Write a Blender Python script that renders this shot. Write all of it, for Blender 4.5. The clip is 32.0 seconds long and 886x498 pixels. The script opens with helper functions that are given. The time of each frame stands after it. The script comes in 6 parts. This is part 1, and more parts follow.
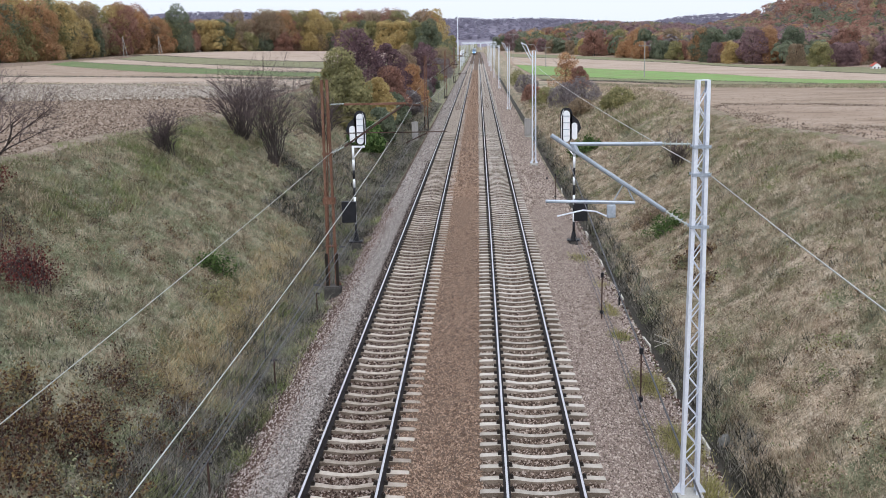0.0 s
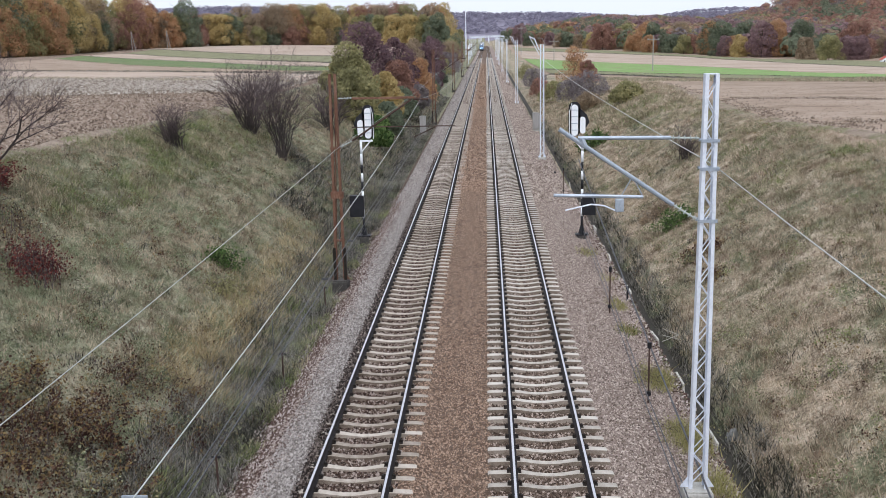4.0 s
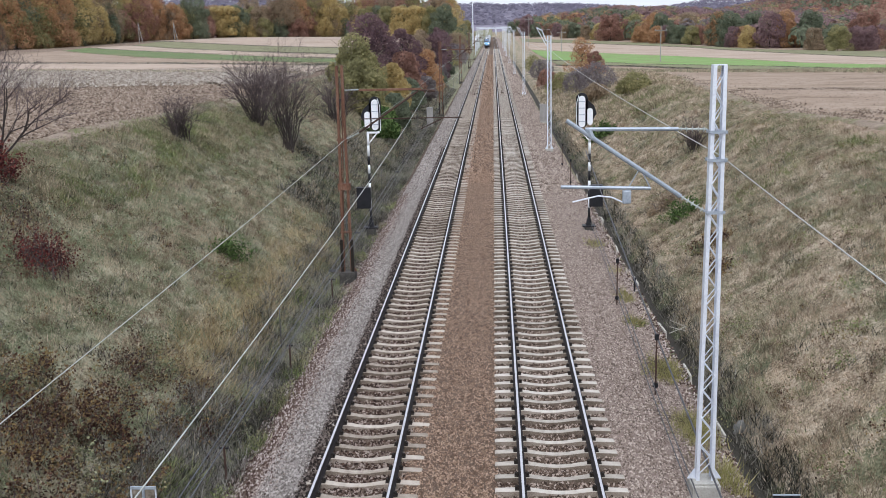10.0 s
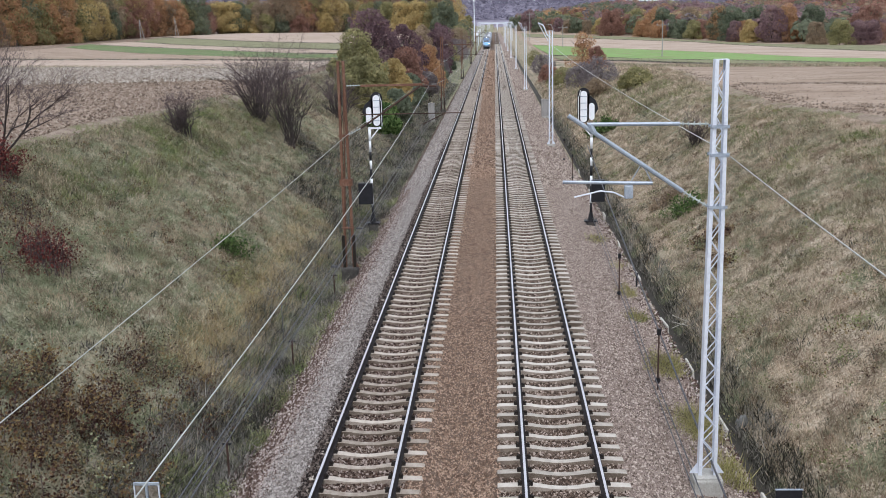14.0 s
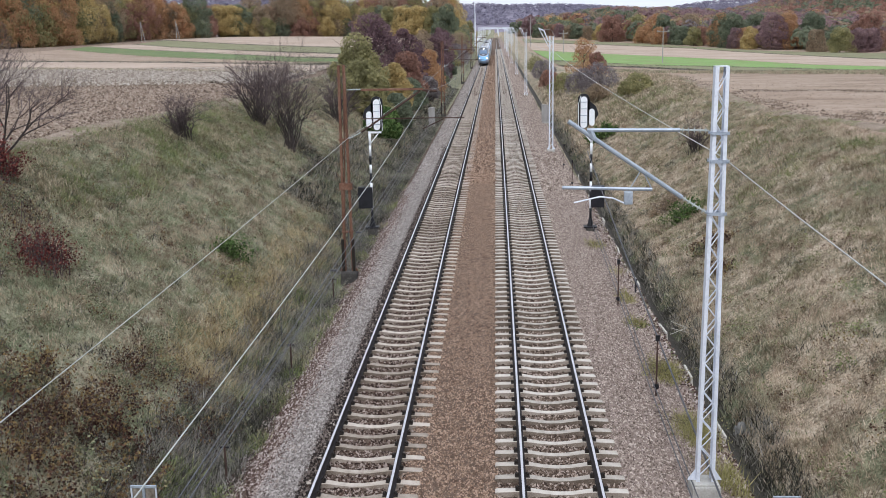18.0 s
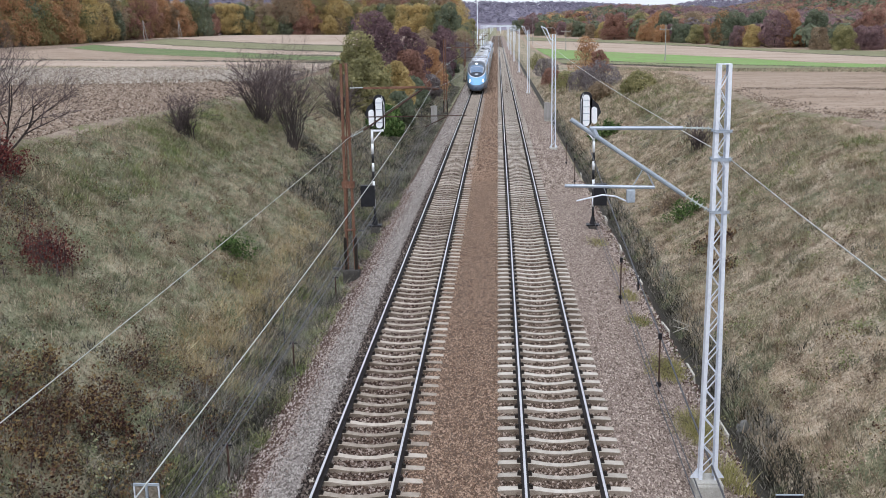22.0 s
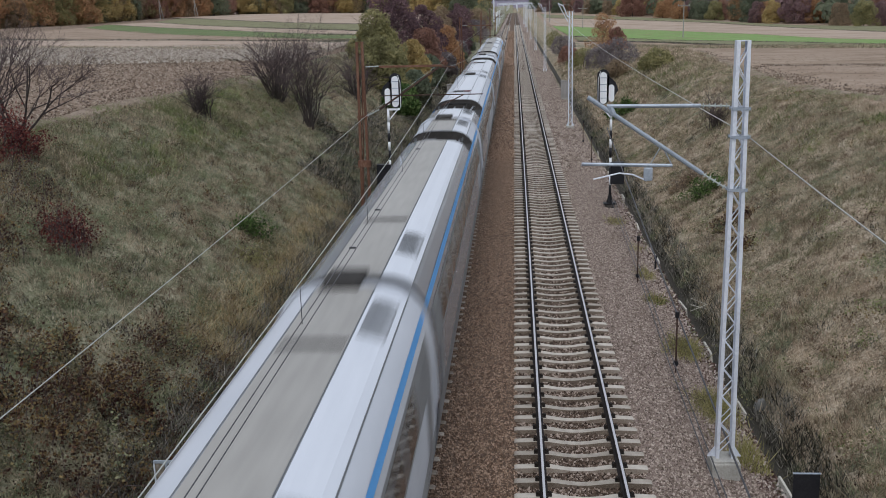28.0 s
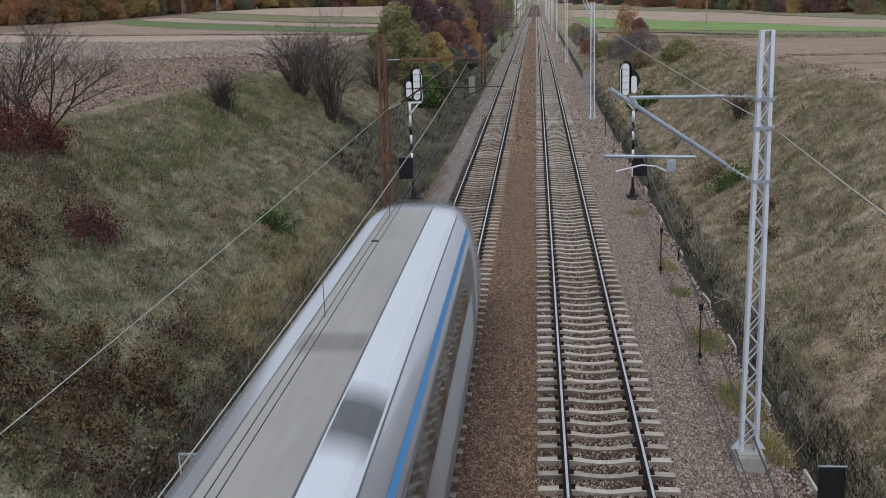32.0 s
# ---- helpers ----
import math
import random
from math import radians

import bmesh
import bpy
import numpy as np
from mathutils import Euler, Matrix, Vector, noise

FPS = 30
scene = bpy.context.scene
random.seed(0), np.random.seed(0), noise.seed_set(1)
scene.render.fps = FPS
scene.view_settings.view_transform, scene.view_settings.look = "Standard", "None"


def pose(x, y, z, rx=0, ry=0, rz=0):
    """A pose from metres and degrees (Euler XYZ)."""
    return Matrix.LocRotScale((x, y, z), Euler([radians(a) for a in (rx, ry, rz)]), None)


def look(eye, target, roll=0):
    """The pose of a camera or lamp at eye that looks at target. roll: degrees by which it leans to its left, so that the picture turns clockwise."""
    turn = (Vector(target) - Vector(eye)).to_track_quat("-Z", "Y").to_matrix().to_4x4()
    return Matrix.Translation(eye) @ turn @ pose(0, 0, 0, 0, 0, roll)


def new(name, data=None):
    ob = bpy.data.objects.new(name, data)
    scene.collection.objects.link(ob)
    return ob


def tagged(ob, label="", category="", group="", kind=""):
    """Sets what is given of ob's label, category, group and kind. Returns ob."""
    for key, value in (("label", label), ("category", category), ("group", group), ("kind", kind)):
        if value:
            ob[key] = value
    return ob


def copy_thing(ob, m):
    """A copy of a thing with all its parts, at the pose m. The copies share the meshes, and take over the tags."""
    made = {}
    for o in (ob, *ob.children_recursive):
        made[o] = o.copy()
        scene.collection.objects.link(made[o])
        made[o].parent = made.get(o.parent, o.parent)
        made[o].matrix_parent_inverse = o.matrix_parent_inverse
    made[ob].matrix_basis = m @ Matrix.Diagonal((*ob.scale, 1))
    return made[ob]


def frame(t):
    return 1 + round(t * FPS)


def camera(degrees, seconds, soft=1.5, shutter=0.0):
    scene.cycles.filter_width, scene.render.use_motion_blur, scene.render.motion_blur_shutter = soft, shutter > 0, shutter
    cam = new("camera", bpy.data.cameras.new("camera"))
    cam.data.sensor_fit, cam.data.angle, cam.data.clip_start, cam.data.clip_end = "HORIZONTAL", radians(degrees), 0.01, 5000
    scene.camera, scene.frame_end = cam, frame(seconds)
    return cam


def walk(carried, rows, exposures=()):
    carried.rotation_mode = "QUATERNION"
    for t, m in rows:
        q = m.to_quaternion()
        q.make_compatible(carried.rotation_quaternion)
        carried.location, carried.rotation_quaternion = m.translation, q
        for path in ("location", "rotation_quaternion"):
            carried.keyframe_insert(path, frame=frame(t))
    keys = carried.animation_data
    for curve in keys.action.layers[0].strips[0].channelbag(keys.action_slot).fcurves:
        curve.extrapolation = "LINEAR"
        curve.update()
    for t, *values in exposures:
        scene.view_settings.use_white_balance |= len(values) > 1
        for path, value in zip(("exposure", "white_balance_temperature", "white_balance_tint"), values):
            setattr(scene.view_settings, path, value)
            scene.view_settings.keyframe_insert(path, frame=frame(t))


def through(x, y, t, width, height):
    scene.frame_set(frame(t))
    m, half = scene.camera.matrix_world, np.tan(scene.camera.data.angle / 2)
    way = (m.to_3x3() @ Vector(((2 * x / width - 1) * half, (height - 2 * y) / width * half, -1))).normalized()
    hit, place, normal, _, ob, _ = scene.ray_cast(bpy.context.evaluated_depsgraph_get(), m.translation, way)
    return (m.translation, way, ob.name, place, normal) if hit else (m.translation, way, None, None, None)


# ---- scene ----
cam = camera(48.08, 32.0, 0.8, 0.75)
EYE = (0.814, 0.000, 8.671)
PATH = [
    (0, pose(*EYE, 78.259, 1.111, 1.976)),
    (0.5, pose(*EYE, 78.325, 1.216, 2.006)),
    (1, pose(*EYE, 78.348, 1.123, 2.092)),
    (1.5, pose(*EYE, 78.343, 1.087, 2.137)),
    (2, pose(*EYE, 78.330, 1.124, 2.213)),
    (2.5, pose(*EYE, 78.218, 1.092, 2.316)),
    (3, pose(*EYE, 78.025, 1.150, 2.359)),
    (3.5, pose(*EYE, 77.895, 1.156, 2.406)),
    (5.5, pose(*EYE, 78.128, 1.279, 2.470)),
    (6, pose(*EYE, 78.084, 1.238, 2.507)),
    (6.5, pose(*EYE, 77.989, 1.212, 2.592)),
    (7, pose(*EYE, 77.976, 1.326, 2.687)),
    (7.5, pose(*EYE, 77.955, 1.315, 2.731)),
    (8, pose(*EYE, 77.812, 1.243, 2.782)),
    (8.5, pose(*EYE, 77.585, 1.134, 2.858)),
    (9, pose(*EYE, 77.408, 1.230, 2.850)),
    (9.5, pose(*EYE, 77.421, 1.252, 2.826)),
    (10, pose(*EYE, 77.462, 1.299, 2.818)),
    (10.5, pose(*EYE, 77.451, 1.286, 2.831)),
    (11, pose(*EYE, 77.417, 1.225, 2.828)),
    (11.5, pose(*EYE, 77.281, 1.261, 2.818)),
    (12, pose(*EYE, 77.161, 1.243, 2.805)),
    (12.5, pose(*EYE, 77.217, 1.305, 2.824)),
    (13, pose(*EYE, 77.259, 1.355, 2.854)),
    (13.5, pose(*EYE, 77.227, 1.492, 2.878)),
    (14, pose(*EYE, 77.206, 1.474, 2.895)),
    (14.5, pose(*EYE, 77.205, 1.339, 2.938)),
    (16.5, pose(*EYE, 77.270, 1.232, 2.930)),
    (17, pose(*EYE, 77.367, 1.217, 2.901)),
    (17.5, pose(*EYE, 77.423, 1.196, 2.914)),
    (18, pose(*EYE, 77.473, 1.073, 2.942)),
    (18.5, pose(*EYE, 77.529, 1.102, 2.917)),
    (19, pose(*EYE, 77.531, 1.172, 2.886)),
    (19.5, pose(*EYE, 77.506, 1.183, 2.942)),
    (20, pose(*EYE, 77.427, 1.231, 2.947)),
    (20.5, pose(*EYE, 77.409, 1.193, 2.967)),
    (21, pose(*EYE, 77.408, 1.183, 3.001)),
    (21.5, pose(*EYE, 77.407, 1.180, 3.024)),
    (22, pose(*EYE, 77.370, 1.119, 3.074)),
    (22.5, pose(*EYE, 77.333, 1.119, 3.126)),
    (23, pose(*EYE, 77.279, 1.089, 3.206)),
    (23.5, pose(*EYE, 77.276, 1.066, 3.302)),
    (24, pose(*EYE, 77.280, 1.174, 3.347)),
    (24.5, pose(*EYE, 77.201, 1.145, 3.418)),
    (25, pose(*EYE, 76.987, 1.165, 3.472)),
    (25.5, pose(*EYE, 76.860, 1.145, 3.532)),
    (27.5, pose(*EYE, 76.264, 1.407, 3.892)),
    (28, pose(*EYE, 76.175, 1.443, 3.978)),
    (28.5, pose(*EYE, 76.098, 1.397, 4.104)),
    (29, pose(*EYE, 75.997, 1.426, 4.283)),
    (29.5, pose(*EYE, 75.932, 1.351, 4.414)),
    (30, pose(*EYE, 75.979, 1.372, 4.559)),
    (30.5, pose(*EYE, 76.011, 1.454, 4.689)),
    (31, pose(*EYE, 75.974, 1.627, 4.902)),
    (31.5, pose(*EYE, 75.854, 1.618, 5.073)),
    (32, pose(*EYE, 75.803, 1.974, 5.162)),
]

EXPOSURES = [(0.0, 0.26, 6060, 12), (25.2, 0.26, 6060, 12), (27.5, -0.37, 6150, 11), (28.0, -0.37, 6150, 11), (29.5, -0.24, 5950, 11), (30.0, -0.40, 5900, 11), (30.4, -0.53, 6000, 11), (31.0, -0.63, 6150, 11), (32.0, -0.46, 6150, 11)]
walk(cam, PATH, EXPOSURES)

# ---- light: an overcast autumn day ----
world = bpy.data.worlds.new("overcast_sky")
scene.world = world
world.use_nodes = True
wn, wl = world.node_tree.nodes, world.node_tree.links
wn.clear()
sky = wn.new("ShaderNodeTexSky")
sky.sky_type, sky.sun_disc = "NISHITA", False
sky.sun_elevation, sky.sun_rotation = radians(50), radians(187)
sky.air_density, sky.dust_density, sky.ozone_density = 1.0, 4.0, 1.0
cloud = wn.new("ShaderNodeMix")
cloud.data_type = "RGBA"
cloud.inputs[0].default_value = 0.86
cloud.inputs[7].default_value = (8.8, 9.15, 9.65, 1)
bg = wn.new("ShaderNodeBackground")
bg.inputs["Strength"].default_value = 0.1
wout = wn.new("ShaderNodeOutputWorld")
wl.new(sky.outputs[0], cloud.inputs[6])
wl.new(cloud.outputs[2], bg.inputs[0])
wl.new(bg.outputs[0], wout.inputs[0])

sun_data = bpy.data.lights.new("sun", "SUN")
sun_data.energy, sun_data.angle, sun_data.color = 1.5, radians(25), (1.0, 0.97, 0.92)
sun = new("sun", sun_data)
sun.matrix_world = look((-6, -50, 60), (0, 0, 0))


# ---- materials ----
def shade(name, cols, scale=4.0, rough=0.85, metal=0.0, bump=0.3, fine=0.5, rnd=0.0, island=0.0, stretch=(1, 1, 1), detail=6.0, spec=0.3, coat=0.0, lo=0.3, hi=0.72, patches=(), through=0.0):
    """Two-scale mottled surface: cols are three linear colours from dark to light."""
    m = bpy.data.materials.new(name)
    m.use_nodes = True
    n, l = m.node_tree.nodes, m.node_tree.links
    b = n["Principled BSDF"]
    b.inputs["Roughness"].default_value, b.inputs["Metallic"].default_value = rough, metal
    b.inputs["Specular IOR Level"].default_value = spec
    b.inputs["Coat Weight"].default_value = coat
    tc = n.new("ShaderNodeTexCoord")
    mp = n.new("ShaderNodeMapping")
    mp.inputs["Scale"].default_value = stretch
    l.new(tc.outputs["Object"], mp.inputs[0])
    a, c = n.new("ShaderNodeTexNoise"), n.new("ShaderNodeTexNoise")
    a.inputs["Scale"].default_value, a.inputs["Detail"].default_value = scale, detail
    c.inputs["Scale"].default_value, c.inputs["Detail"].default_value = scale * 9.3, 4.0
    l.new(mp.outputs[0], a.inputs[0])
    l.new(mp.outputs[0], c.inputs[0])
    mx = n.new("ShaderNodeMix")
    mx.inputs[0].default_value = fine
    l.new(a.outputs[0], mx.inputs[2])
    l.new(c.outputs[0], mx.inputs[3])
    val = mx.outputs[0]
    if rnd or island:
        src = n.new("ShaderNodeNewGeometry").outputs["Random Per Island"] if island else n.new("ShaderNodeObjectInfo").outputs["Random"]
        k = n.new("ShaderNodeMath")
        k.operation = "MULTIPLY_ADD"
        k.inputs[1].default_value = rnd or island
        l.new(src, k.inputs[0])
        off = n.new("ShaderNodeMath")
        off.operation = "SUBTRACT"
        off.inputs[1].default_value = (rnd or island) / 2
        l.new(val, off.inputs[0])
        l.new(off.outputs[0], k.inputs[2])
        val = k.outputs[0]
    r = n.new("ShaderNodeValToRGB")
    r.color_ramp.elements[0].position, r.color_ramp.elements[1].position = lo, hi
    r.color_ramp.elements[0].color = (*cols[0], 1)
    r.color_ramp.elements[1].color = (*cols[-1], 1)
    for i, col in enumerate(cols[1:-1]):
        e = r.color_ramp.elements.new(lo + (hi - lo) * (i + 1) / (len(cols) - 1))
        e.color = (*col, 1)
    l.new(val, r.inputs[0])
    col_out = r.outputs[0]
    # broad patches of other colours: (colours, size, share)
    for k, (pcols, psize, share) in enumerate(patches):
        pn = n.new("ShaderNodeTexNoise")
        pn.noise_dimensions = "4D"
        pn.inputs["Scale"].default_value, pn.inputs["Detail"].default_value, pn.inputs["W"].default_value = 1 / psize, 5.0, 3.1 * k + 1
        pn.inputs["Roughness"].default_value = 0.62
        l.new(mp.outputs[0], pn.inputs[0])
        pr = n.new("ShaderNodeMapRange")
        pr.inputs[1].default_value, pr.inputs[2].default_value = 0.57 - share * 0.2, 0.69 - share * 0.2
        l.new(pn.outputs[0], pr.inputs[0])
        r2 = n.new("ShaderNodeValToRGB")
        r2.color_ramp.elements[0].position, r2.color_ramp.elements[1].position = lo, hi
        r2.color_ramp.elements[0].color, r2.color_ramp.elements[1].color = (*pcols[0], 1), (*pcols[-1], 1)
        l.new(val, r2.inputs[0])
        pm = n.new("ShaderNodeMix")
        pm.data_type = "RGBA"
        l.new(pr.outputs[0], pm.inputs[0])
        l.new(col_out, pm.inputs[6])
        l.new(r2.outputs[0], pm.inputs[7])
        col_out = pm.outputs[2]
    l.new(col_out, b.inputs["Base Color"])
    if through:
        tb, ms = n.new("ShaderNodeBsdfTranslucent"), n.new("ShaderNodeMixShader")
        l.new(col_out, tb.inputs[0])
        ms.inputs[0].default_value = through
        l.new(b.outputs[0], ms.inputs[1])
        l.new(tb.outputs[0], ms.inputs[2])
        l.new(ms.outputs[0], n["Material Output"].inputs[0])
    if bump:
        bp = n.new("ShaderNodeBump")
        bp.inputs["Strength"].default_value = bump
        bp.inputs["Distance"].default_value = 0.3 / scale
        l.new(mx.outputs[0], bp.inputs["Height"])
        l.new(bp.outputs[0], b.inputs["Normal"])
    return m


def plain(name, col, rough=0.5, metal=0.0, spec=0.4, glow=0.0):
    m = bpy.data.materials.new(name)
    m.use_nodes = True
    b = m.node_tree.nodes["Principled BSDF"]
    b.inputs["Base Color"].default_value = (*col, 1)
    b.inputs["Roughness"].default_value, b.inputs["Metallic"].default_value = rough, metal
    b.inputs["Specular IOR Level"].default_value = spec
    if glow:
        b.inputs["Emission Color"].default_value = (*col, 1)
        b.inputs["Emission Strength"].default_value = glow
    return m


M = {
    "bank": shade("dry_grass_soil", [(0.16, 0.13, 0.095), (0.33, 0.27, 0.195), (0.50, 0.42, 0.32), (0.60, 0.51, 0.40)], 1.3, 0.95, 0, 1.0, 0.6, spec=0.1, lo=0.38, hi=0.64, patches=[([(0.08, 0.085, 0.05), (0.28, 0.275, 0.175)], 2.0, 0.5)]),
    "bank_olive": shade("olive_turf_soil", [(0.12, 0.115, 0.075), (0.25, 0.235, 0.16), (0.39, 0.36, 0.26), (0.50, 0.46, 0.34)], 1.3, 0.95, 0, 1.0, 0.6, spec=0.1, lo=0.38, hi=0.64, patches=[([(0.11, 0.125, 0.07), (0.32, 0.33, 0.21)], 1.5, 0.6)]),
    "soil": shade("ploughed_soil", [(0.11, 0.078, 0.055), (0.22, 0.16, 0.12), (0.34, 0.265, 0.205), (0.46, 0.38, 0.31)], 0.5, 0.95, 0, 1.0, 0.6, stretch=(0.7, 1.5, 1), spec=0.1),
    "tilled": shade("tilled_soil", [(0.28, 0.21, 0.16), (0.40, 0.31, 0.24), (0.50, 0.41, 0.33)], 0.35, 0.95, 0, 0.9, 0.55, stretch=(0.5, 1.5, 1), spec=0.1, patches=[([(0.20, 0.145, 0.105), (0.36, 0.275, 0.205)], 5.0, 0.3)]),
    "pale": shade("dry_pale_soil", [(0.34, 0.265, 0.21), (0.45, 0.36, 0.29), (0.53, 0.44, 0.37)], 0.2, 0.95, 0, 0.5, 0.5, stretch=(0.5, 1.5, 1), spec=0.1, patches=[([(0.27, 0.205, 0.155), (0.42, 0.335, 0.265)], 9.0, 0.4)]),
    "path": shade("bare_earth", [(0.15, 0.115, 0.085), (0.29, 0.23, 0.18), (0.43, 0.36, 0.295)], 2.0, 0.95, 0, 0.8, 0.5, spec=0.1, patches=[([(0.13, 0.125, 0.07), (0.27, 0.25, 0.15)], 1.2, 0.45)]),
    "stubble": shade("bleached_stubble", [(0.19, 0.155, 0.125), (0.36, 0.315, 0.27), (0.52, 0.48, 0.43)], 0.7, 0.95, 0, 1.0, 0.6, stretch=(0.6, 2.0, 1), spec=0.1, patches=[([(0.17, 0.13, 0.10), (0.38, 0.31, 0.25)], 3.0, 0.4)]),
    "crop": shade("winter_crop", [(0.095, 0.135, 0.055), (0.14, 0.19, 0.08), (0.19, 0.235, 0.11)], 0.2, 0.9, 0, 0.4, 0.5, spec=0.15, patches=[([(0.13, 0.14, 0.07), (0.24, 0.23, 0.13)], 5.0, 0.35)]),
    "bright_crop": shade("young_green_crop", [(0.16, 0.26, 0.08), (0.21, 0.325, 0.11), (0.26, 0.37, 0.15)], 0.2, 0.9, 0, 0.4, 0.5, spec=0.15, patches=[([(0.17, 0.19, 0.085), (0.30, 0.30, 0.16)], 6.0, 0.35)]),
    "meadow": shade("grey_green_meadow", [(0.15, 0.15, 0.085), (0.23, 0.225, 0.135), (0.31, 0.30, 0.19)], 0.25, 0.95, 0, 0.6, 0.5, spec=0.1),
    "forest_floor": shade("forest_floor", [(0.11, 0.075, 0.06), (0.18, 0.125, 0.105), (0.25, 0.18, 0.15)], 0.05, 0.95, 0, 0.3, spec=0.1),
    # far ridge: blue-grey distance haze is put into the base colour
    "hazy_ridge_floor": shade("hazy_woodland_floor", [(0.21, 0.195, 0.245), (0.24, 0.222, 0.275), (0.27, 0.25, 0.305)], 0.02, 0.95, 0, 0.2, spec=0.1),
    # wet soil, with the shadow inside the ditch put into its colour
    "ditch": shade("shaded_wet_ditch_soil", [(0.022, 0.02, 0.016), (0.05, 0.045, 0.036), (0.10, 0.09, 0.07)], 3, 0.8, 0, 0.6, 0.6, spec=0.3),
    "formation": shade("trackside_soil", [(0.10, 0.085, 0.06), (0.19, 0.165, 0.135), (0.30, 0.27, 0.235)], 1.2, 0.95, 0, 0.6, 0.6, spec=0.1),
    # darker than its stones: the shade of the gaps is in the colour
    "ballast_mid": shade("ballast_brown", [(0.05, 0.034, 0.024), (0.15, 0.105, 0.078), (0.32, 0.24, 0.19)], 6, 0.9, 0, 1.0, 0.75, spec=0.15),
    "ballast_in": shade("ballast_rusty", [(0.045, 0.032, 0.024), (0.12, 0.085, 0.064), (0.28, 0.225, 0.185)], 6, 0.9, 0, 1.0, 0.75, spec=0.15),
    "ballast_side": shade("ballast_grey", [(0.14, 0.11, 0.092), (0.30, 0.245, 0.21), (0.50, 0.44, 0.40)], 6, 0.9, 0, 1.0, 0.75, spec=0.15),
    "ballast_right": shade("ballast_pinkish", [(0.12, 0.09, 0.075), (0.27, 0.21, 0.18), (0.46, 0.385, 0.34)], 6, 0.9, 0, 1.0, 0.75, spec=0.15),
    "stone_mid": shade("stone_brown", [(0.10, 0.064, 0.046), (0.28, 0.19, 0.135), (0.43, 0.315, 0.24)], 9, 0.9, 0, 0.2, 0.3, island=0.5, spec=0.15),
    "stone_in": shade("stone_rusty", [(0.05, 0.035, 0.027), (0.155, 0.11, 0.083), (0.44, 0.365, 0.315)], 9, 0.9, 0, 0.2, 0.3, island=0.6, spec=0.15),
    "stone_dark": shade("stone_oily", [(0.032, 0.02, 0.016), (0.095, 0.056, 0.042), (0.36, 0.30, 0.265)], 9, 0.9, 0, 0.2, 0.3, island=0.75, spec=0.15),
    "stone_black": shade("stone_greasy", [(0.02, 0.016, 0.015), (0.06, 0.045, 0.039), (0.20, 0.165, 0.148)], 9, 0.9, 0, 0.2, 0.3, island=0.55, spec=0.15),
    "stone_right": shade("stone_pinkish", [(0.115, 0.088, 0.072), (0.305, 0.245, 0.208), (0.53, 0.455, 0.40)], 9, 0.9, 0, 0.2, 0.3, island=0.55, spec=0.15),
    "stone_side": shade("stone_grey", [(0.125, 0.107, 0.098), (0.29, 0.264, 0.246), (0.49, 0.45, 0.425)], 9, 0.9, 0, 0.2, 0.3, island=0.4, spec=0.15),
    "sleeper": shade("weathered_concrete", [(0.33, 0.30, 0.26), (0.46, 0.42, 0.37), (0.58, 0.54, 0.485)], 5, 0.9, 0, 0.25, 0.4, rnd=0.35, spec=0.2),
    "sleeper_stained": shade("stained_concrete", [(0.26, 0.22, 0.18), (0.41, 0.36, 0.305), (0.53, 0.475, 0.415)], 5, 0.9, 0, 0.25, 0.4, rnd=0.35, spec=0.2),
    # sleeper sides, darker and browner than the tops
    "sleeper_flank": shade("dark_side_concrete", [(0.10, 0.078, 0.06), (0.20, 0.162, 0.13), (0.33, 0.285, 0.24)], 5, 0.9, 0, 0.3, 0.5, rnd=0.35, spec=0.15),
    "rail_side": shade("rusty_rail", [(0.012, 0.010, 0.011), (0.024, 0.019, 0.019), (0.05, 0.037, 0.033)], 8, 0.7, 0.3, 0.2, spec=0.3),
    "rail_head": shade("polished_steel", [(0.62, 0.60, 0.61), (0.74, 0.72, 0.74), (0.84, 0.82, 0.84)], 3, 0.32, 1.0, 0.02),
    "clip": shade("oily_iron", [(0.012, 0.01, 0.009), (0.03, 0.024, 0.02), (0.06, 0.048, 0.04)], 20, 0.6, 0.4, 0.3),
    "galv": shade("galvanised_steel", [(0.58, 0.62, 0.70), (0.72, 0.76, 0.84), (0.82, 0.86, 0.92)], 2.5, 0.5, 0.25, 0.08, spec=0.4),
    "galv_dull": shade("dull_zinc", [(0.26, 0.30, 0.36), (0.38, 0.43, 0.5), (0.5, 0.55, 0.62)], 3, 0.5, 0.5, 0.08),
    "rust": shade("rusted_steel", [(0.07, 0.035, 0.024), (0.17, 0.085, 0.055), (0.30, 0.19, 0.14)], 3, 0.85, 0.1, 0.4, stretch=(1, 1, 0.4)),
    "rust_dark": shade("dark_rusted_steel", [(0.03, 0.02, 0.017), (0.075, 0.045, 0.036), (0.13, 0.08, 0.06)], 3, 0.85, 0.1, 0.4),
    "concrete": shade("cast_concrete", [(0.30, 0.29, 0.26), (0.42, 0.41, 0.38), (0.54, 0.53, 0.5)], 3, 0.9, 0, 0.3),
    "concrete_dark": shade("damp_concrete", [(0.03, 0.028, 0.025), (0.07, 0.065, 0.06), (0.13, 0.12, 0.11)], 3, 0.9, 0, 0.3),
    "stone_edge": shade("stone_dark", [(0.06, 0.037, 0.031), (0.145, 0.095, 0.08), (0.52, 0.46, 0.43)], 9, 0.9, 0, 0.2, 0.3, island=0.6, spec=0.15),
    "white_slab": shade("pale_slab", [(0.34, 0.32, 0.28), (0.50, 0.48, 0.43), (0.64, 0.62, 0.57)], 4, 0.9, 0, 0.2),
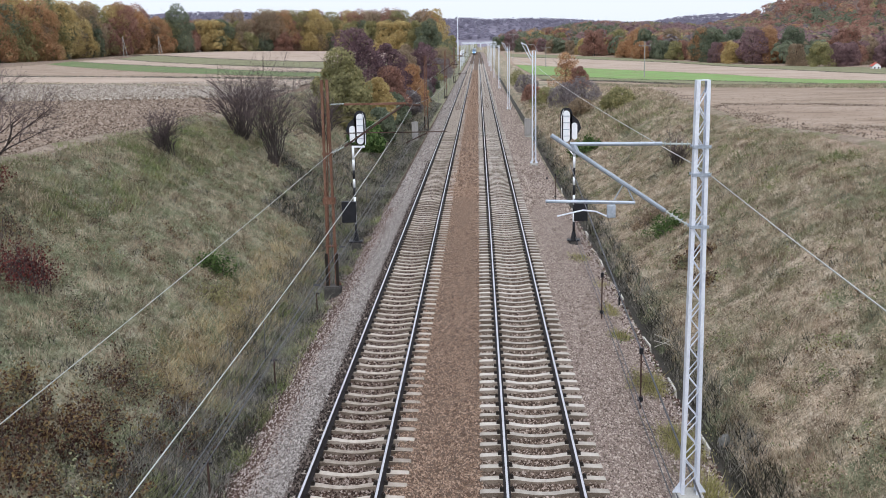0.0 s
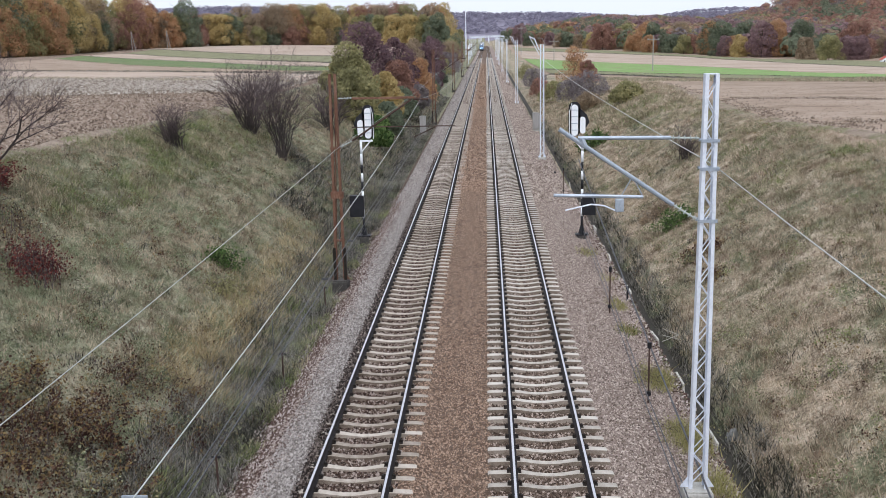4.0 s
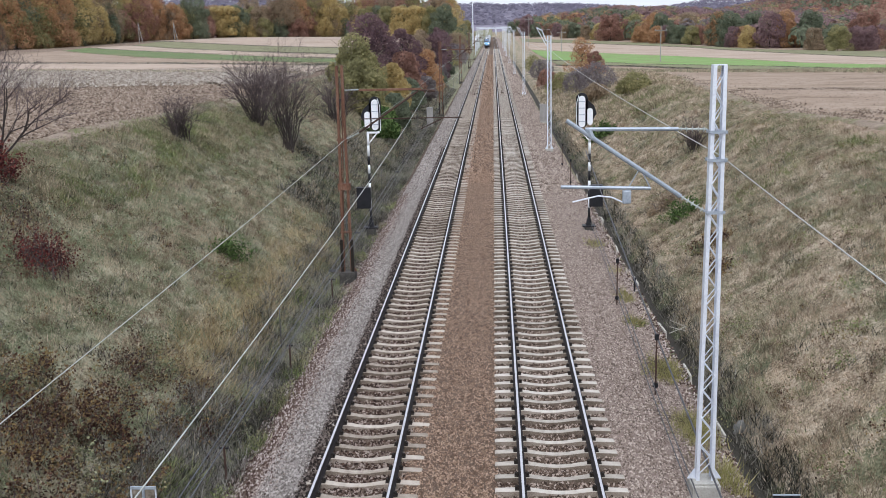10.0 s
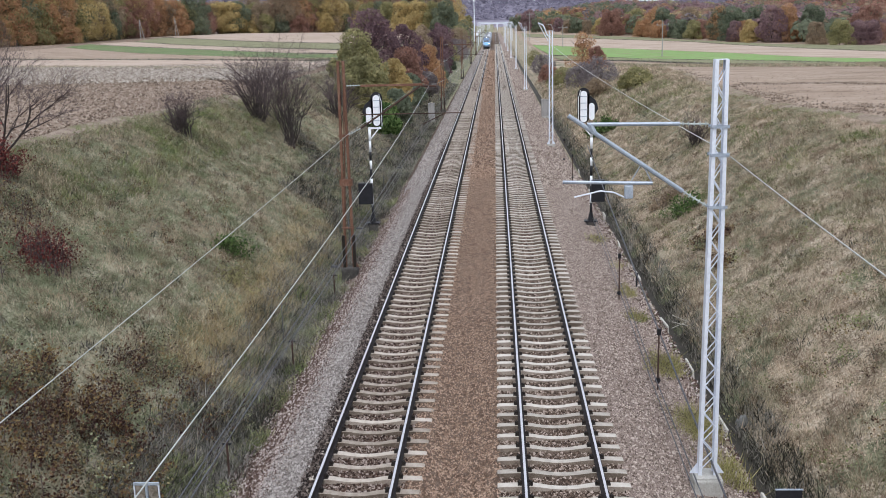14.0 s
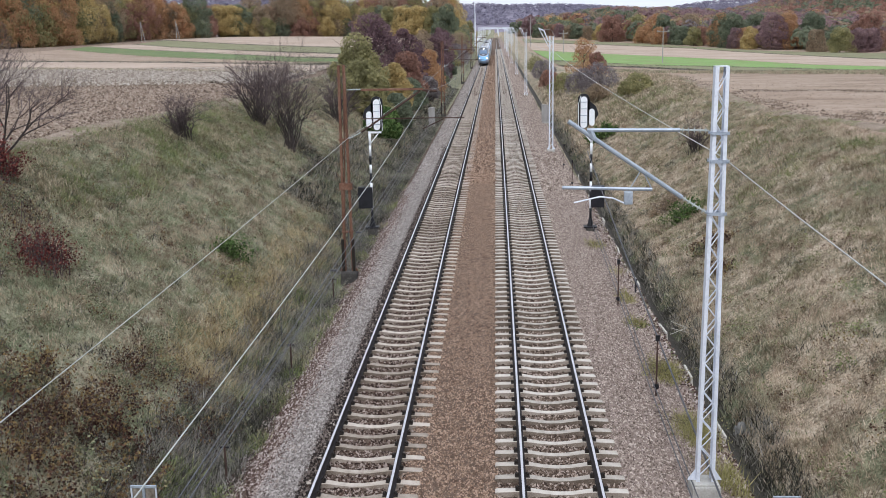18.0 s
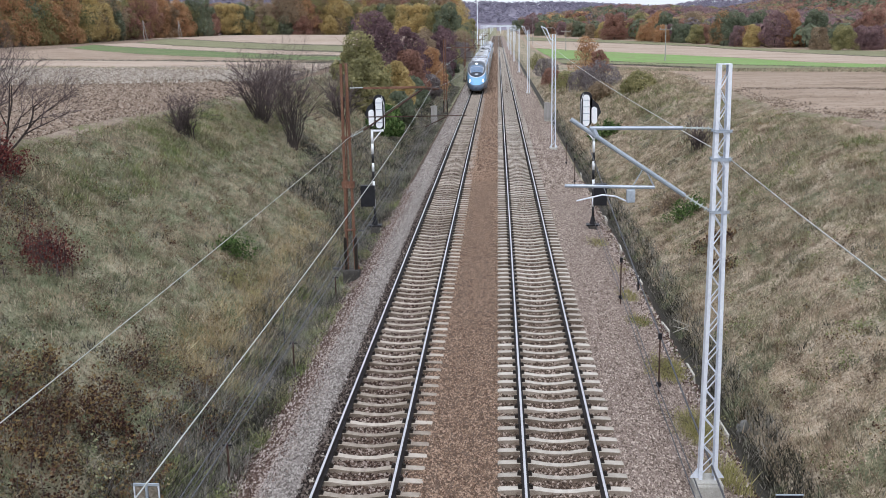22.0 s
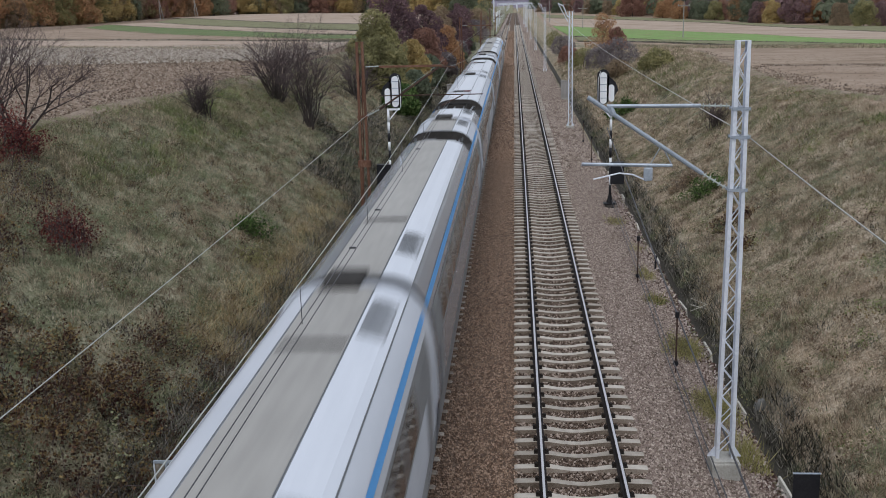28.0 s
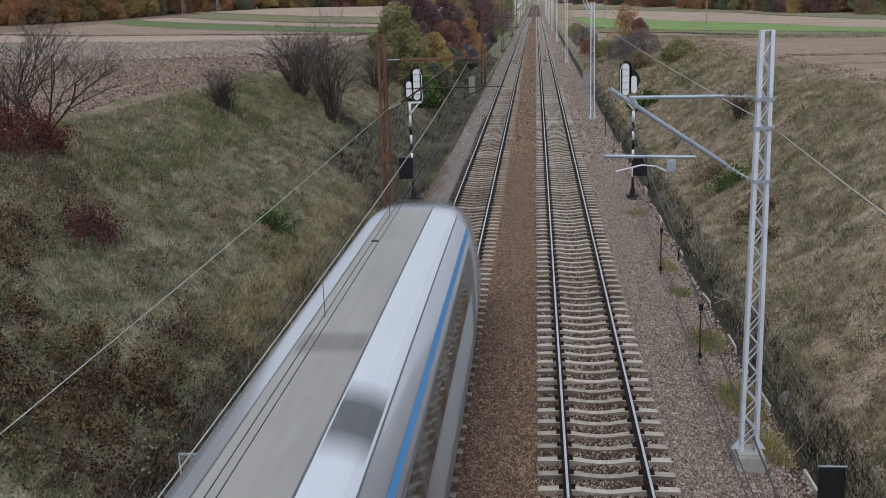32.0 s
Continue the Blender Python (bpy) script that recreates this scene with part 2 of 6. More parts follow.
    "white": shade("white_enamel", [(0.72, 0.74, 0.78), (0.82, 0.84, 0.87), (0.88, 0.9, 0.92)], 2, 0.45, 0, 0.04),
    "black": shade("black_enamel", [(0.008, 0.008, 0.01), (0.016, 0.016, 0.02), (0.03, 0.03, 0.035)], 4, 0.5, 0, 0.05),
    "wire": shade("bare_wire", [(0.36, 0.38, 0.36), (0.5, 0.52, 0.5), (0.6, 0.62, 0.6)], 4, 0.5, 0.3, 0),
    "wire_dark": shade("dark_wire", [(0.05, 0.05, 0.055), (0.1, 0.1, 0.11), (0.16, 0.16, 0.17)], 4, 0.6, 0.3, 0),
    "insulator": shade("grey_porcelain", [(0.3, 0.34, 0.33), (0.45, 0.49, 0.48), (0.6, 0.64, 0.62)], 6, 0.25, 0, 0.02),
    "bark": shade("grey_bark", [(0.03, 0.024, 0.022), (0.07, 0.056, 0.052), (0.13, 0.11, 0.10)], 6, 0.9, 0, 0.5),
    "twig": shade("bare_twigs", [(0.055, 0.04, 0.042), (0.10, 0.075, 0.075), (0.16, 0.125, 0.12)], 4, 0.9, 0, 0.2, island=0.3),
    "pole_wood": shade("grey_timber", [(0.2, 0.19, 0.18), (0.32, 0.31, 0.3), (0.42, 0.41, 0.4)], 5, 0.9, 0, 0.3, stretch=(1, 1, 0.1)),
}


# ---- mesh helpers ----
class Geo:
    """Collects points and faces of one mesh; each face carries a material slot."""

    def __init__(self):
        self.v, self.f, self.s = [], [], []

    def add(self, pts, faces, slot=0):
        o = len(self.v)
        self.v += [tuple(p) for p in pts]
        self.f += [tuple(i + o for i in q) for q in faces]
        self.s += [slot] * len(faces)
        return self

    def box(self, a, b, slot=0, bevel=0.0):
        (x0, y0, z0), (x1, y1, z1) = a, b
        if bevel:
            bm = bmesh.new()
            bmesh.ops.create_cube(bm, size=1, matrix=Matrix.LocRotScale(((x0 + x1) / 2, (y0 + y1) / 2, (z0 + z1) / 2), None, (x1 - x0, y1 - y0, z1 - z0)))
            bmesh.ops.bevel(bm, geom=bm.edges[:], offset=bevel, segments=2, affect="EDGES", profile=0.6)
            bm.verts.index_update()
            self.add([p.co for p in bm.verts], [[p.index for p in q.verts] for q in bm.faces], slot)
            bm.free()
            return self
        p = [(x, y, z) for z in (z0, z1) for y in (y0, y1) for x in (x0, x1)]
        return self.add(p, [(0, 2, 3, 1), (4, 5, 7, 6), (0, 1, 5, 4), (2, 6, 7, 3), (0, 4, 6, 2), (1, 3, 7, 5)], slot)

    def tube(self, path, r, n=6, slot=0, caps=True):
        """A round bar along the points of path; r is one radius or one for each point."""
        path = [Vector(p) for p in path]
        r = r if isinstance(r, (list, tuple)) else [r] * len(path)
        pts = []
        for i, p in enumerate(path):
            d = (path[min(i + 1, len(path) - 1)] - path[max(i - 1, 0)]).normalized()
            u = d.cross(Vector((0.31, 0.2, 0.93)) if abs(d.z) < 0.9 else Vector((1, 0.1, 0))).normalized()
            w = d.cross(u)
            pts += [p + r[i] * (math.cos(2 * math.pi * k / n) * u + math.sin(2 * math.pi * k / n) * w) for k in range(n)]
        fs = [(i * n + k, i * n + (k + 1) % n, (i + 1) * n + (k + 1) % n, (i + 1) * n + k) for i in range(len(path) - 1) for k in range(n)]
        if caps:
            fs += [tuple(range(n))[::-1], tuple((len(path) - 1) * n + k for k in range(n))]
        return self.add(pts, fs, slot)

    def prism(self, outline, y0, y1, slot=0, axis="y"):
        n = len(outline)
        put = {"y": lambda a, b, c: (a, c, b), "x": lambda a, b, c: (c, a, b), "z": lambda a, b, c: (a, b, c)}[axis]
        pts = [put(a, b, y0) for a, b in outline] + [put(a, b, y1) for a, b in outline]
        fs = [(k, (k + 1) % n, n + (k + 1) % n, n + k) for k in range(n)] + [tuple(range(n))[::-1], tuple(range(n, 2 * n))]
        return self.add(pts, fs, slot)

    def mesh(self, name, mats, smooth=False):
        me = bpy.data.meshes.new(name)
        me.from_pydata(self.v, [], self.f)
        for m in mats if isinstance(mats, (list, tuple)) else [mats]:
            me.materials.append(m)
        me.polygons.foreach_set("material_index", self.s)
        me.polygons.foreach_set("use_smooth", [smooth] * len(me.polygons))
        me.update()
        return me


def array_mesh(name, verts, faces, mat, smooth=False):
    """A mesh from numpy arrays of points and of triangles or quads."""
    k = faces.shape[1]
    me = bpy.data.meshes.new(name)
    me.vertices.add(len(verts))
    me.vertices.foreach_set("co", verts.astype(np.float32).ravel())
    me.loops.add(faces.size)
    me.loops.foreach_set("vertex_index", faces.astype(np.int32).ravel())
    me.polygons.add(len(faces))
    me.polygons.foreach_set("loop_start", np.arange(0, faces.size, k, dtype=np.int32))
    me.polygons.foreach_set("use_smooth", np.full(len(faces), smooth))
    me.materials.append(mat)
    me.update(calc_edges=True)
    me.validate()
    return me


def part(name, geo, mats, parent, label="", smooth=False, at=None):
    me = geo if isinstance(geo, bpy.types.Mesh) else geo.mesh(name, mats, smooth)
    ob = new(name, me)
    ob.parent = parent
    if at is not None:
        ob.matrix_basis = at
    return tagged(ob, label)


def thing(name, label, category, group="", at=None):
    ob = new(name)
    ob.empty_display_size = 0.3
    if at is not None:
        ob.matrix_basis = at
    return tagged(ob, label, category, group)


def setting(name, me, label, category):
    return tagged(new(name, me), label, category, kind="structure")


# ---- the land ----
def smooth(a, b, v):
    s = min(1.0, max(0.0, (v - a) / (b - a)))
    return s * s * (3 - 2 * s)


def lerp(pts, v):
    if v <= pts[0][0]:
        return pts[0][1]
    for (a, za), (b, zb) in zip(pts, pts[1:]):
        if v <= b:
            return za + (zb - za) * (v - a) / (b - a)
    return pts[-1][1]


def bell(x, y, cx, cy, sx, sy):
    return math.exp(-((x - cx) / sx) ** 2 / 2 - ((y - cy) / sy) ** 2 / 2)


def field_height(x, y):
    """Open land on both sides of the cutting, with the far hills."""
    if x < 0:
        z = lerp([(-60, 4.9), (60, 4.9), (160, 4.2), (300, 3.4), (600, 2.0), (1200, 0)], y)
        z += 2.2 * bell(x, y, -130, 480, 60, 120)
    else:
        z = lerp([(-60, 4.3), (60, 4.1), (100, 3.4), (160, 1.0), (250, -1.5), (400, -2.5), (900, -3)], y)
        z -= 0.012 * min(220, max(0, x - 25)) * smooth(60, 200, y)
    z += 155 * bell(x, y, 560, 1000, 145, 330) + 16 * bell(x, y, 115, 1000, 70, 200)
    z += 50 * bell(x, y, 0, 2600, 350, 300) + 66 * bell(x, y, 900, 2900, 300, 350) + 82 * bell(x, y, -760, 2600, 330, 300)
    z += 12 * bell(x, y, 230, 2600, 130, 300) + 18 * bell(x, y, 590, 2850, 110, 300)
    z += 10 * bell(x, y, -700, 900, 400, 350)
    return z


LEFT = [(0, -0.75), (4.6, -0.75), (5.3, -0.95), (5.9, -0.85), (6.6, -0.35)]
RIGHT = [(0, -0.75), (5.75, -0.7), (6.05, -0.85), (6.5, -1.3), (6.75, -1.3), (7.3, -0.55)]


def ground_height(x, y):
    if y > 1000:
        return field_height(x, y)
    a = abs(x)
    prof = LEFT if x < 0 else RIGHT
    top, toe = (15.0, 6.6) if x < 0 else (15.0, 7.3)
    if a <= toe:
        return lerp(prof, a)
    hi = field_height(x, y)
    if a >= top + 3:
        return hi
    low = prof[-1][1]
    s = (a - toe) / (top + 3 - toe)
    # straight bank that rounds over at its crest
    k = (top - toe) / (top + 3 - toe)
    f = s / k * 0.96 if s < k * 0.85 else 0.816 + 0.184 * (1 - (1 - (s - k * 0.85) / (1 - k * 0.85)) ** 2)
    wob = 0.12 * math.sin(x * 0.9 + y * 0.23) * math.sin(y * 0.31 + 1) * min(1, (a - toe))
    return low + (hi - low) * min(1, f) + wob


def axis_steps(pts):
    out = []
    for (a, da), (b, _) in zip(pts, pts[1:]):
        n = max(1, round((b - a) / da))
        out += [a + (b - a) * i / n for i in range(n)]
    return out + [pts[-1][0]]


def build_ground():
    xs = sorted(set(axis_steps([(-3500, 120), (-500, 40), (-100, 12), (-40, 3), (-20, 0.7), (-6.6, 0.35), (-4.6, 1.0), (4.6, 0.4), (5.75, 0.15), (7.3, 0.7), (20, 3), (40, 12), (100, 40), (1100, 120), (3500, 120)])))
    ys = axis_steps([(-200, 20), (0, 1.5), (70, 3), (130, 8), (260, 20), (600, 50), (1600, 90), (4200, 200), (4600, 200)])
    g = Geo()
    for y in ys:
        for x in xs:
            g.v.append((x, y, ground_height(x, y)))
    n = len(xs)
    for j in range(len(ys) - 1):
        for i in range(n - 1):
            x, y = (xs[i] + xs[i + 1]) / 2, (ys[j] + ys[j + 1]) / 2
            if -15.6 < x < -4.4 or 5.9 < x < 15.6 or y > 900 and abs(x) < 16:
                s = 0
            elif abs(x) < 6:
                s = 3
            elif x < -4.4:
                s = 1
            else:
                s = 2
            if s == 0 and x < 0:
                s = 7
            # ditch bottom and far wall: wet soil with painted-in shadow
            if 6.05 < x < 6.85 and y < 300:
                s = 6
            if y > (560 if x < 0 else 760) and abs(x) > 16 or x > 330 or x < -330:
                s = 4
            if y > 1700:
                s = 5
            g.f.append((j * n + i, j * n + i + 1, (j + 1) * n + i + 1, (j + 1) * n + i))
            g.s.append(s)
    me = g.mesh("ground", [M["bank"], M["soil"], M["tilled"], M["formation"], M["forest_floor"], M["hazy_ridge_floor"], M["ditch"], M["bank_olive"]], True)
    return setting("ground", me, "cutting banks of dry grass between ploughed autumn fields and wooded hills", "ground")


ground = build_ground()

GAUGE, TRACKS, NEAR_END, FAR_END = 0.755, (-2.047, 2.047), 100.0, 900.0
BED = [(-4.75, -0.78), (-4.2, -0.42), (-3.75, -0.22), (-3.3, -0.165), (-3.05, -0.19), (-2.86, -0.285), (-1.24, -0.295), (-1.05, -0.235), (-0.75, -0.225), (-0.4, -0.285), (0.4, -0.285), (0.72, -0.26), (0.9, -0.295), (3.2, -0.295), (3.42, -0.25), (3.8, -0.31), (4.4, -0.5), (5.8, -0.68)]


def bed_height(x):
    return lerp(BED, x)


def build_bed():
    g = Geo()
    xs = [-4.75, -4.2, -3.75, -3.3, -3.05, -2.86, -2.0, -1.24, -1.05, -0.75, -0.4, 0, 0.4, 0.72, 0.9, 1.4, 2.0, 2.7, 3.2, 3.42, 3.8, 4.4, 5.1, 5.8]
    ys = axis_steps([(-60, 4), (100, 20), (FAR_END, 50)])
    for y in ys:
        for x in xs:
            g.v.append((x, y, bed_height(x)))
    n = len(xs)
    for j in range(len(ys) - 1):
        for i in range(n - 1):
            c = (xs[i] + xs[i + 1]) / 2
            g.f.append((j * n + i, j * n + i + 1, (j + 1) * n + i + 1, (j + 1) * n + i))
            g.s.append(0 if -1.1 < c < 0.8 else 1 if -2.95 < c < 3.3 or c < -4.1 else 2 if c < 0 else 3)
    return setting("ballast_bed", g.mesh("ballast_bed", [M["ballast_mid"], M["ballast_in"], M["ballast_side"], M["ballast_right"]]), "crushed stone ballast, brown between the tracks and grey outside", "ballast")


ballast = build_bed()


def field_strip(upper, lower, mat, label, name="field_strip"):
    """A strip of farmland between two lines across the land."""
    g, nu, nv = Geo(), 28, 10

    def along(line, k):
        return tuple(lerp([(i / (len(line) - 1), p[c]) for i, p in enumerate(line)], k) for c in (0, 1))

    for j in range(nv + 1):
        for i in range(nu + 1):
            (xa, ya), (xb, yb) = along(upper, i / nu), along(lower, i / nu)
            w = 0.6 * math.sin(i * 1.7 + j) * (j in (0, nv))
            x, y = xb + (xa - xb) * j / nv, yb + (ya - yb) * j / nv + w
            g.v.append((x, y, ground_height(x, y) + 0.16))
    for j in range(nv):
        for i in range(nu):
            q = j * (nu + 1) + i
            g.f.append((q, q + 1, q + nu + 2, q + nu + 1))
            g.s.append(0)
    return setting(name, g.mesh(name, M[mat], True), label, "field")


E0, E1, E2 = [(-150, 300), (-145, 395), (-125, 470), (-65, 510), (-19, 455)], [(-130, 396), (-85, 328), (-41, 260), (-18, 240)], [(-120, 334), (-57, 230), (-28, 181), (-17.5, 165)]
E3, E4, E5 = [(-126, 312), (-71, 229), (-29, 157), (-17.5, 143)], [(-119, 276), (-62, 182), (-23.5, 127), (-17, 120)], [(-110, 196), (-76, 159), (-46, 139), (-21, 117), (-16.5, 114)]
E6, E7 = [(-90, 142), (-56, 119), (-37, 106), (-16.6, 91)], [(-70, 100), (-40, 84), (-22, 76), (-16, 73)]
field_strip([(-145, 396), (-125, 470), (-65, 510), (-18, 450)], E1, "pale", "bare pale field below the woods")
field_strip(E1, E2, "meadow", "grey-green strip of meadow")
field_strip(E2, E3, "pale", "bare pale strip of tilled soil")
field_strip(E3, E4, "crop", "green strip of winter crop")
field_strip(E4, E5, "tilled", "bare tilled strip of brownish soil")
field_strip(E5, E6, "pale", "bare pale strip of tilled soil")
field_strip(E6, E7, "stubble", "bleached stubble field")
S0, S1 = [(18, 690), (24, 660), (80, 533), (109, 406), (150, 330)], [(18, 590), (54, 528), (87, 449), (104, 324), (118, 250)]
S2, S3, S4 = [(17, 440), (27, 418), (67, 305), (78, 250), (84, 180)], [(17, 296), (20, 290), (43, 238), (55, 198), (58, 150)], [(17, 250), (31, 225), (38, 160), (42, 125), (62, 96)]
field_strip(S0, S1, "meadow", "pale grass strip below the woods")
field_strip(S1, S2, "pale", "bare pale field")
field_strip(S2, S3, "bright_crop", "bright green strip of young crop")
field_strip(S3, S4, "meadow", "rough grass strip between the fields")


def lumps_mesh(p, size, rng):
    """Angular lumps lying on the ground: four facets that rise from an uneven foot to an off-centre point."""
    n = len(p)
    a = rng.uniform(0, 6.28, n)[:, None] + np.array([0, 1.57, 3.14, 4.71])[None] + rng.normal(0, 0.25, (n, 4))
    r = size * rng.uniform(0.7, 1.35, (n, 1)) * rng.uniform(0.75, 1.25, (n, 4))
    foot = np.stack([np.cos(a) * r, np.sin(a) * r, -0.45 * size + rng.normal(0, 0.25, (n, 4)) * size], 2)
    tip = np.stack([rng.normal(0, 0.45, n) * size, rng.normal(0, 0.45, n) * size, size * rng.uniform(0.45, 1.1, n)], 1)[:, None]
    v = np.concatenate([foot, tip], 1) + p[:, None, :]
    tri = np.array([(0, 1, 4), (1, 2, 4), (2, 3, 4), (3, 0, 4)])
    return v.reshape(-1, 3), (np.arange(n)[:, None, None] * 5 + tri[None]).reshape(-1, 3)


def scatter_stones(name, x0, x1, y0, y1, count, size, mat, label, rng, gap=None, lift=0.0):
    """Loose stones: one lumpy eight-sided piece for each."""
    u = rng.random(count) ** 1.35
    x, y = rng.uniform(x0, x1, count), y0 + (y1 - y0) * u
    if gap is not None:
        # between the sleepers, with a few stones left on them
        k = np.floor((y - gap) / 0.6)
        y = np.where(rng.random(count) < 0.97, gap + 0.6 * k + 0.12 + 0.36 * rng.random(count), y)
    z = np.interp(x, [p[0] for p in BED], [p[1] for p in BED])
    v, f = lumps_mesh(np.stack([x, y, z + lift + size * (0.15 + rng.normal(0, 0.3, count))], 1), size, rng)
    ob = new(name, array_mesh(name, v, f, mat))
    return tagged(ob, label, "ballast", kind="stuff")


rng = np.random.default_rng(7)
scatter_stones("ballast_stones", -1.2, 0.8, 15.5, 62, 48000, 0.025, M["stone_mid"], "rust-brown crushed stones between the two tracks", rng)
scatter_stones("ballast_stones", -3.0, -1.1, 15.5, 62, 21000, 0.034, M["stone_dark"], "brown-grey crushed stones between the sleepers", rng, 17.75)
scatter_stones("ballast_stones", 0.8, 3.3, 15.5, 62, 25000, 0.034, M["stone_in"], "brown-grey crushed stones between the sleepers", rng, 18.04)
scatter_stones("ballast_stones", -4.0, -3.2, 15.5, 60, 28000, 0.029, M["stone_side"], "pale grey crushed stones along the track edge", rng)
scatter_stones("ballast_stones", 3.3, 5.8, 55, 130, 11000, 0.06, M["stone_right"], "pinkish grey crushed stones along the track edge", rng)
scatter_stones("ballast_stones", -4.4, -2.85, 55, 130, 9000, 0.06, M["stone_side"], "pale grey crushed stones along the track edge", rng)
scatter_stones("ballast_stones", -1.1, 0.8, 58, 130, 9000, 0.06, M["stone_mid"], "rust-brown crushed stones between the two tracks", rng)
scatter_stones("ballast_stones", -5.0, -3.75, 15.5, 60, 22000, 0.03, M["stone_edge"], "dark and pale stones mixed at the foot of the ballast", rng)
scatter_stones("ballast_stones", 5.5, 6.0, 15.5, 60, 3000, 0.036, M["stone_edge"], "dark and pale stones mixed at the foot of the ballast", rng)
scatter_stones("ballast_stones", 3.25, 5.75, 15.5, 60, 42000, 0.027, M["stone_right"], "pinkish grey crushed stones along the track edge", rng)


# dark stones over the sleeper ends, and coarser ones further off
scatter_stones("ballast_stones", -3.16, -2.86, 14, 75, 7500, 0.032, M["stone_black"], "oily dark stones heaped over the sleeper ends", rng, None, 0.035)
scatter_stones("ballast_stones", -3.5, -3.12, 14, 70, 11000, 0.029, M["stone_side"], "pale grey crushed stones heaped over the sleeper ends", rng, None, 0.035)
for gap, x0, x1, m in ((17.75, -3.0, -1.1, "stone_dark"), (18.04, 0.8, 3.3, "stone_in")):
    scatter_stones("ballast_stones", x0, x1, 60, 140, 7000, 0.045, M[m], "brown-grey crushed stones between the sleepers", rng, gap, -0.012)
    scatter_stones("ballast_stones", x0, x1, 135, 420, 9000, 0.08, M[m], "brown-grey crushed stones between the sleepers", rng, gap, 0.0)
for x0, x1, m in ((-4.4, -2.9, "stone_side"), (-1.1, 0.8, "stone_mid"), (3.3, 5.8, "stone_right")):
    scatter_stones("ballast_stones", x0, x1, 128, 330, 6000, 0.1, M[m], "crushed stones of the distant track bed", rng)


# ---- the two tracks ----
def rail_outline():
    half = [(0.075, -0.172), (0.075, -0.16), (0.03, -0.145), (0.009, -0.12), (0.009, -0.05), (0.035, -0.035), (0.036, -0.008), (0.03, -0.001)]
    return half + [(-x, z) for x, z in reversed(half)]


def build_tracks():
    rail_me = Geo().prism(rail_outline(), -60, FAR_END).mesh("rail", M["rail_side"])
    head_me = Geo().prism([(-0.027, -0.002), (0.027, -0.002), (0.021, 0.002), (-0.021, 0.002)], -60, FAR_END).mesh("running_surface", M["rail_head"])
    half = [(0, -0.252, 0.074), (0.12, -0.249, 0.074), (0.3, -0.232, 0.077), (0.48, -0.203, 0.084), (0.6, -0.188, 0.09), (0.92, -0.186, 0.092), (1.08, -0.192, 0.092), (1.27, -0.2, 0.088), (1.3, -0.215, 0.082)]
    st = [(-x, z, w) for x, z, w in reversed(half[1:])] + half
    g = Geo()
    for x, z, w in st:
        g.v += [(x, -w - 0.04, -0.4), (x, -w, z - 0.012), (x, -w + 0.015, z), (x, w - 0.015, z), (x, w, z - 0.012), (x, w + 0.04, -0.4)]
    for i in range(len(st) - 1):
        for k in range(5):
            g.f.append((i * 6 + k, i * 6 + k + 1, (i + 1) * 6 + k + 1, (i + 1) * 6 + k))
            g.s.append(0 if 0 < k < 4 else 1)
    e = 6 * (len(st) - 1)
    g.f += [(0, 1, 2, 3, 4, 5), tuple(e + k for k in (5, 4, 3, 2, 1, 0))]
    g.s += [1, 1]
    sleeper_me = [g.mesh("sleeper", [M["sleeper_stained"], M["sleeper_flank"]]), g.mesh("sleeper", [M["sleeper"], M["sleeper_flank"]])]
    far_v, far_f, far_s = g.v, g.f, g.s
    c = Geo().box((-0.05, -0.07, -0.2), (0.05, 0.07, -0.165)).tube([(-0.03, -0.05, -0.16), (0.01, -0.03, -0.125), (0.01, 0.03, -0.125), (-0.03, 0.05, -0.16)], 0.018, 5)
    c.tube([(0.025, 0, -0.2), (0.025, 0, -0.115)], 0.02, 6)
    clip_me = c.mesh("rail_clip", M["clip"])
    for k, cx in enumerate(TRACKS):
        track = new("railway_track")
        track.matrix_basis = pose(cx, 0, 0)
        tagged(track, "rails on pale concrete sleepers in crushed stone", "track", "two parallel tracks", "structure")
        for sx in (-GAUGE, GAUGE):
            rail = part("rail", rail_me, None, track, "dark rusty steel rail", at=pose(sx, 0, 0))
            part("running_surface", head_me, None, rail, "bright worn rail head")
        y, far, far_clips = (18.04 - 0.6 * 8 if k else 17.75 - 0.6 * 8), Geo(), Geo()
        while y < 420:
            if y < NEAR_END:
                sl = part("sleeper", sleeper_me[k], None, track, at=pose(0, y, 0))
                if y < 92:
                    for sx, side in ((-GAUGE - 0.1, -1), (-GAUGE + 0.1, 1), (GAUGE - 0.1, -1), (GAUGE + 0.1, 1)):
                        part("rail_clip", clip_me, None, sl, at=pose(sx, 0, 0, 0, 0, 0 if side > 0 else 180))
            else:
                far.add([(p[0], p[1] + y, p[2]) for p in far_v], far_f)
                far.s[-len(far_s):] = far_s
            if y >= 92:
                for sx in (-GAUGE - 0.1, -GAUGE + 0.1, GAUGE - 0.1, GAUGE + 0.1):
                    far_clips.box((sx - 0.05, y - 0.08, -0.2), (sx + 0.05, y + 0.08, -0.12))
            y += 0.6
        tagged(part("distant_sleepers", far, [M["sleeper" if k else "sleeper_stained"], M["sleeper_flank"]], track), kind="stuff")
        tagged(part("distant_clips", far_clips, M["clip"], track), kind="stuff")


build_tracks()


# ---- masts, signals and wires ----
def lattice_mast(height, wide_lo, wide_hi, deep, mat, foot_mat, name, label, group, bar=0.068, pitch=0.3, foot=0.5, lace=0.012):
    """A mast of two channel posts laced with zigzag bars, on a concrete block."""
    th = thing(name, label, "mast", group)
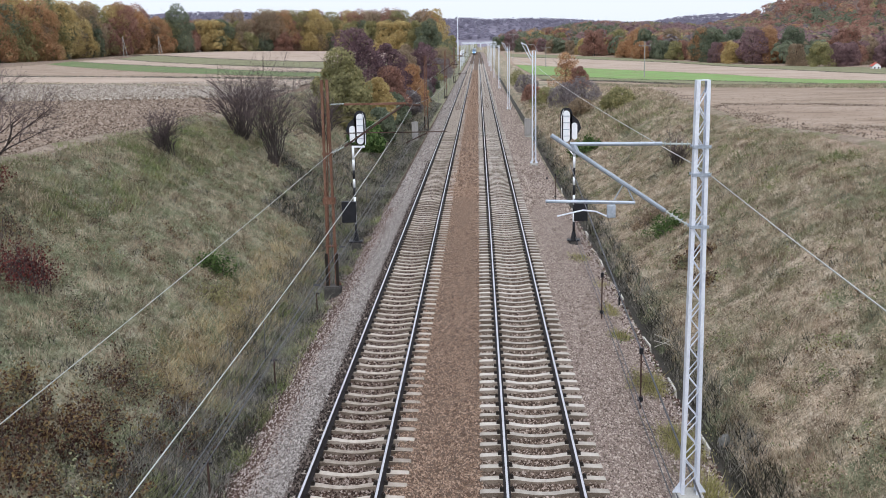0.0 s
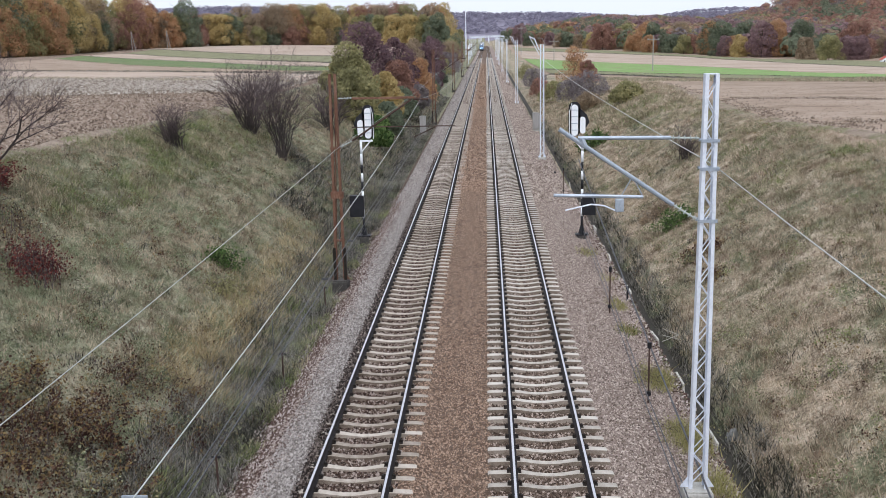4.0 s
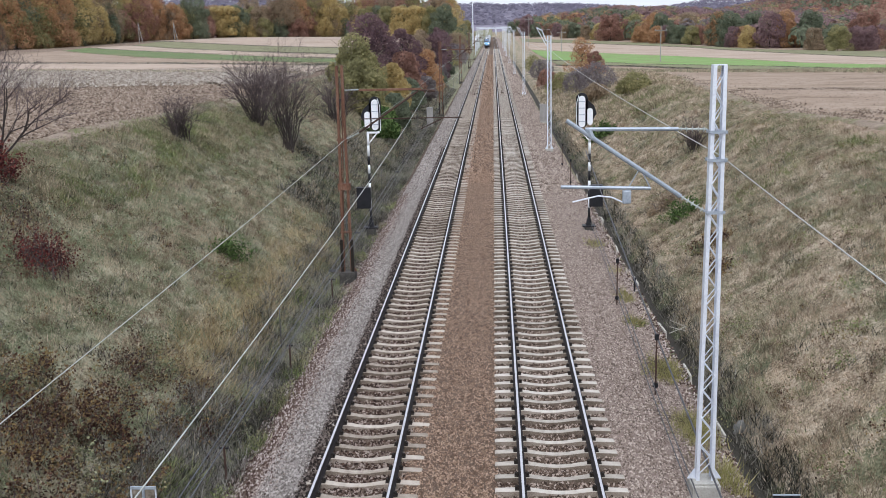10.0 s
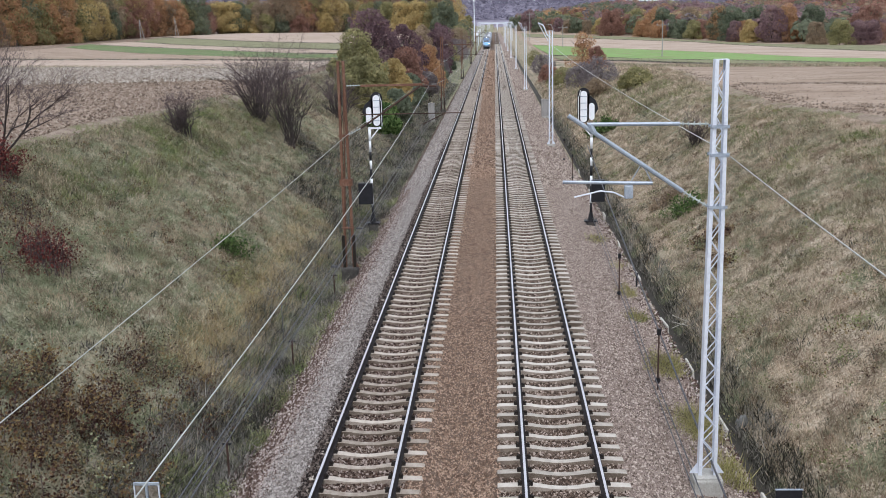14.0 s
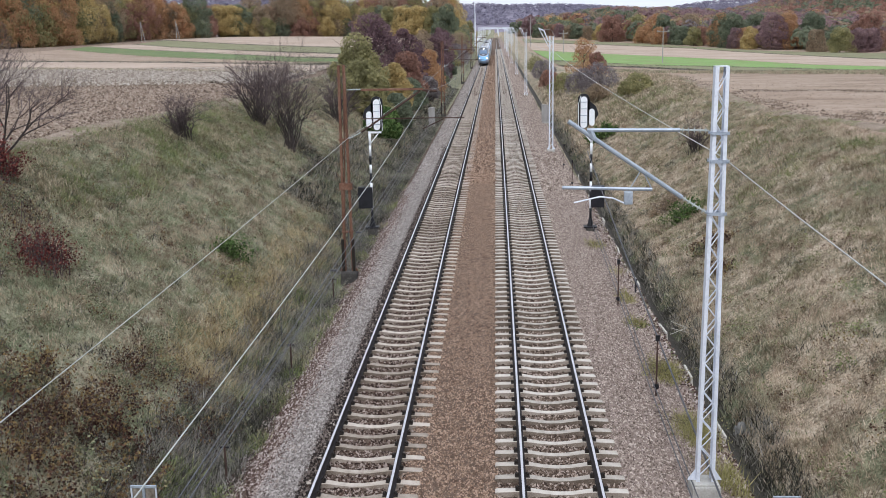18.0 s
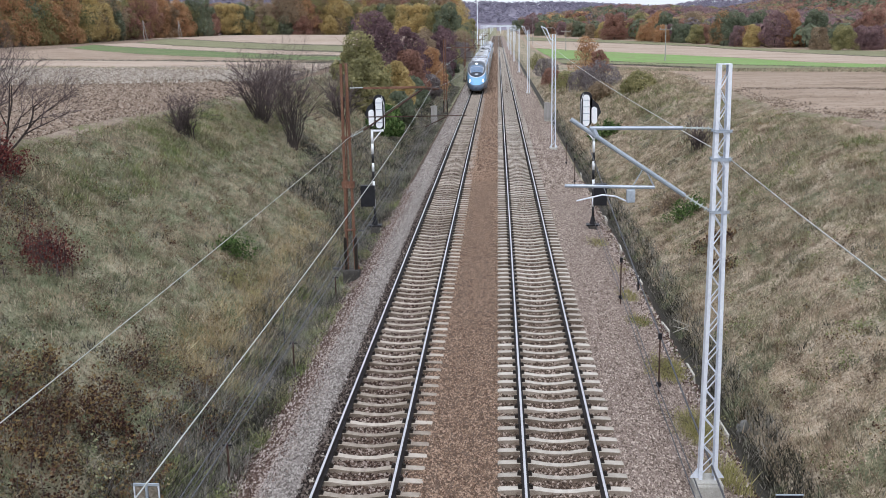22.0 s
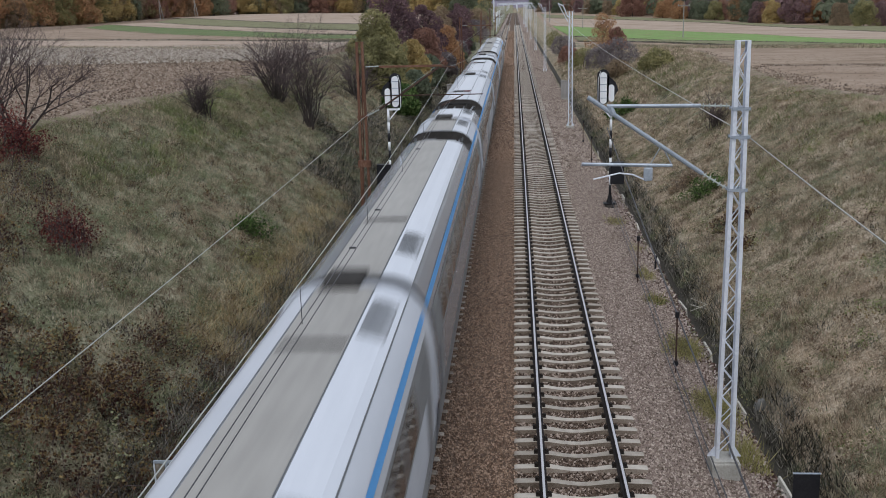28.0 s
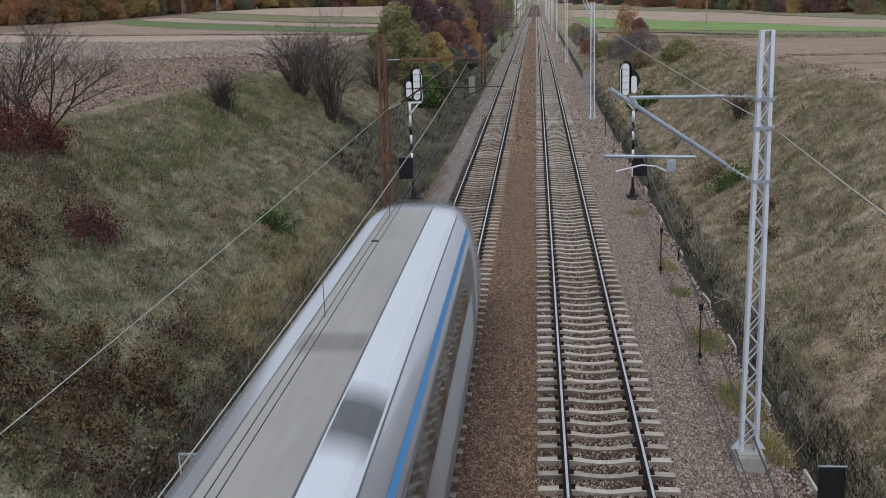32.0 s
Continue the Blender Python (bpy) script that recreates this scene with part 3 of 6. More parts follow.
    fw = wide_lo / 2 + 0.1
    fb = Geo().box((-fw, -fw, -foot - 0.5), (fw, fw, -0.04), bevel=0.03)
    fb.box((-fw + 0.04, -fw + 0.04, -0.04), (fw - 0.04, fw - 0.04, 0.0), bevel=0.01)
    part("foundation", fb, foot_mat, th, "concrete foundation block")
    for sx in (-1, 1):
        p = Geo()
        a, b = wide_lo / 2 * sx, wide_hi / 2 * sx
        o = [(0, -deep / 2), (-bar * sx, -deep / 2), (-bar * sx, -deep / 2 + 0.014), (-0.014 * sx, -deep / 2 + 0.014), (-0.014 * sx, deep / 2 - 0.014), (-bar * sx, deep / 2 - 0.014), (-bar * sx, deep / 2), (0, deep / 2)]
        pts = [(a + x, y, 0) for x, y in o] + [(b + x, y, height) for x, y in o]
        p.add(pts, [(k, (k + 1) % 8, 8 + (k + 1) % 8, 8 + k) for k in range(8)] + [tuple(range(8)), tuple(range(15, 7, -1))])
        part("post", p, mat, th)
    n = round(height / pitch)
    for face in (-deep / 2 - 0.006, deep / 2 + 0.006):
        pts = []
        for i in range(n + 1):
            z = 0.15 + (height - 0.3) * i / n
            w = (wide_lo + (wide_hi - wide_lo) * z / height) / 2 - 0.05
            pts.append((w if i % 2 else -w, face, z))
        for p, q in zip(pts, pts[1:]):
            part("lacing_bar", Geo().tube([p, q], lace, 4), mat, th)
    cap = Geo().box((-wide_hi / 2, -deep / 2, height), (wide_hi / 2, deep / 2, height + 0.015))
    part("cap_plate", cap, mat, th)
    for sx in (-1, 1):
        gus = Geo().add([(sx * wide_lo / 2, 0.0, 0), (sx * (wide_lo / 2 + 0.16), 0.0, 0), (sx * (wide_lo / 2 + 0.004), 0.0, 0.24), (sx * wide_lo / 2, 0.014, 0), (sx * (wide_lo / 2 + 0.16), 0.014, 0), (sx * (wide_lo / 2 + 0.004), 0.014, 0.24)], [(0, 1, 2), (5, 4, 3), (0, 3, 4, 1), (1, 4, 5, 2), (2, 5, 3, 0)])
        part("gusset", gus, mat, th)
    return th


def insulator(a, b, r=0.05, n=5):
    g, a, b = Geo(), Vector(a), Vector(b)
    g.tube([a, b], 0.018, 6)
    for i in range(n):
        c = a.lerp(b, (i + 0.5) / n)
        d = (b - a).normalized() * 0.012
        g.tube([c - d, c, c + d], [r * 0.4, r, r * 0.4], 8)
    return g


def collar(mast, z, w, deep, mat):
    g = Geo()
    for y in (-deep / 2 - 0.03, deep / 2 + 0.012):
        g.box((-w / 2 - 0.05, y, z - 0.03), (w / 2 + 0.05, y + 0.018, z + 0.03))
    for sx in (-1, 1):
        g.tube([(sx * (w / 2 + 0.03), -deep / 2 - 0.06, z), (sx * (w / 2 + 0.03), deep / 2 + 0.06, z)], 0.012, 5)
    part("clamp", g, mat, mast, "bolted clamp")


MAST_Y, MAST_X = [18.54, 75.2, 138.2, 200, 262, 324, 386, 448], 4.91


def new_masts():
    first = lattice_mast(8.1, 0.36, 0.25, 0.2, M["galv"], M["concrete"], "catenary_mast", "new galvanised lattice catenary mast on a concrete block", "lattice masts")
    first.matrix_basis = pose(MAST_X, MAST_Y[0], -0.2)
    for z, w in ((6.9, 0.24), (6.38, 0.24), (5.4, 0.26)):
        collar(first, z, w, 0.2, M["galv_dull"])
    o = Vector((MAST_X, MAST_Y[0], -0.2))
    rel = lambda x, z, y=0.0: (x - o.x, y, z - o.z)
    g = Geo().tube([rel(2.5, 6.78), rel(4.2, 6.76)], 0.036, 8)
    part("top_tube", g, M["galv_dull"], first, "blue-grey cantilever tube")
    part("insulator", insulator(rel(4.2, 6.76), rel(4.72, 6.745), 0.055), M["insulator"], first)
    g = Geo().tube([rel(2.15, 6.95), rel(4.28, 5.5)], 0.042, 8)
    part("diagonal_tube", g, M["galv_dull"], first, "blue-grey cantilever tube")
    part("insulator", insulator(rel(4.28, 5.5), rel(4.72, 5.22), 0.055), M["insulator"], first)
    g = Geo().tube([rel(2.05, 5.71), rel(3.72, 5.66)], 0.032, 8)
    part("registration_tube", g, M["galv_dull"], first)
    g = Geo().tube([rel(3.72, 5.66), rel(3.55, 5.99)], 0.012, 5).tube([rel(3.3, 5.66), rel(3.5, 6.02)], 0.01, 5)
    part("stay", g, M["galv_dull"], first)
    g = Geo().box(rel(3.2, 5.38, -0.05), rel(3.36, 5.63, 0.05), bevel=0.02)
    part("drop_bracket", g, M["galv_dull"], first)
    g = Geo().tube([rel(3.26, 5.38), rel(3.0, 5.5), rel(2.75, 5.53), rel(2.27, 5.42)], 0.016, 6)
    part("steady_arm", g, M["galv"], first)
    g = Geo().tube([rel(2.55, 6.78), rel(2.62, 6.62)], 0.06, 8)
    part("hook", g, M["galv_dull"], first)
    part("insulator", insulator(rel(5.02, 6.2), rel(5.12, 6.15), 0.06, 3), M["insulator"], first)
    # further masts, with bent brackets at their heads
    plain_mast = lattice_mast(8.35, 0.34, 0.30, 0.22, M["galv"], M["concrete"], "catenary_mast", "galvanised lattice catenary mast with a bent head bracket", "lattice masts")
    plain_mast.matrix_basis = pose(4.95, MAST_Y[1], -0.4)
    g = Geo().tube([(0.0, 0, 7.9), (-0.25, 0, 8.0), (-0.55, 0, 8.75), (-0.95, 0, 8.95)], 0.045, 6).tube([(-0.95, 0, 8.95), (-0.2, 0, 7.6)], 0.03, 5)
    part("head_bracket", g, M["galv"], plain_mast)
    g = Geo().tube([(-0.6, 0, 8.85), (0.0, 0, 8.8), (0.3, 0, 8.2)], 0.014, 5)
    part("jumper_wire", g, M["wire"], plain_mast)
    for y in MAST_Y[2:]:
        copy_thing(plain_mast, pose(4.95, y, -0.4))


new_masts()


def rusty_masts():
    m = lattice_mast(7.75, 0.40, 0.28, 0.13, M["rust"], M["concrete_dark"], "old_catenary_mast", "old rusted steel catenary mast on a dark footing", "rusty masts", 0.09, 7.5, 0.3)
    m.matrix_basis = pose(-4.85, 36.8, -0.35)
    o = Vector((-4.85, 36.8, -0.35))
    rel = lambda x, z, y=0.0: (x - o.x, y, z - o.z)
    g = Geo().box((-0.24, -0.1, 3.15), (0.24, 0.1, 3.4))
    part("tie_plate", g, M["rust"], m)
    for sx in (-1, 1):
        part("tarred_leg", Geo().box((sx * 0.195 - 0.055, -0.085, 0.0), (sx * 0.195 + 0.055, 0.085, 1.25)), M["clip"], m, "tarred foot of the leg")
    part("batten", Geo().box((-0.19, -0.09, 5.0), (0.19, 0.09, 5.08)), M["rust"], m)
    part("batten", Geo().box((-0.22, -0.09, 1.5), (0.22, 0.09, 1.56)), M["rust"], m)
    g = Geo().tube([rel(-4.7, 2.95), rel(-5.1, 3.15)], 0.012, 4).tube([rel(-5.0, 2.7), rel(-5.25, 2.85)], 0.012, 4).tube([rel(-5.0, 3.2), rel(-5.2, 3.45)], 0.012, 4)
    part("climbing_spikes", g, M["rust"], m)
    part("insulator", insulator(rel(-4.68, 6.52), rel(-4.15, 6.53), 0.05), M["insulator"], m)
    g = Geo().box(rel(-4.15, 6.47, -0.05), rel(-1.85, 6.55, 0.05), bevel=0.008)
    part("cantilever_beam", g, M["rust"], m, "rusty horizontal beam")
    g = Geo().tube([rel(-1.9, 6.47), rel(-1.35, 6.43)], 0.05, 6)
    part("beam_end", g, M["rust_dark"], m)
    g = Geo().tube([rel(-4.2, 4.95), rel(-1.95, 6.45)], 0.035, 6)
    part("diagonal_strut", g, M["rust_dark"], m)
    part("insulator", insulator(rel(-4.68, 4.72), rel(-4.2, 4.95), 0.05), M["insulator"], m)
    g = Geo().tube([rel(-4.2, 5.45), rel(-0.35, 5.45)], 0.02, 5)
    part("registration_arm", g, M["rust_dark"], m)
    g = Geo().tube([rel(-1.9, 5.05), rel(-1.1, 5.42)], 0.022, 5)
    part("steady_arm", g, M["rust_dark"], m)
    for y in (108.5, 175, 240, 305):
        copy_thing(m, pose(-4.9, y, -0.45))


rusty_masts()


def sag(a, b, drop, n=14):
    a, b = Vector(a), Vector(b)
    return [a.lerp(b, i / n) - Vector((0, 0, 4 * drop * (i / n) * (1 - i / n))) for i in range(n + 1)]


def wire(name, pts, r, mat, label):
    return tagged(new(name, Geo().tube(pts, r, 5).mesh(name, mat, True)), label, "wire")


def wires():
    ys = [-26, 36.8, 108.5, 175, 240, 305]
    for a, b in zip(ys, ys[1:]):
        for dx in (0, 0.09):
            wire("contact_wire", sag((-1.66 + dx, a, 5.2), (-1.66 + dx, b, 5.2), 0.04), 0.006, M["wire_dark"], "thin dark overhead contact wire above the rails")
        wire("messenger_wire", sag((-1.62, a, 6.46), (-1.62, b, 6.46), 0.82), 0.0062, M["wire"], "pale sagging messenger wire above the rails")
        wire("feeder_wire", sag((-4.62, a, 4.8), (-4.62, b, 4.8), 0.25), 0.0075, M["wire"], "pale feeder wire strung along the rusty masts")
        for i in range(1, 12):
            k = i / 12
            y, top = a + (b - a) * k, 6.46 - 4 * 0.82 * k * (1 - k)
            if y < 115:
                wire("dropper", [(-1.62, y, top), (-1.62, y, 5.18)], 0.005, M["wire_dark"], "thin dropper wire between the overhead wires")
    for y in (14.2, 17.0, 24.5):
        g = Geo().box((-1.66, y - 0.012, 5.185), (-1.56, y + 0.012, 5.212))
        tagged(new("wire_clamp", g.mesh("wire_clamp", M["wire_dark"])), "small dark clamp joining two contact wires", "clamp")
    for a, b in zip(MAST_Y, MAST_Y[1:5]):
        za, zb = 6.17 + 0.65 * min(1, max(0, (a - 18) / 57)), 6.17 + 0.65 * min(1, max(0, (b - 18) / 57))
        wire("earth_wire", sag((5.12, a, za), (5.12, b, zb), 0.18), 0.010, M["wire"], "pale wire strung along the lattice masts")
    wire("earth_wire", sag((5.12, MAST_Y[0], 6.15), (5.12, -40, 6.1), 0.75), 0.010, M["wire"], "pale wire strung along the lattice masts")


wires()


def signal(label, flip):
    """A colour-light signal seen from behind, on a black and white banded post."""
    s = thing("railway_signal", label, "signal", "signals beside the tracks")
    part("footing", Geo().box((-0.2, -0.2, -0.5), (0.2, 0.2, 0.06), bevel=0.02), M["concrete_dark"], s)
    part("foot_flange", Geo().box((-0.3, -0.22, 0.06), (0.3, 0.22, 0.12), bevel=0.01).tube([(0, 0, 0.1), (0, 0, 0.5)], [0.16, 0.07], 8), M["black"], s)
    cuts = [0.5, 0.95, 1.35, 1.75, 2.2, 2.65, 3.05, 3.45, 3.95, 4.5]
    for i, (a, b) in enumerate(zip(cuts, cuts[1:])):
        part("post_band", Geo().tube([(0, 0, a), (0, 0, b)], 0.058, 10), M["black"] if i % 2 == 0 and i < 8 else M["white"], s, "black band" if i % 2 == 0 and i < 8 else "white band", True)
    part("relay_box", Geo().box((-0.62 if flip < 0 else 0.0, -0.14, 1.0), (0.05 if flip < 0 else 0.62, 0.14, 2.0), bevel=0.02), M["black"], s, "black steel cabinet")
    part("bracket", Geo().box((-0.05, -0.04, 4.5), (0.55 * -flip if flip < 0 else 0.05, 0.04, 4.58)).tube([(0.0, 0, 4.0), (0.5 * -flip, 0, 4.6)], 0.03, 5), M["white"], s, "white painted bracket")
    side = -flip
    def pill(cx, z0, z1, r, depth):
        n = 10
        o = [(cx + r * math.cos(math.pi * k / n), z1 - r + r * math.sin(math.pi * k / n)) for k in range(n + 1)]
        o += [(cx - r * math.cos(math.pi * k / n), z0 + r - r * math.sin(math.pi * k / n)) for k in range(n + 1)]
        return Geo().prism(o, -depth / 2, depth / 2)
    part("main_head", pill(0.36 * side, 4.65, 6.05, 0.145, 0.2), M["white"], s, "white rounded lamp housing")
    bb = pill(0.36 * side, 4.6, 6.18, 0.27, 0.02)
    bb.v = [(x, y + 0.13, z) for x, y, z in bb.v]
    part("backboard", bb, M["black"], s, "black oval backboard")
    part("small_head", pill(0.0, 4.75, 5.5, 0.12, 0.2), M["white"], s, "white rounded lamp housing")
    tri = Geo().prism([(-0.05 * side, 4.8), (-0.32 * side, 5.25), (-0.2 * side, 5.6), (0.2 * side, 5.95), (0.3 * side, 4.9)], 0.12, 0.14)
    part("shade_plate", tri, M["black"], s, "black shading plate")
    for z in (4.9, 5.2, 5.5, 5.8):
        part("hinge_strap", Geo().box((0.36 * side - 0.17, -0.12, z), (0.36 * side + 0.17, -0.09, z + 0.03)), M["galv_dull"], s)
    g = Geo().tube([(0.6 * side, -0.05, 4.62), (0.6 * side, -0.05, 5.75), (0.5 * side, -0.05, 6.1)], 0.015, 5)
    part("ladder_rail", g, M["white"], s)
    return s


signal("black and white banded railway signal with white lamp housings", -1).matrix_basis = pose(-5.02, 45.7, -0.5)
sr = signal("black and white banded railway signal beside the ditch", 1)
sr.matrix_basis = pose(5.14, 45.4, -0.5)


# ---- vegetation ----
def leafy(name, cols, rough=0.8, island=0.4, patches=(), scale=0.55, through=0.3, fine=0.4):
    return shade(name, cols, scale, rough, 0, 0, fine, island=island, spec=0.12, lo=0.39, hi=0.62, patches=patches, through=through)


STRAW_TONE, GREEN_TONE, BROWN_TONE = [(0.22, 0.175, 0.12), (0.60, 0.505, 0.37)], [(0.13, 0.15, 0.085), (0.36, 0.385, 0.24)], [(0.12, 0.082, 0.06), (0.38, 0.28, 0.205)]
V = {
    "grass_l": leafy("grass_olive", [(0.19, 0.185, 0.125), (0.36, 0.335, 0.235), (0.52, 0.475, 0.345), (0.68, 0.615, 0.47)], island=0.26, scale=2.2, fine=0.2, patches=[(GREEN_TONE, 1.3, 0.6), (STRAW_TONE, 0.5, 0.4), (STRAW_TONE, 2.0, 0.35), (BROWN_TONE, 0.6, 0.3)], through=0.45),
    "grass_r": leafy("grass_straw", [(0.30, 0.23, 0.165), (0.50, 0.40, 0.295), (0.69, 0.57, 0.44), (0.82, 0.70, 0.56)], island=0.26, scale=2.2, fine=0.2, patches=[([(0.15, 0.138, 0.085), (0.42, 0.39, 0.25)], 1.8, 0.42), (BROWN_TONE, 0.6, 0.4), ([(0.15, 0.138, 0.085), (0.42, 0.39, 0.25)], 0.45, 0.25)], through=0.45),
    # dark withered weeds; in the gully they also stand in for shade
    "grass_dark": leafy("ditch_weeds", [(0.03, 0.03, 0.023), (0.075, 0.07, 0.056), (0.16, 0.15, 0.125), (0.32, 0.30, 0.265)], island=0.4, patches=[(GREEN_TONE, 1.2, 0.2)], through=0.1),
    "grass_green": leafy("green_weeds", [(0.11, 0.135, 0.055), (0.19, 0.225, 0.09), (0.31, 0.335, 0.16)], island=0.3, patches=[([(0.18, 0.16, 0.10), (0.52, 0.45, 0.31)], 1.6, 0.5)], through=0.15),
    "bramble": leafy("bramble_leaves", [(0.042, 0.021, 0.017), (0.093, 0.048, 0.035), (0.16, 0.092, 0.06), (0.28, 0.20, 0.09)], patches=[(GREEN_TONE, 1.2, 0.2)]),
    "herb_green": leafy("grey_green_herbs", [(0.13, 0.155, 0.085), (0.22, 0.25, 0.145), (0.33, 0.355, 0.22)], island=0.4, through=0.2),
    "weed": leafy("yellowing_weeds", [(0.20, 0.19, 0.07), (0.33, 0.30, 0.12), (0.46, 0.42, 0.22)], island=0.4, through=0.3),
    "straw": leafy("yellow_straw", [(0.30, 0.23, 0.12), (0.46, 0.37, 0.21), (0.60, 0.50, 0.32)], island=0.3, through=0.15),
    "stalk": leafy("dead_stalks", [(0.10, 0.094, 0.09), (0.19, 0.18, 0.175), (0.33, 0.315, 0.30)], island=0.5, through=0.1),
    "red": leafy("dark_red_leaves", [(0.065, 0.016, 0.017), (0.145, 0.038, 0.035), (0.23, 0.08, 0.065)]),
    "green": leafy("green_leaves", [(0.04, 0.075, 0.022), (0.09, 0.15, 0.045), (0.16, 0.225, 0.08)]),
}
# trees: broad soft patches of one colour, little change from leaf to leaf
# tones are paled and greyed for distant haze, the ridge bluest of all
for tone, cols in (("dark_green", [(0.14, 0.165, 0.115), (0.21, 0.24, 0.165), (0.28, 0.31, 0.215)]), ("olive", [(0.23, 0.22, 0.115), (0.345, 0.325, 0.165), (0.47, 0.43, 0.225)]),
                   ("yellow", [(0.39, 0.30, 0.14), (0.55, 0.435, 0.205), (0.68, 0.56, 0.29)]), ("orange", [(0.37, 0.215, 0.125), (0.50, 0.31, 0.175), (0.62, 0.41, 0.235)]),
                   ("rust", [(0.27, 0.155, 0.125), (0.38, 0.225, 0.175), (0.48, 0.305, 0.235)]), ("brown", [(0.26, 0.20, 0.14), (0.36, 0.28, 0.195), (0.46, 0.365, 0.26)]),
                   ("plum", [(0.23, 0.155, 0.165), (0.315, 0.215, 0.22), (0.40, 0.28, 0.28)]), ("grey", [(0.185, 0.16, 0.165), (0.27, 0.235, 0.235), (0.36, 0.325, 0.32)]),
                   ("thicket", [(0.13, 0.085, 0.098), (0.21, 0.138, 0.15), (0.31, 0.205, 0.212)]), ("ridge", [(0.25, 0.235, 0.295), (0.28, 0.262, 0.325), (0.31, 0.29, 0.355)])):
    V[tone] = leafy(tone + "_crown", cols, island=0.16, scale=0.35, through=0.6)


def blades(pts, h0, h1, width, lean, rng, per=5, spread=0.12):
    """Grass: per narrow pointed blades around each of the points, each tuft with a height of its own."""
    p = np.repeat(np.asarray(pts, float), per, 0)
    tall = np.repeat(rng.uniform(0.45, 1.3, len(pts)), per)
    n = len(p)
    p[:, :2] += rng.normal(0, spread, (n, 2))
    a = rng.uniform(0, 2 * math.pi, n)
    side = np.stack([np.cos(a), np.sin(a), np.zeros(n)], 1) * (width * rng.uniform(0.6, 1.4, n))[:, None]
    h = rng.uniform(h0, h1, n) * tall
    tip = p + np.stack([rng.normal(0, lean, n) * h, rng.normal(0, lean, n) * h, h], 1)
    v = np.stack([p - side - (0, 0, 0.05), p + side - (0, 0, 0.05), tip], 1).reshape(-1, 3)
    return v, np.arange(3 * n).reshape(-1, 3)


def leaves(centres, size, rng):
    """One small bent leaf clump, a quad turned at random, at each centre."""
    n = len(centres)
    q, _ = np.linalg.qr(rng.normal(size=(n, 3, 3)))
    s = (size * rng.uniform(0.6, 1.3, n))[:, None]
    a, b = q[:, 0] * s, q[:, 1] * s * rng.uniform(0.5, 0.9, n)[:, None]
    v = np.stack([centres - a, centres - b, centres + a, centres + b], 1).reshape(-1, 3)
    return v, np.arange(4 * n).reshape(-1, 4)


def crown_leaves(centres, outward, size, rng, jitter=0.45):
    """Leaf clumps that mostly face outwards from the crown they grow on."""
    n = len(centres)
    d = outward + rng.normal(0, jitter, (n, 3))
    d /= np.linalg.norm(d, axis=1)[:, None]
    r = rng.normal(size=(n, 3))
    a = np.cross(d, r)
    a /= np.linalg.norm(a, axis=1)[:, None]
    b = np.cross(d, a)
    s = (size * rng.uniform(0.6, 1.3, n))[:, None]
    a, b = a * s, b * s * rng.uniform(0.5, 0.9, n)[:, None]
    v = np.stack([centres - a, centres - b, centres + a, centres + b], 1).reshape(-1, 3)
    return v, np.arange(4 * n).reshape(-1, 4)


def edge_of_field(x, y):
    """How far the turf of the cutting reaches on either side of the line."""
    if x < 0:
        return lerp([(20, 16.3), (35, 16.0), (45, 15.5), (60, 14.6), (75, 14.8), (160, 17)], y)
    return lerp([(30, 17.6), (42, 16.9), (53, 15.7), (60, 15.2), (66, 15.9), (81, 16.6), (122, 20.5), (160, 21)], y)


FEET = ((-4.85, 36.8), (-5.02, 45.7), (5.14, 45.4), (4.91, 18.54))


def field_path(side, y0, y1, width):
    """A trodden strip of bare pale earth between the turf and the field."""
    g, cols = Geo(), 5
    ys = axis_steps([(y0, 1.0), (y1, 1.0)])
    for y in ys:
        for i in range(cols + 1):
            x = side * (edge_of_field(side, y) - 0.15 + width * i / cols + 0.18 * math.sin(y * 0.9 + i) * math.sin(y * 0.37))
            g.v.append((x, y, ground_height(x, y) + (0.07 if 0 < i < cols else -0.05)))
    for j in range(len(ys) - 1):
        for i in range(cols):
            q = j * (cols + 1) + i
            g.f.append((q, q + 1, q + cols + 2, q + cols + 1))
            g.s.append(0)
    setting("field_path", g.mesh("field_path", M["path"], True), "trodden strip of bare earth along the field", "path")


field_path(-1, 28, 74, 0.8)
field_path(1, 40, 118, 0.9)


def grass_patch(name, box, count, heights, width, mat, label, seed, keep=None, per=5, lean=0.35, bias=1.3, spread=0.12):
    g = np.random.default_rng(seed)
    x0, x1, y0, y1 = box
    pts = []
    while len(pts) < count:
        x, y = g.uniform(x0, x1), y0 + (y1 - y0) * g.random() ** bias
        if keep and g.random() > keep(x, y) or abs(x) > edge_of_field(x, y) + g.normal(0, 0.25) or any(abs(x - a) < 0.45 and -1.3 < y - b < 0.5 for a, b in FEET):
            continue
        pts.append((x, y, ground_height(x, y)))
    v, f = blades(pts, *heights, width, lean, g, per, spread)
    return tagged(new(name, array_mesh(name, v, f, mat)), label, "grass", kind="stuff")


def bramble_cover(x, y):
    """Where the brambles leave no room for grass."""
    return min(1, bell(x, y, -8.9, 18.0, 1.8, 2.2) + bell(x, y, -12.4, 20.6, 1.2, 1.6) + 0.6 * bell(x, y, -7.2, 22.5, 1.0, 1.8))


def lumps(x, y):
    return 0.5 + 0.5 * noise.noise(Vector((x * 0.45, y * 0.3, 3)))


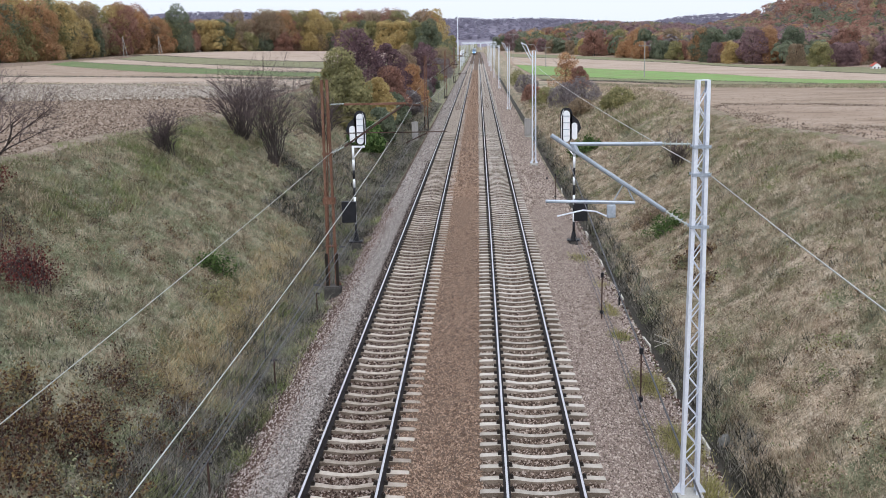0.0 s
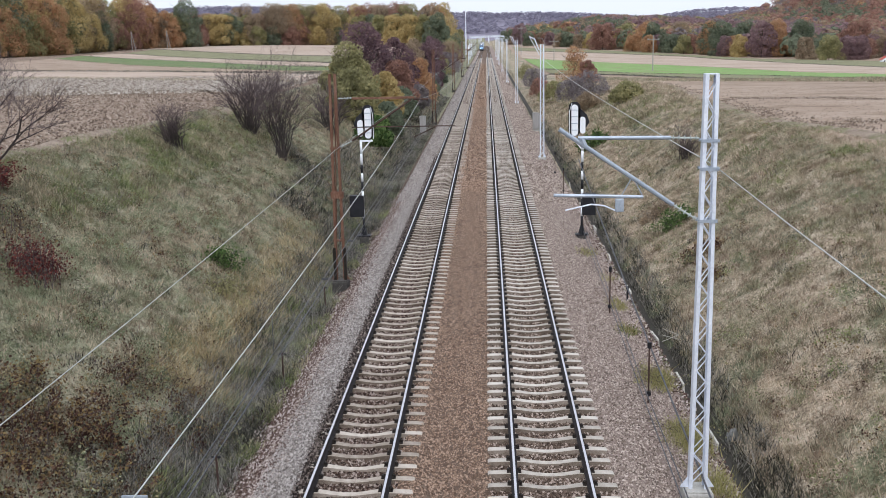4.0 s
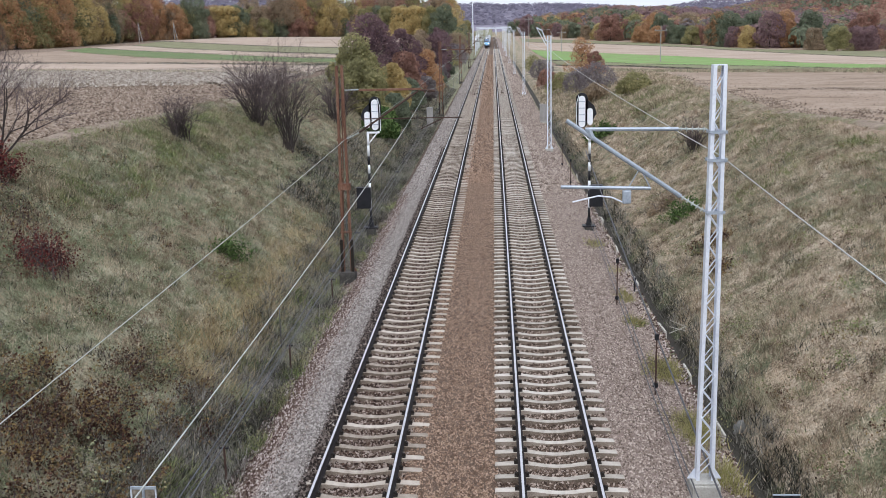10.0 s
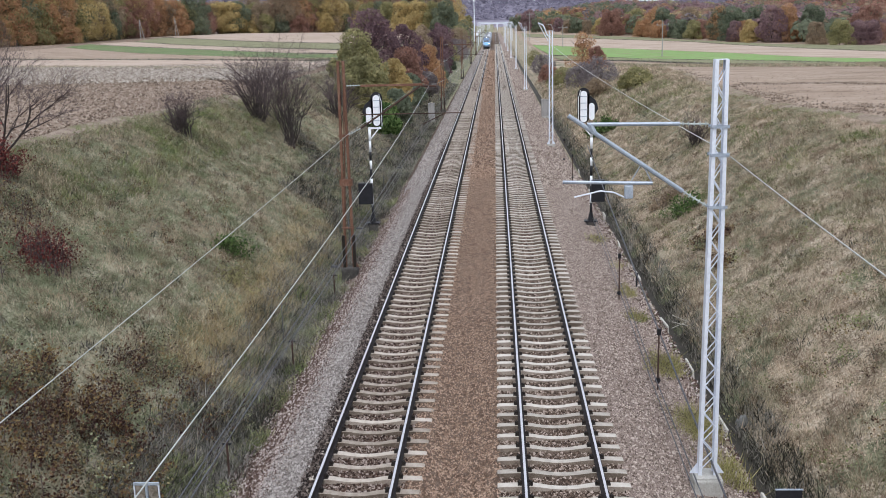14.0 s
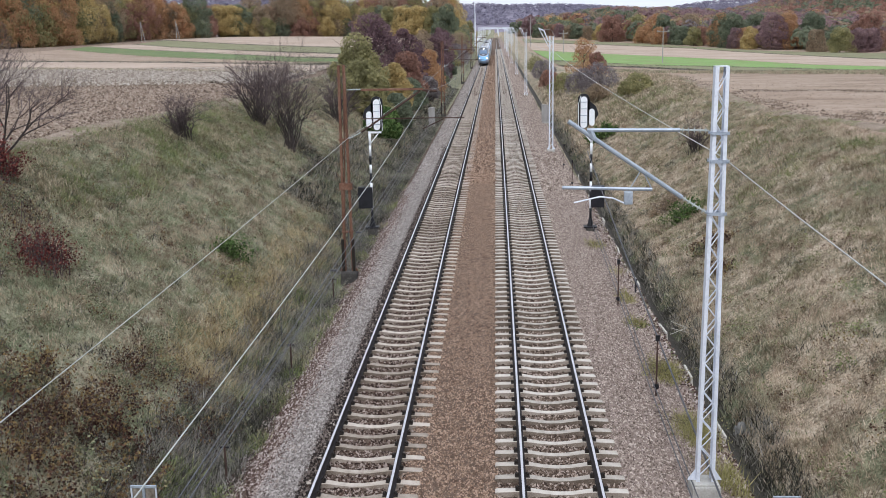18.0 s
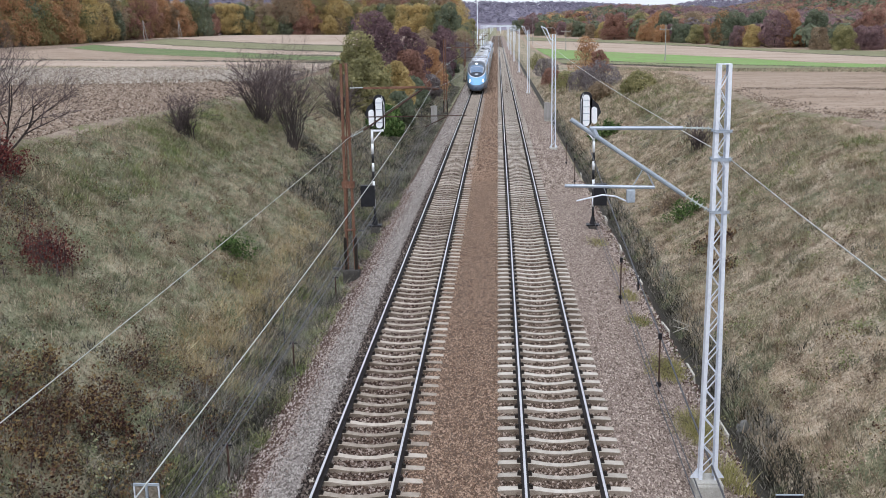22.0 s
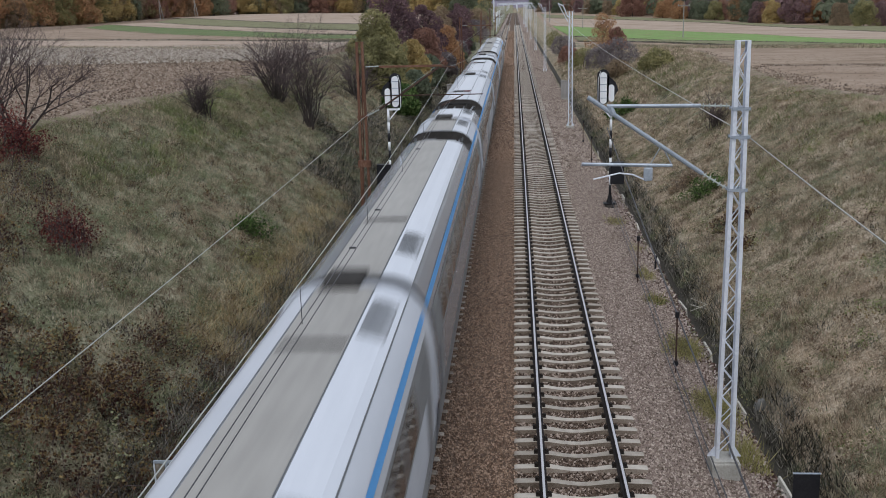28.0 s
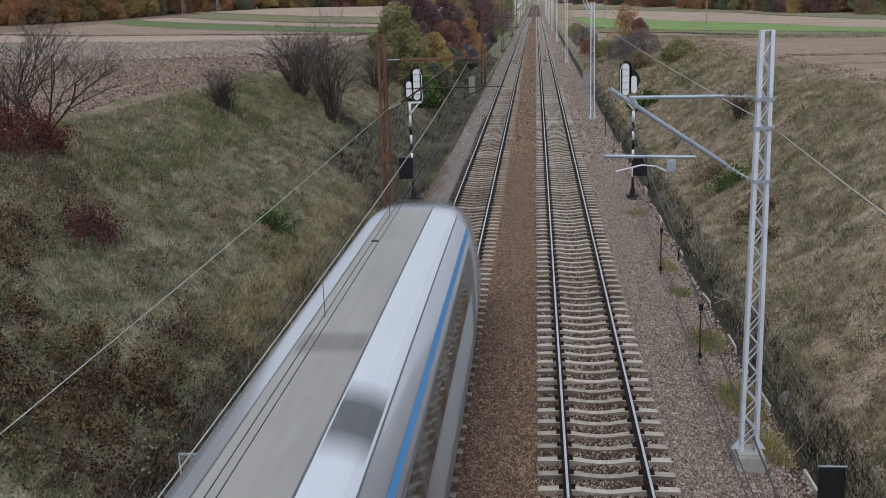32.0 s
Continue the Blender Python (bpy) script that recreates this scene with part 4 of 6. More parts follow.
grass_patch("bank_grass", (-17, -6.2, 15, 75), 25000, (0.04, 0.17), 0.011, V["grass_l"], "dry olive and straw-coloured grass on the cutting bank", 11, lambda x, y: (0.3 + 0.7 * lumps(x * 2, y * 1.6)) * (1 - 0.85 * bramble_cover(x, y)), 12, 0.9, spread=0.085)
grass_patch("bank_grass", (6.85, 17.8, 15, 80), 23000, (0.03, 0.13), 0.011, V["grass_r"], "dry straw-coloured grass on the cutting bank", 12, lambda x, y: 0.3 + 0.7 * lumps(x * 2, y * 1.6), 12, 0.9, spread=0.085)
grass_patch("bank_grass", (-17, -6.2, 70, 150), 12000, (0.08, 0.32), 0.03, V["grass_l"], "dry olive and straw-coloured grass on the cutting bank", 13, None, 5, 0.8)
grass_patch("bank_grass", (7.0, 21, 75, 160), 15000, (0.08, 0.32), 0.03, V["grass_r"], "dry straw-coloured grass on the cutting bank", 14, None, 5, 0.8)
grass_patch("straw_tufts", (-15.5, -6.2, 15, 70), 3200, (0.1, 0.32), 0.008, V["grass_r"], "tufts of taller bleached grass on the bank", 15, lambda x, y: max(0, lumps(x * 2, y * 2) - 0.42) * 2, 12, 0.8)
grass_patch("straw_tufts", (-9.0, -5.9, 24, 44), 1500, (0.1, 0.36), 0.009, V["straw"], "yellow straw grass low on the bank", 24, lambda x, y: max(0, 1 - abs(abs(x) - 7.0) / 1.4) * lumps(x * 2, y * 2), 12, 0.8)
grass_patch("straw_tufts", (7.4, 16, 15, 70), 3600, (0.1, 0.3), 0.008, V["grass_r"], "tufts of taller bleached grass on the bank", 16, lambda x, y: max(0, lumps(x * 2, y * 2 + 9) - 0.4) * 2, 12, 0.8)
grass_patch("olive_tufts", (7.4, 17, 15, 70), 5000, (0.06, 0.2), 0.011, V["grass_l"], "patches of greener grass on the bank", 22, lambda x, y: max(0, lumps(x * 1.2 + 30, y * 1.2) - 0.52) * 3 + 0.5 * bell(x, y, 14.8, 44, 1.2, 5) + 0.3 * bell(x, y, 12, 41, 1.2, 3), 8, 1.0)
grass_patch("dark_tufts", (-15.5, -6.2, 15, 75), 2800, (0.05, 0.2), 0.012, V["grass_dark"], "withered dark weeds among the grass", 25, lambda x, y: max(0, lumps(x * 3 + 11, y * 3) - 0.52) * 3, 8, 0.7)
grass_patch("dark_tufts", (7.3, 15.5, 15, 75), 1400, (0.05, 0.2), 0.012, V["grass_dark"], "withered dark weeds among the grass", 26, lambda x, y: max(0, lumps(x * 3 + 17, y * 3) - 0.55) * 3, 8, 0.7)
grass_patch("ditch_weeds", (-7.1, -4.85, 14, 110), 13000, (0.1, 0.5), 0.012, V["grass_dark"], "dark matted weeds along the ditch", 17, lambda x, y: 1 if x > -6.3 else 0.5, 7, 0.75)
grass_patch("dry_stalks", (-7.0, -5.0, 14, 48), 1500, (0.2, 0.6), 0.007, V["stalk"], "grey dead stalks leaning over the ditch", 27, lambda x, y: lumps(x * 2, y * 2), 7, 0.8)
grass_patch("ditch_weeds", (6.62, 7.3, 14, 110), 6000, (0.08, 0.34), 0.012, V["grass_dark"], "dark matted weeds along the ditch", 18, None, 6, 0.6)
grass_patch("green_weeds", (-6.5, -4.5, 14, 60), 2600, (0.08, 0.3), 0.025, V["grass_green"], "fresh green weeds at the edge of the ballast", 19, lambda x, y: max(0, lumps(x * 2, y * 3) - 0.5) * 3, 6, 0.8)
grass_patch("green_weeds", (6.9, 8.4, 14, 45), 1000, (0.1, 0.3), 0.012, V["grass_l"], "fresh green weeds on the far side of the ditch", 28, lambda x, y: max(0, lumps(x * 2, y * 2 + 5) - 0.5) * 3, 7, 0.6)
grass_patch("crest_grass", (-16, -12.0, 30, 78), 6500, (0.08, 0.26), 0.02, V["grass_green"], "greener turf at the top of the bank", 20, lambda x, y: max(0, lumps(x, y) - 0.35) + bell(x, y, -14, 48, 0.9, 3), 5, 0.8)
grass_patch("crest_grass", (9.5, 17, 40, 130), 3000, (0.08, 0.28), 0.025, V["grass_green"], "greener turf at the top of the bank", 21, lambda x, y: max(0, lumps(x * 1.6, y * 0.8) - 0.45) + 0.5 * bell(x, y, 13, 85, 1.4, 8), 5, 0.8)
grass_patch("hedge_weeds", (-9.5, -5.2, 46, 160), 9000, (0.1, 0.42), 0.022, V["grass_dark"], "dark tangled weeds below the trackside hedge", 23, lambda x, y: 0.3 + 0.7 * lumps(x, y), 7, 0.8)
# shadow of the bare shrub along the gully, drawn as dark weeds
grass_patch("gully_weeds", (-12.6, -8.2, 50, 66), 1400, (0.04, 0.2), 0.02, V["grass_dark"], "dark weeds standing in for the shade in a gully down the bank", 29, lambda x, y: bell(x, 0, -8.4 - (y - 53.5) * 0.5, 0, 0.45, 1), 8, 0.8)


for wx, wy, wr, wn in ((5.3, 26.0, 0.2, 220), (5.35, 22.0, 0.22, 300), (5.2, 30.5, 0.12, 70), (5.25, 33.5, 0.15, 70), (5.0, 42.0, 0.15, 70), (5.45, 19.6, 0.2, 110), (5.4, 37.5, 0.15, 20)):
    grass_patch("gravel_weeds", (wx - wr * 2, wx + wr * 2, wy - wr * 5, wy + wr * 5), wn, (0.1, 0.4), 0.012, V["weed"], "yellow-green weeds growing in the gravel", int(wy * 10), lambda x, y: bell(x, y, wx, wy, wr, wr * 2.4), 8, 0.5)


def field_edge(line, count, mat, label, seed, heights=(0.2, 0.6), width=0.05, spread=1.5):
    """Tufts of rough grass left along the border between two fields."""
    g = np.random.default_rng(seed)
    pts = []
    for _ in range(count):
        k = g.random()
        x, y = (lerp([(i / (len(line) - 1), p[c]) for i, p in enumerate(line)], k) for c in (0, 1))
        x, y = x + g.normal(0, spread * 0.5), y + g.normal(0, spread)
        pts.append((x, y, ground_height(x, y) + 0.15))
    v, f = blades(pts, *heights, width, 0.6, g, 5, 0.3)
    tagged(new("field_edge_grass", array_mesh("field_edge_grass", v, f, V[mat])), label, "grass", kind="stuff")


for i, (ln, n, m, hs) in enumerate(((E1, 900, "grass_dark", (0.2, 0.7)), (E2, 700, "grass_dark", (0.2, 0.6)), (E3, 500, "grass_dark", (0.1, 0.5)), (E4, 500, "grass_l", (0.1, 0.4)), (E5, 1400, "grass_dark", (0.1, 0.5)), (E6, 900, "grass_l", (0.1, 0.4)),
                                     (S1, 1500, "grass_dark", (0.3, 0.9)), (S2, 500, "grass_l", (0.1, 0.5)), (S3, 800, "grass_dark", (0.2, 0.6)), (S4, 2200, "grass_dark", (0.2, 0.6)))):
    field_edge(ln, n * 3 // 2, m, "rough dark grass along a field border", 600 + i, (hs[0] * 0.3, hs[1] * 0.4))
field_edge([(18, 190), (36, 112), (48, 96), (70, 84)], 7000, "grass_l", "rough grass strip between the fields", 620, (0.08, 0.35), 0.05, 5.0)


def clods(name, box, count, size, mat, label, seed, lift=0.0):
    g = np.random.default_rng(seed)
    x0, x1, y0, y1 = box
    pts = []
    while len(pts) < count:
        x, y = g.uniform(x0, x1), g.uniform(y0, y1)
        if g.random() < 0.3 + 0.7 * lumps(x * 0.6, y * 1.5) and abs(x) > edge_of_field(x, y) + 0.9:
            pts.append((x, y, ground_height(x, y) + lift))
    v, f = lumps_mesh(np.array(pts), size, g)
    tagged(new(name, array_mesh(name, v, f, mat)), label, "soil", kind="stuff")


CLOD = shade("soil_clods", [(0.10, 0.072, 0.054), (0.19, 0.145, 0.112), (0.30, 0.24, 0.19), (0.41, 0.34, 0.28)], 1.5, 0.95, 0, 0.3, 0.4, island=0.6, spec=0.1)
STRAW = shade("straw_litter", [(0.18, 0.145, 0.115), (0.33, 0.285, 0.235), (0.48, 0.435, 0.385)], 1.5, 0.95, 0, 0.2, 0.4, island=0.6, spec=0.1)
clods("soil_clods", (-60, -15.5, 36, 80), 30000, 0.085, CLOD, "turned clods of brown ploughed soil", 71)
clods("soil_clods", (15.5, 60, 36, 90), 12000, 0.04, CLOD, "turned clods of brown ploughed soil", 72)
clods("straw_litter", (-75, -16, 72, 112), 16000, 0.11, STRAW, "bleached stubble and straw litter on the field", 73, 0.16)


def clod_row(line, count, size, mat, label, seed, spread):
    """Clods and stones turned up along a furrow or a field border."""
    g = np.random.default_rng(seed)
    k = g.random(count)
    n = len(line) - 1
    x = np.interp(k * n, range(n + 1), [p[0] for p in line]) + g.normal(0, spread, count)
    y = np.interp(k * n, range(n + 1), [p[1] for p in line]) + g.normal(0, spread * 1.5, count)
    pts = np.array([(a, b, ground_height(a, b) + 0.04) for a, b in zip(x, y)])
    v, f = lumps_mesh(pts, size, g)
    tagged(new("soil_clods", array_mesh("soil_clods", v, f, mat)), label, "soil", kind="stuff")


clod_row([(18, 71), (20, 69.6), (24, 69.4), (26.5, 65.5), (32, 62)], 1500, 0.06, CLOD, "row of dark clods along a furrow", 74, 0.35)
clod_row([(16.6, 70), (16.6, 62), (16.5, 55), (17.2, 49), (18, 43)], 1100, 0.055, CLOD, "stones and clods along the edge of the field", 75, 0.5)
clod_row([(18.5, 50), (21, 47.5), (24, 45)], 800, 0.055, CLOD, "dark clods turned up at the edge of the field", 76, 0.6)
clod_row([(-16.4, 34), (-16.0, 44), (-15.3, 55), (-15.2, 70)], 2500, 0.05, CLOD, "stones and clods along the edge of the field", 78, 0.4)
clod_row([(20, 108), (17.5, 88), (16.9, 80)], 500, 0.07, CLOD, "stones and clods along the edge of the field", 77, 0.5)


def herbs(box, count, mat, label, seed, size=0.028):
    """Small broad-leaved weeds scattered in clumps among the grass."""
    g = np.random.default_rng(seed)
    x0, x1, y0, y1 = box
    pts = []
    while len(pts) < count:
        x, y = g.uniform(x0, x1), y0 + (y1 - y0) * g.random() ** 1.3
        if g.random() < max(0, lumps(x * 2.5 + seed, y * 2.5) - 0.5) * 4 * (1 - bramble_cover(x, y)):
            z = ground_height(x, y)
            pts += [(x + a, y + b, z + 0.06 + c) for a, b, c in zip(g.normal(0, 0.09, 6), g.normal(0, 0.12, 6), g.uniform(0, 0.16, 6))]
    v, f = leaves(np.array(pts), size, g)
    tagged(new("bank_herbs", array_mesh("bank_herbs", v, f, V[mat])), label, "weeds", kind="stuff")


herbs((-15.5, -6.0, 15, 62), 30000, "herb_green", "small green herbs among the dry grass", 81)
herbs((-15.5, -6.0, 15, 62), 14000, "bramble", "brown withered herbs among the dry grass", 82)
herbs((-15.5, -6.0, 15, 62), 36000, "grass_l", "bleached seed heads among the grass", 86, 0.024)
herbs((7.3, 16, 15, 62), 18000, "grass_green", "small green herbs among the dry grass", 83)
herbs((7.3, 16, 15, 62), 9000, "bramble", "brown withered herbs among the dry grass", 84)
herbs((7.3, 16, 15, 62), 40000, "grass_r", "bleached seed heads among the grass", 87, 0.024)
herbs((-6.4, -4.7, 14, 45), 9000, "grass_green", "green weeds at the edge of the ballast", 85)


def brambles(name, cx, cy, rx, ry, height, count, mat, label, seed, size=0.05, twigs=60):
    """Low thicket: thin arching stems with small leaves."""
    g = np.random.default_rng(seed)
    th = thing(name, label, "bush", at=pose(cx, cy, ground_height(cx, cy)))
    z0 = ground_height(cx, cy)
    c = []
    stems = Geo()
    for i in range(twigs):
        a, r = g.uniform(0, 6.28), math.sqrt(g.random())
        x, y = rx * r * math.cos(a), ry * r * math.sin(a)
        z = ground_height(cx + x, cy + y) - z0
        dx, dy, h = g.normal(0, 0.25), g.normal(0, 0.25), height * g.uniform(0.5, 1.1) * (1 - 0.5 * r)
        stems.tube([(x, y, z - 0.05), (x + dx * 0.5, y + dy * 0.5, z + h * 0.7), (x + dx * 1.4, y + dy * 1.4, z + h)], [0.01, 0.007, 0.003], 3, caps=False)
        for _ in range(count // twigs):
            t = g.uniform(0.25, 1.05)
            c.append((x + dx * 1.3 * t + g.normal(0, 0.1), y + dy * 1.3 * t + g.normal(0, 0.1), z + h * t + g.normal(0, 0.06)))
    part("stem_frame", stems, M["twig"], th, "bare brown stems")
    v, f = leaves(np.array(c), size, g)
    part("foliage", array_mesh("foliage", v, f, mat), None, th)
    return th


brambles("bramble_thicket", -8.9, 18.0, 2.6, 3.0, 0.8, 20000, V["bramble"], "reddish brown bramble thicket low on the bank", 31, 0.035, 420)
brambles("bramble_thicket", -7.2, 22.5, 1.6, 2.4, 0.5, 5000, V["bramble"], "reddish brown bramble thicket low on the bank", 32, 0.032, 180)
brambles("red_bush", -11.3, 25.4, 0.55, 0.8, 1.3, 1700, V["red"], "dark red autumn bush on the bank", 33, 0.035, 120)
brambles("red_bush", -15.0, 29.3, 0.9, 1.8, 1.9, 4200, V["red"], "dark red autumn bush at the top of the bank", 34, 0.04, 150)
brambles("red_bush", -12.6, 23.0, 1.2, 1.2, 0.8, 2500, V["bramble"], "reddish brown withered bush on the bank", 35, 0.035, 120)
brambles("red_bush", -13.4, 27.2, 1.4, 2.0, 0.7, 1800, V["bramble"], "reddish brown withered bush on the bank", 48, 0.03, 160)
brambles("bramble_thicket", -12.4, 20.6, 1.6, 2.0, 0.7, 7000, V["bramble"], "reddish brown bramble thicket low on the bank", 49, 0.032, 220)
brambles("green_shrub", -8.6, 34.0, 0.45, 0.45, 0.8, 1500, V["green"], "small fresh green shrub on the bank", 36, 0.04, 50)
brambles("green_shrub", -7.9, 31.6, 0.5, 0.5, 0.5, 900, V["olive"], "small olive shrub on the bank", 37, 0.04, 50)
brambles("green_shrub", 9.1, 43.2, 0.7, 0.7, 0.8, 1500, V["green"], "small green shrub on the bank", 38, 0.05, 50)
brambles("brown_shrub", 8.7, 46.0, 0.8, 0.6, 0.7, 1200, V["brown"], "small brown shrub on the bank", 39, 0.05, 60)
brambles("brown_shrub", 8.9, 37.0, 0.7, 0.7, 0.5, 1200, V["bramble"], "low rust-brown shrub on the bank", 40, 0.05, 60)
brambles("brown_shrub", 8.6, 34.0, 0.4, 0.4, 0.4, 700, V["bramble"], "low rust-brown shrub on the bank", 41, 0.04, 40)
brambles("green_shrub", 8.8, 75.0, 1.0, 1.0, 1.4, 2000, V["green"], "fresh green shrub near the signal", 42, 0.08, 60)
brambles("trackside_weed", 5.3, 26.0, 0.25, 0.7, 0.5, 500, V["olive"], "yellow-green weed in the gravel", 43, 0.03, 40)
brambles("trackside_weed", 5.35, 22.0, 0.3, 0.6, 0.45, 500, V["olive"], "yellow-green weed in the gravel", 44, 0.03, 40)
brambles("trackside_weed", 5.2, 30.5, 0.2, 0.3, 0.25, 200, V["green"], "green weed in the gravel", 45, 0.03, 20)
brambles("trackside_weed", 5.0, 42.0, 0.2, 0.3, 0.4, 200, V["olive"], "yellow-green weed in the gravel", 46, 0.03, 20)


def bare_shrub(name, cx, cy, height, stems, spread, label, seed, mat="twig", depth=4, thick=0.03):
    """Leafless shrub: stems that fork again and again into thin twigs."""
    g = random.Random(seed)
    geo, fine = Geo(), Geo()

    def grow(p, d, length, r, level):
        q = p + d * length * 0.5 + Vector((g.gauss(0, 0.03), g.gauss(0, 0.03), 0)) * length
        e = p + d * length
        (geo if level < 2 else fine).tube([p, q, e], [r, r * 0.8, r * 0.6], 4 if level < 2 else 3, caps=False)
        if level >= depth:
            return
        for _ in range(g.choice((2, 3, 3))):
            nd = (d + Vector((g.gauss(0, 0.5), g.gauss(0, 0.5), g.gauss(0.05, 0.25)))).normalized()
            grow(p + d * length * g.uniform(0.55, 1.0), nd, length * g.uniform(0.55, 0.8), r * 0.58, level + 1)

    for _ in range(stems):
        a = g.uniform(0, 6.28)
        d = Vector((math.cos(a) * spread * g.random(), math.sin(a) * spread * g.random(), 1)).normalized()
        grow(Vector((g.gauss(0, 0.15), g.gauss(0, 0.15), -0.1)), d, height * g.uniform(0.2, 0.46), thick * g.uniform(0.7, 1.2), 0)
    th = thing(name, label, "shrub", at=pose(cx, cy, ground_height(cx, cy)))
    part("branch_frame", geo, M["bark"], th, "dark grey branches")
    part("twig_canopy", fine, M[mat], th, "thin bare twigs")
    return th


bare_shrub("bare_shrub", -13.6, 45.0, 2.7, 30, 0.5, "leafless dark shrub at the top of the bank", 51, depth=4, thick=0.025)
bare_shrub("bare_shrub", -10.7, 55.0, 6.8, 24, 0.42, "large leafless shrub on the bank", 52, depth=5, thick=0.035)
bare_shrub("bare_shrub", -12.8, 57.0, 4.8, 30, 0.75, "large leafless shrub on the bank", 53, depth=4, thick=0.04)
bare_shrub("bare_tree", -15.6, 31.8, 4.9, 7, 1.5, "leafless young tree at the top of the bank", 54, depth=6, thick=0.05)
bare_shrub("bare_tree", -17.2, 33.0, 4.0, 7, 0.9, "leafless young tree at the top of the bank", 55, depth=5, thick=0.05)
bare_shrub("bare_shrub", 11.4, 53.4, 2.5, 34, 0.9, "leafless brown shrub on the bank", 56, depth=3, thick=0.022)
bare_shrub("bare_shrub", -10.5, 72.0, 4.8, 22, 0.6, "leafless shrub among the hedge", 57, depth=4, thick=0.045)


def crown_points(g, height, radius, base, lobes, per):
    """Leaf places and outward directions of a crown built of rounded boughs; leaves inside another bough are left out."""
    cen, rad = [], []
    for i in range(lobes):
        t = (i + g.random()) / lobes
        a = i * 2.4 + g.uniform(-0.6, 0.6)
        wide = radius * math.sqrt(g.uniform(0.12, 0.75)) * (1 - 0.7 * t ** 2.5)
        cen.append((math.cos(a) * wide, math.sin(a) * wide, base + (height - base) * (0.1 + 0.76 * t) + g.normal(0, 0.03) * height))
        rad.append(radius * g.uniform(0.3, 0.52) * (1 - 0.2 * t))
    cen, rad = np.array(cen), np.array(rad)
    c, o = [], []
    for i in range(lobes):
        d = g.normal(size=(per, 3))
        d /= np.linalg.norm(d, axis=1)[:, None]
        p = cen[i] + d * rad[i] * g.uniform(0.72, 1.12, (per, 1)) * (1, 1, 0.9)
        gap = np.linalg.norm(p[:, None] - cen[None], axis=2) / rad[None]
        gap[:, i] = 9
        ok = (gap.min(1) > 0.8) & (d[:, 2] > -0.75)
        c.append(p[ok])
        o.append(d[ok])
    return np.concatenate(c), np.concatenate(o)


def tree(name, height, radius, mat, label, seed, group="", lobes=22, per=240, leaf=0.2, base=0.0):
    g = np.random.default_rng(seed)
    th = thing(name, label, "tree", group)
    tr = Geo().tube([(0, 0, -0.5), (g.normal(0, 0.1), g.normal(0, 0.1), height * 0.35), (g.normal(0, 0.3), g.normal(0, 0.3), height * 0.85)], [height * 0.016, height * 0.011, height * 0.003], 6)
    for _ in range(9):
        z, a = height * g.uniform(0.2, 0.65), g.uniform(0, 6.28)
        d = np.array([math.cos(a), math.sin(a), 0.8]) * radius * 0.8
        tr.tube([(0, 0, z), (d[0] * 0.5, d[1] * 0.5, z + d[2] * 0.6), (d[0], d[1], z + d[2] * 1.1)], [height * 0.006, height * 0.004, height * 0.0015], 4)
    part("trunk", tr, M["bark"], th, "grey-brown trunk and limbs")
    v, f = crown_leaves(*crown_points(g, height, radius, height * base, lobes, per), leaf, g)
    part("crown", array_mesh("crown", v, f, V[mat]), None, th)
    return th


def at_ground(x, y, turn=0.0, dz=0.0):
    return pose(x, y, ground_height(x, y) + dz, 0, 0, turn)


# hedge of small trees beside the left-hand track
hedge = [(-10.2, 82, 4.4, 2.2, "olive", "low green tree with yellowing leaves in the trackside hedge"), (-12.0, 92, 5.2, 2.6, "olive", "olive-green tree in the trackside hedge"),
         (-9.2, 98, 4.2, 2.0, "yellow", "yellow-leaved small tree in the trackside hedge"), (-12.8, 112, 7.5, 3.2, "thicket", "plum-coloured tree in the trackside hedge"),
         (-10.2, 124, 7.0, 2.8, "thicket", "plum-coloured tree in the trackside hedge"), (-9.0, 112, 5.2, 2.2, "rust", "rust-brown small tree in the trackside hedge"),
         (-8.2, 132, 5.4, 2.4, "orange", "orange small tree in the trackside hedge"), (-10.5, 150, 6.0, 2.8, "brown", "brown small tree in the trackside hedge"),
         (-8.6, 165, 4.0, 2.4, "thicket", "plum-coloured bush in the trackside hedge"), (-9.5, 200, 4.5, 3.0, "olive", "olive bush in the trackside hedge"),
         (-8.5, 240, 4.5, 3.0, "grey", "grey leafless bush beside the line"), (-9.5, 285, 6.0, 3.5, "brown", "brown bush beside the line"),
         (-10.5, 330, 6.0, 3.5, "olive", "olive bush beside the line"), (-11.0, 380, 8.0, 4.0, "dark_green", "dark green tree beside the line"),
         (-7.9, 88, 2.6, 1.6, "dark_green", "dark green bush at the foot of the bank"), (-8.0, 76, 2.4, 1.4, "green", "green bush at the foot of the bank"),
         (-8.3, 105, 3.0, 1.8, "dark_green", "dark green bush at the foot of the bank"), (-7.8, 120, 2.8, 1.7, "grey", "grey leafless bush at the foot of the bank")]
for i, (x, y, h, r, m, lab) in enumerate(hedge):
    tree("hedge_tree", h, r, m, lab, 100 + i, "trackside hedge", 24, 460, 0.135).matrix_basis = at_ground(x, y)

hedge_row = [o for o in bpy.data.objects if o.name.split(".")[0] == "hedge_tree"]
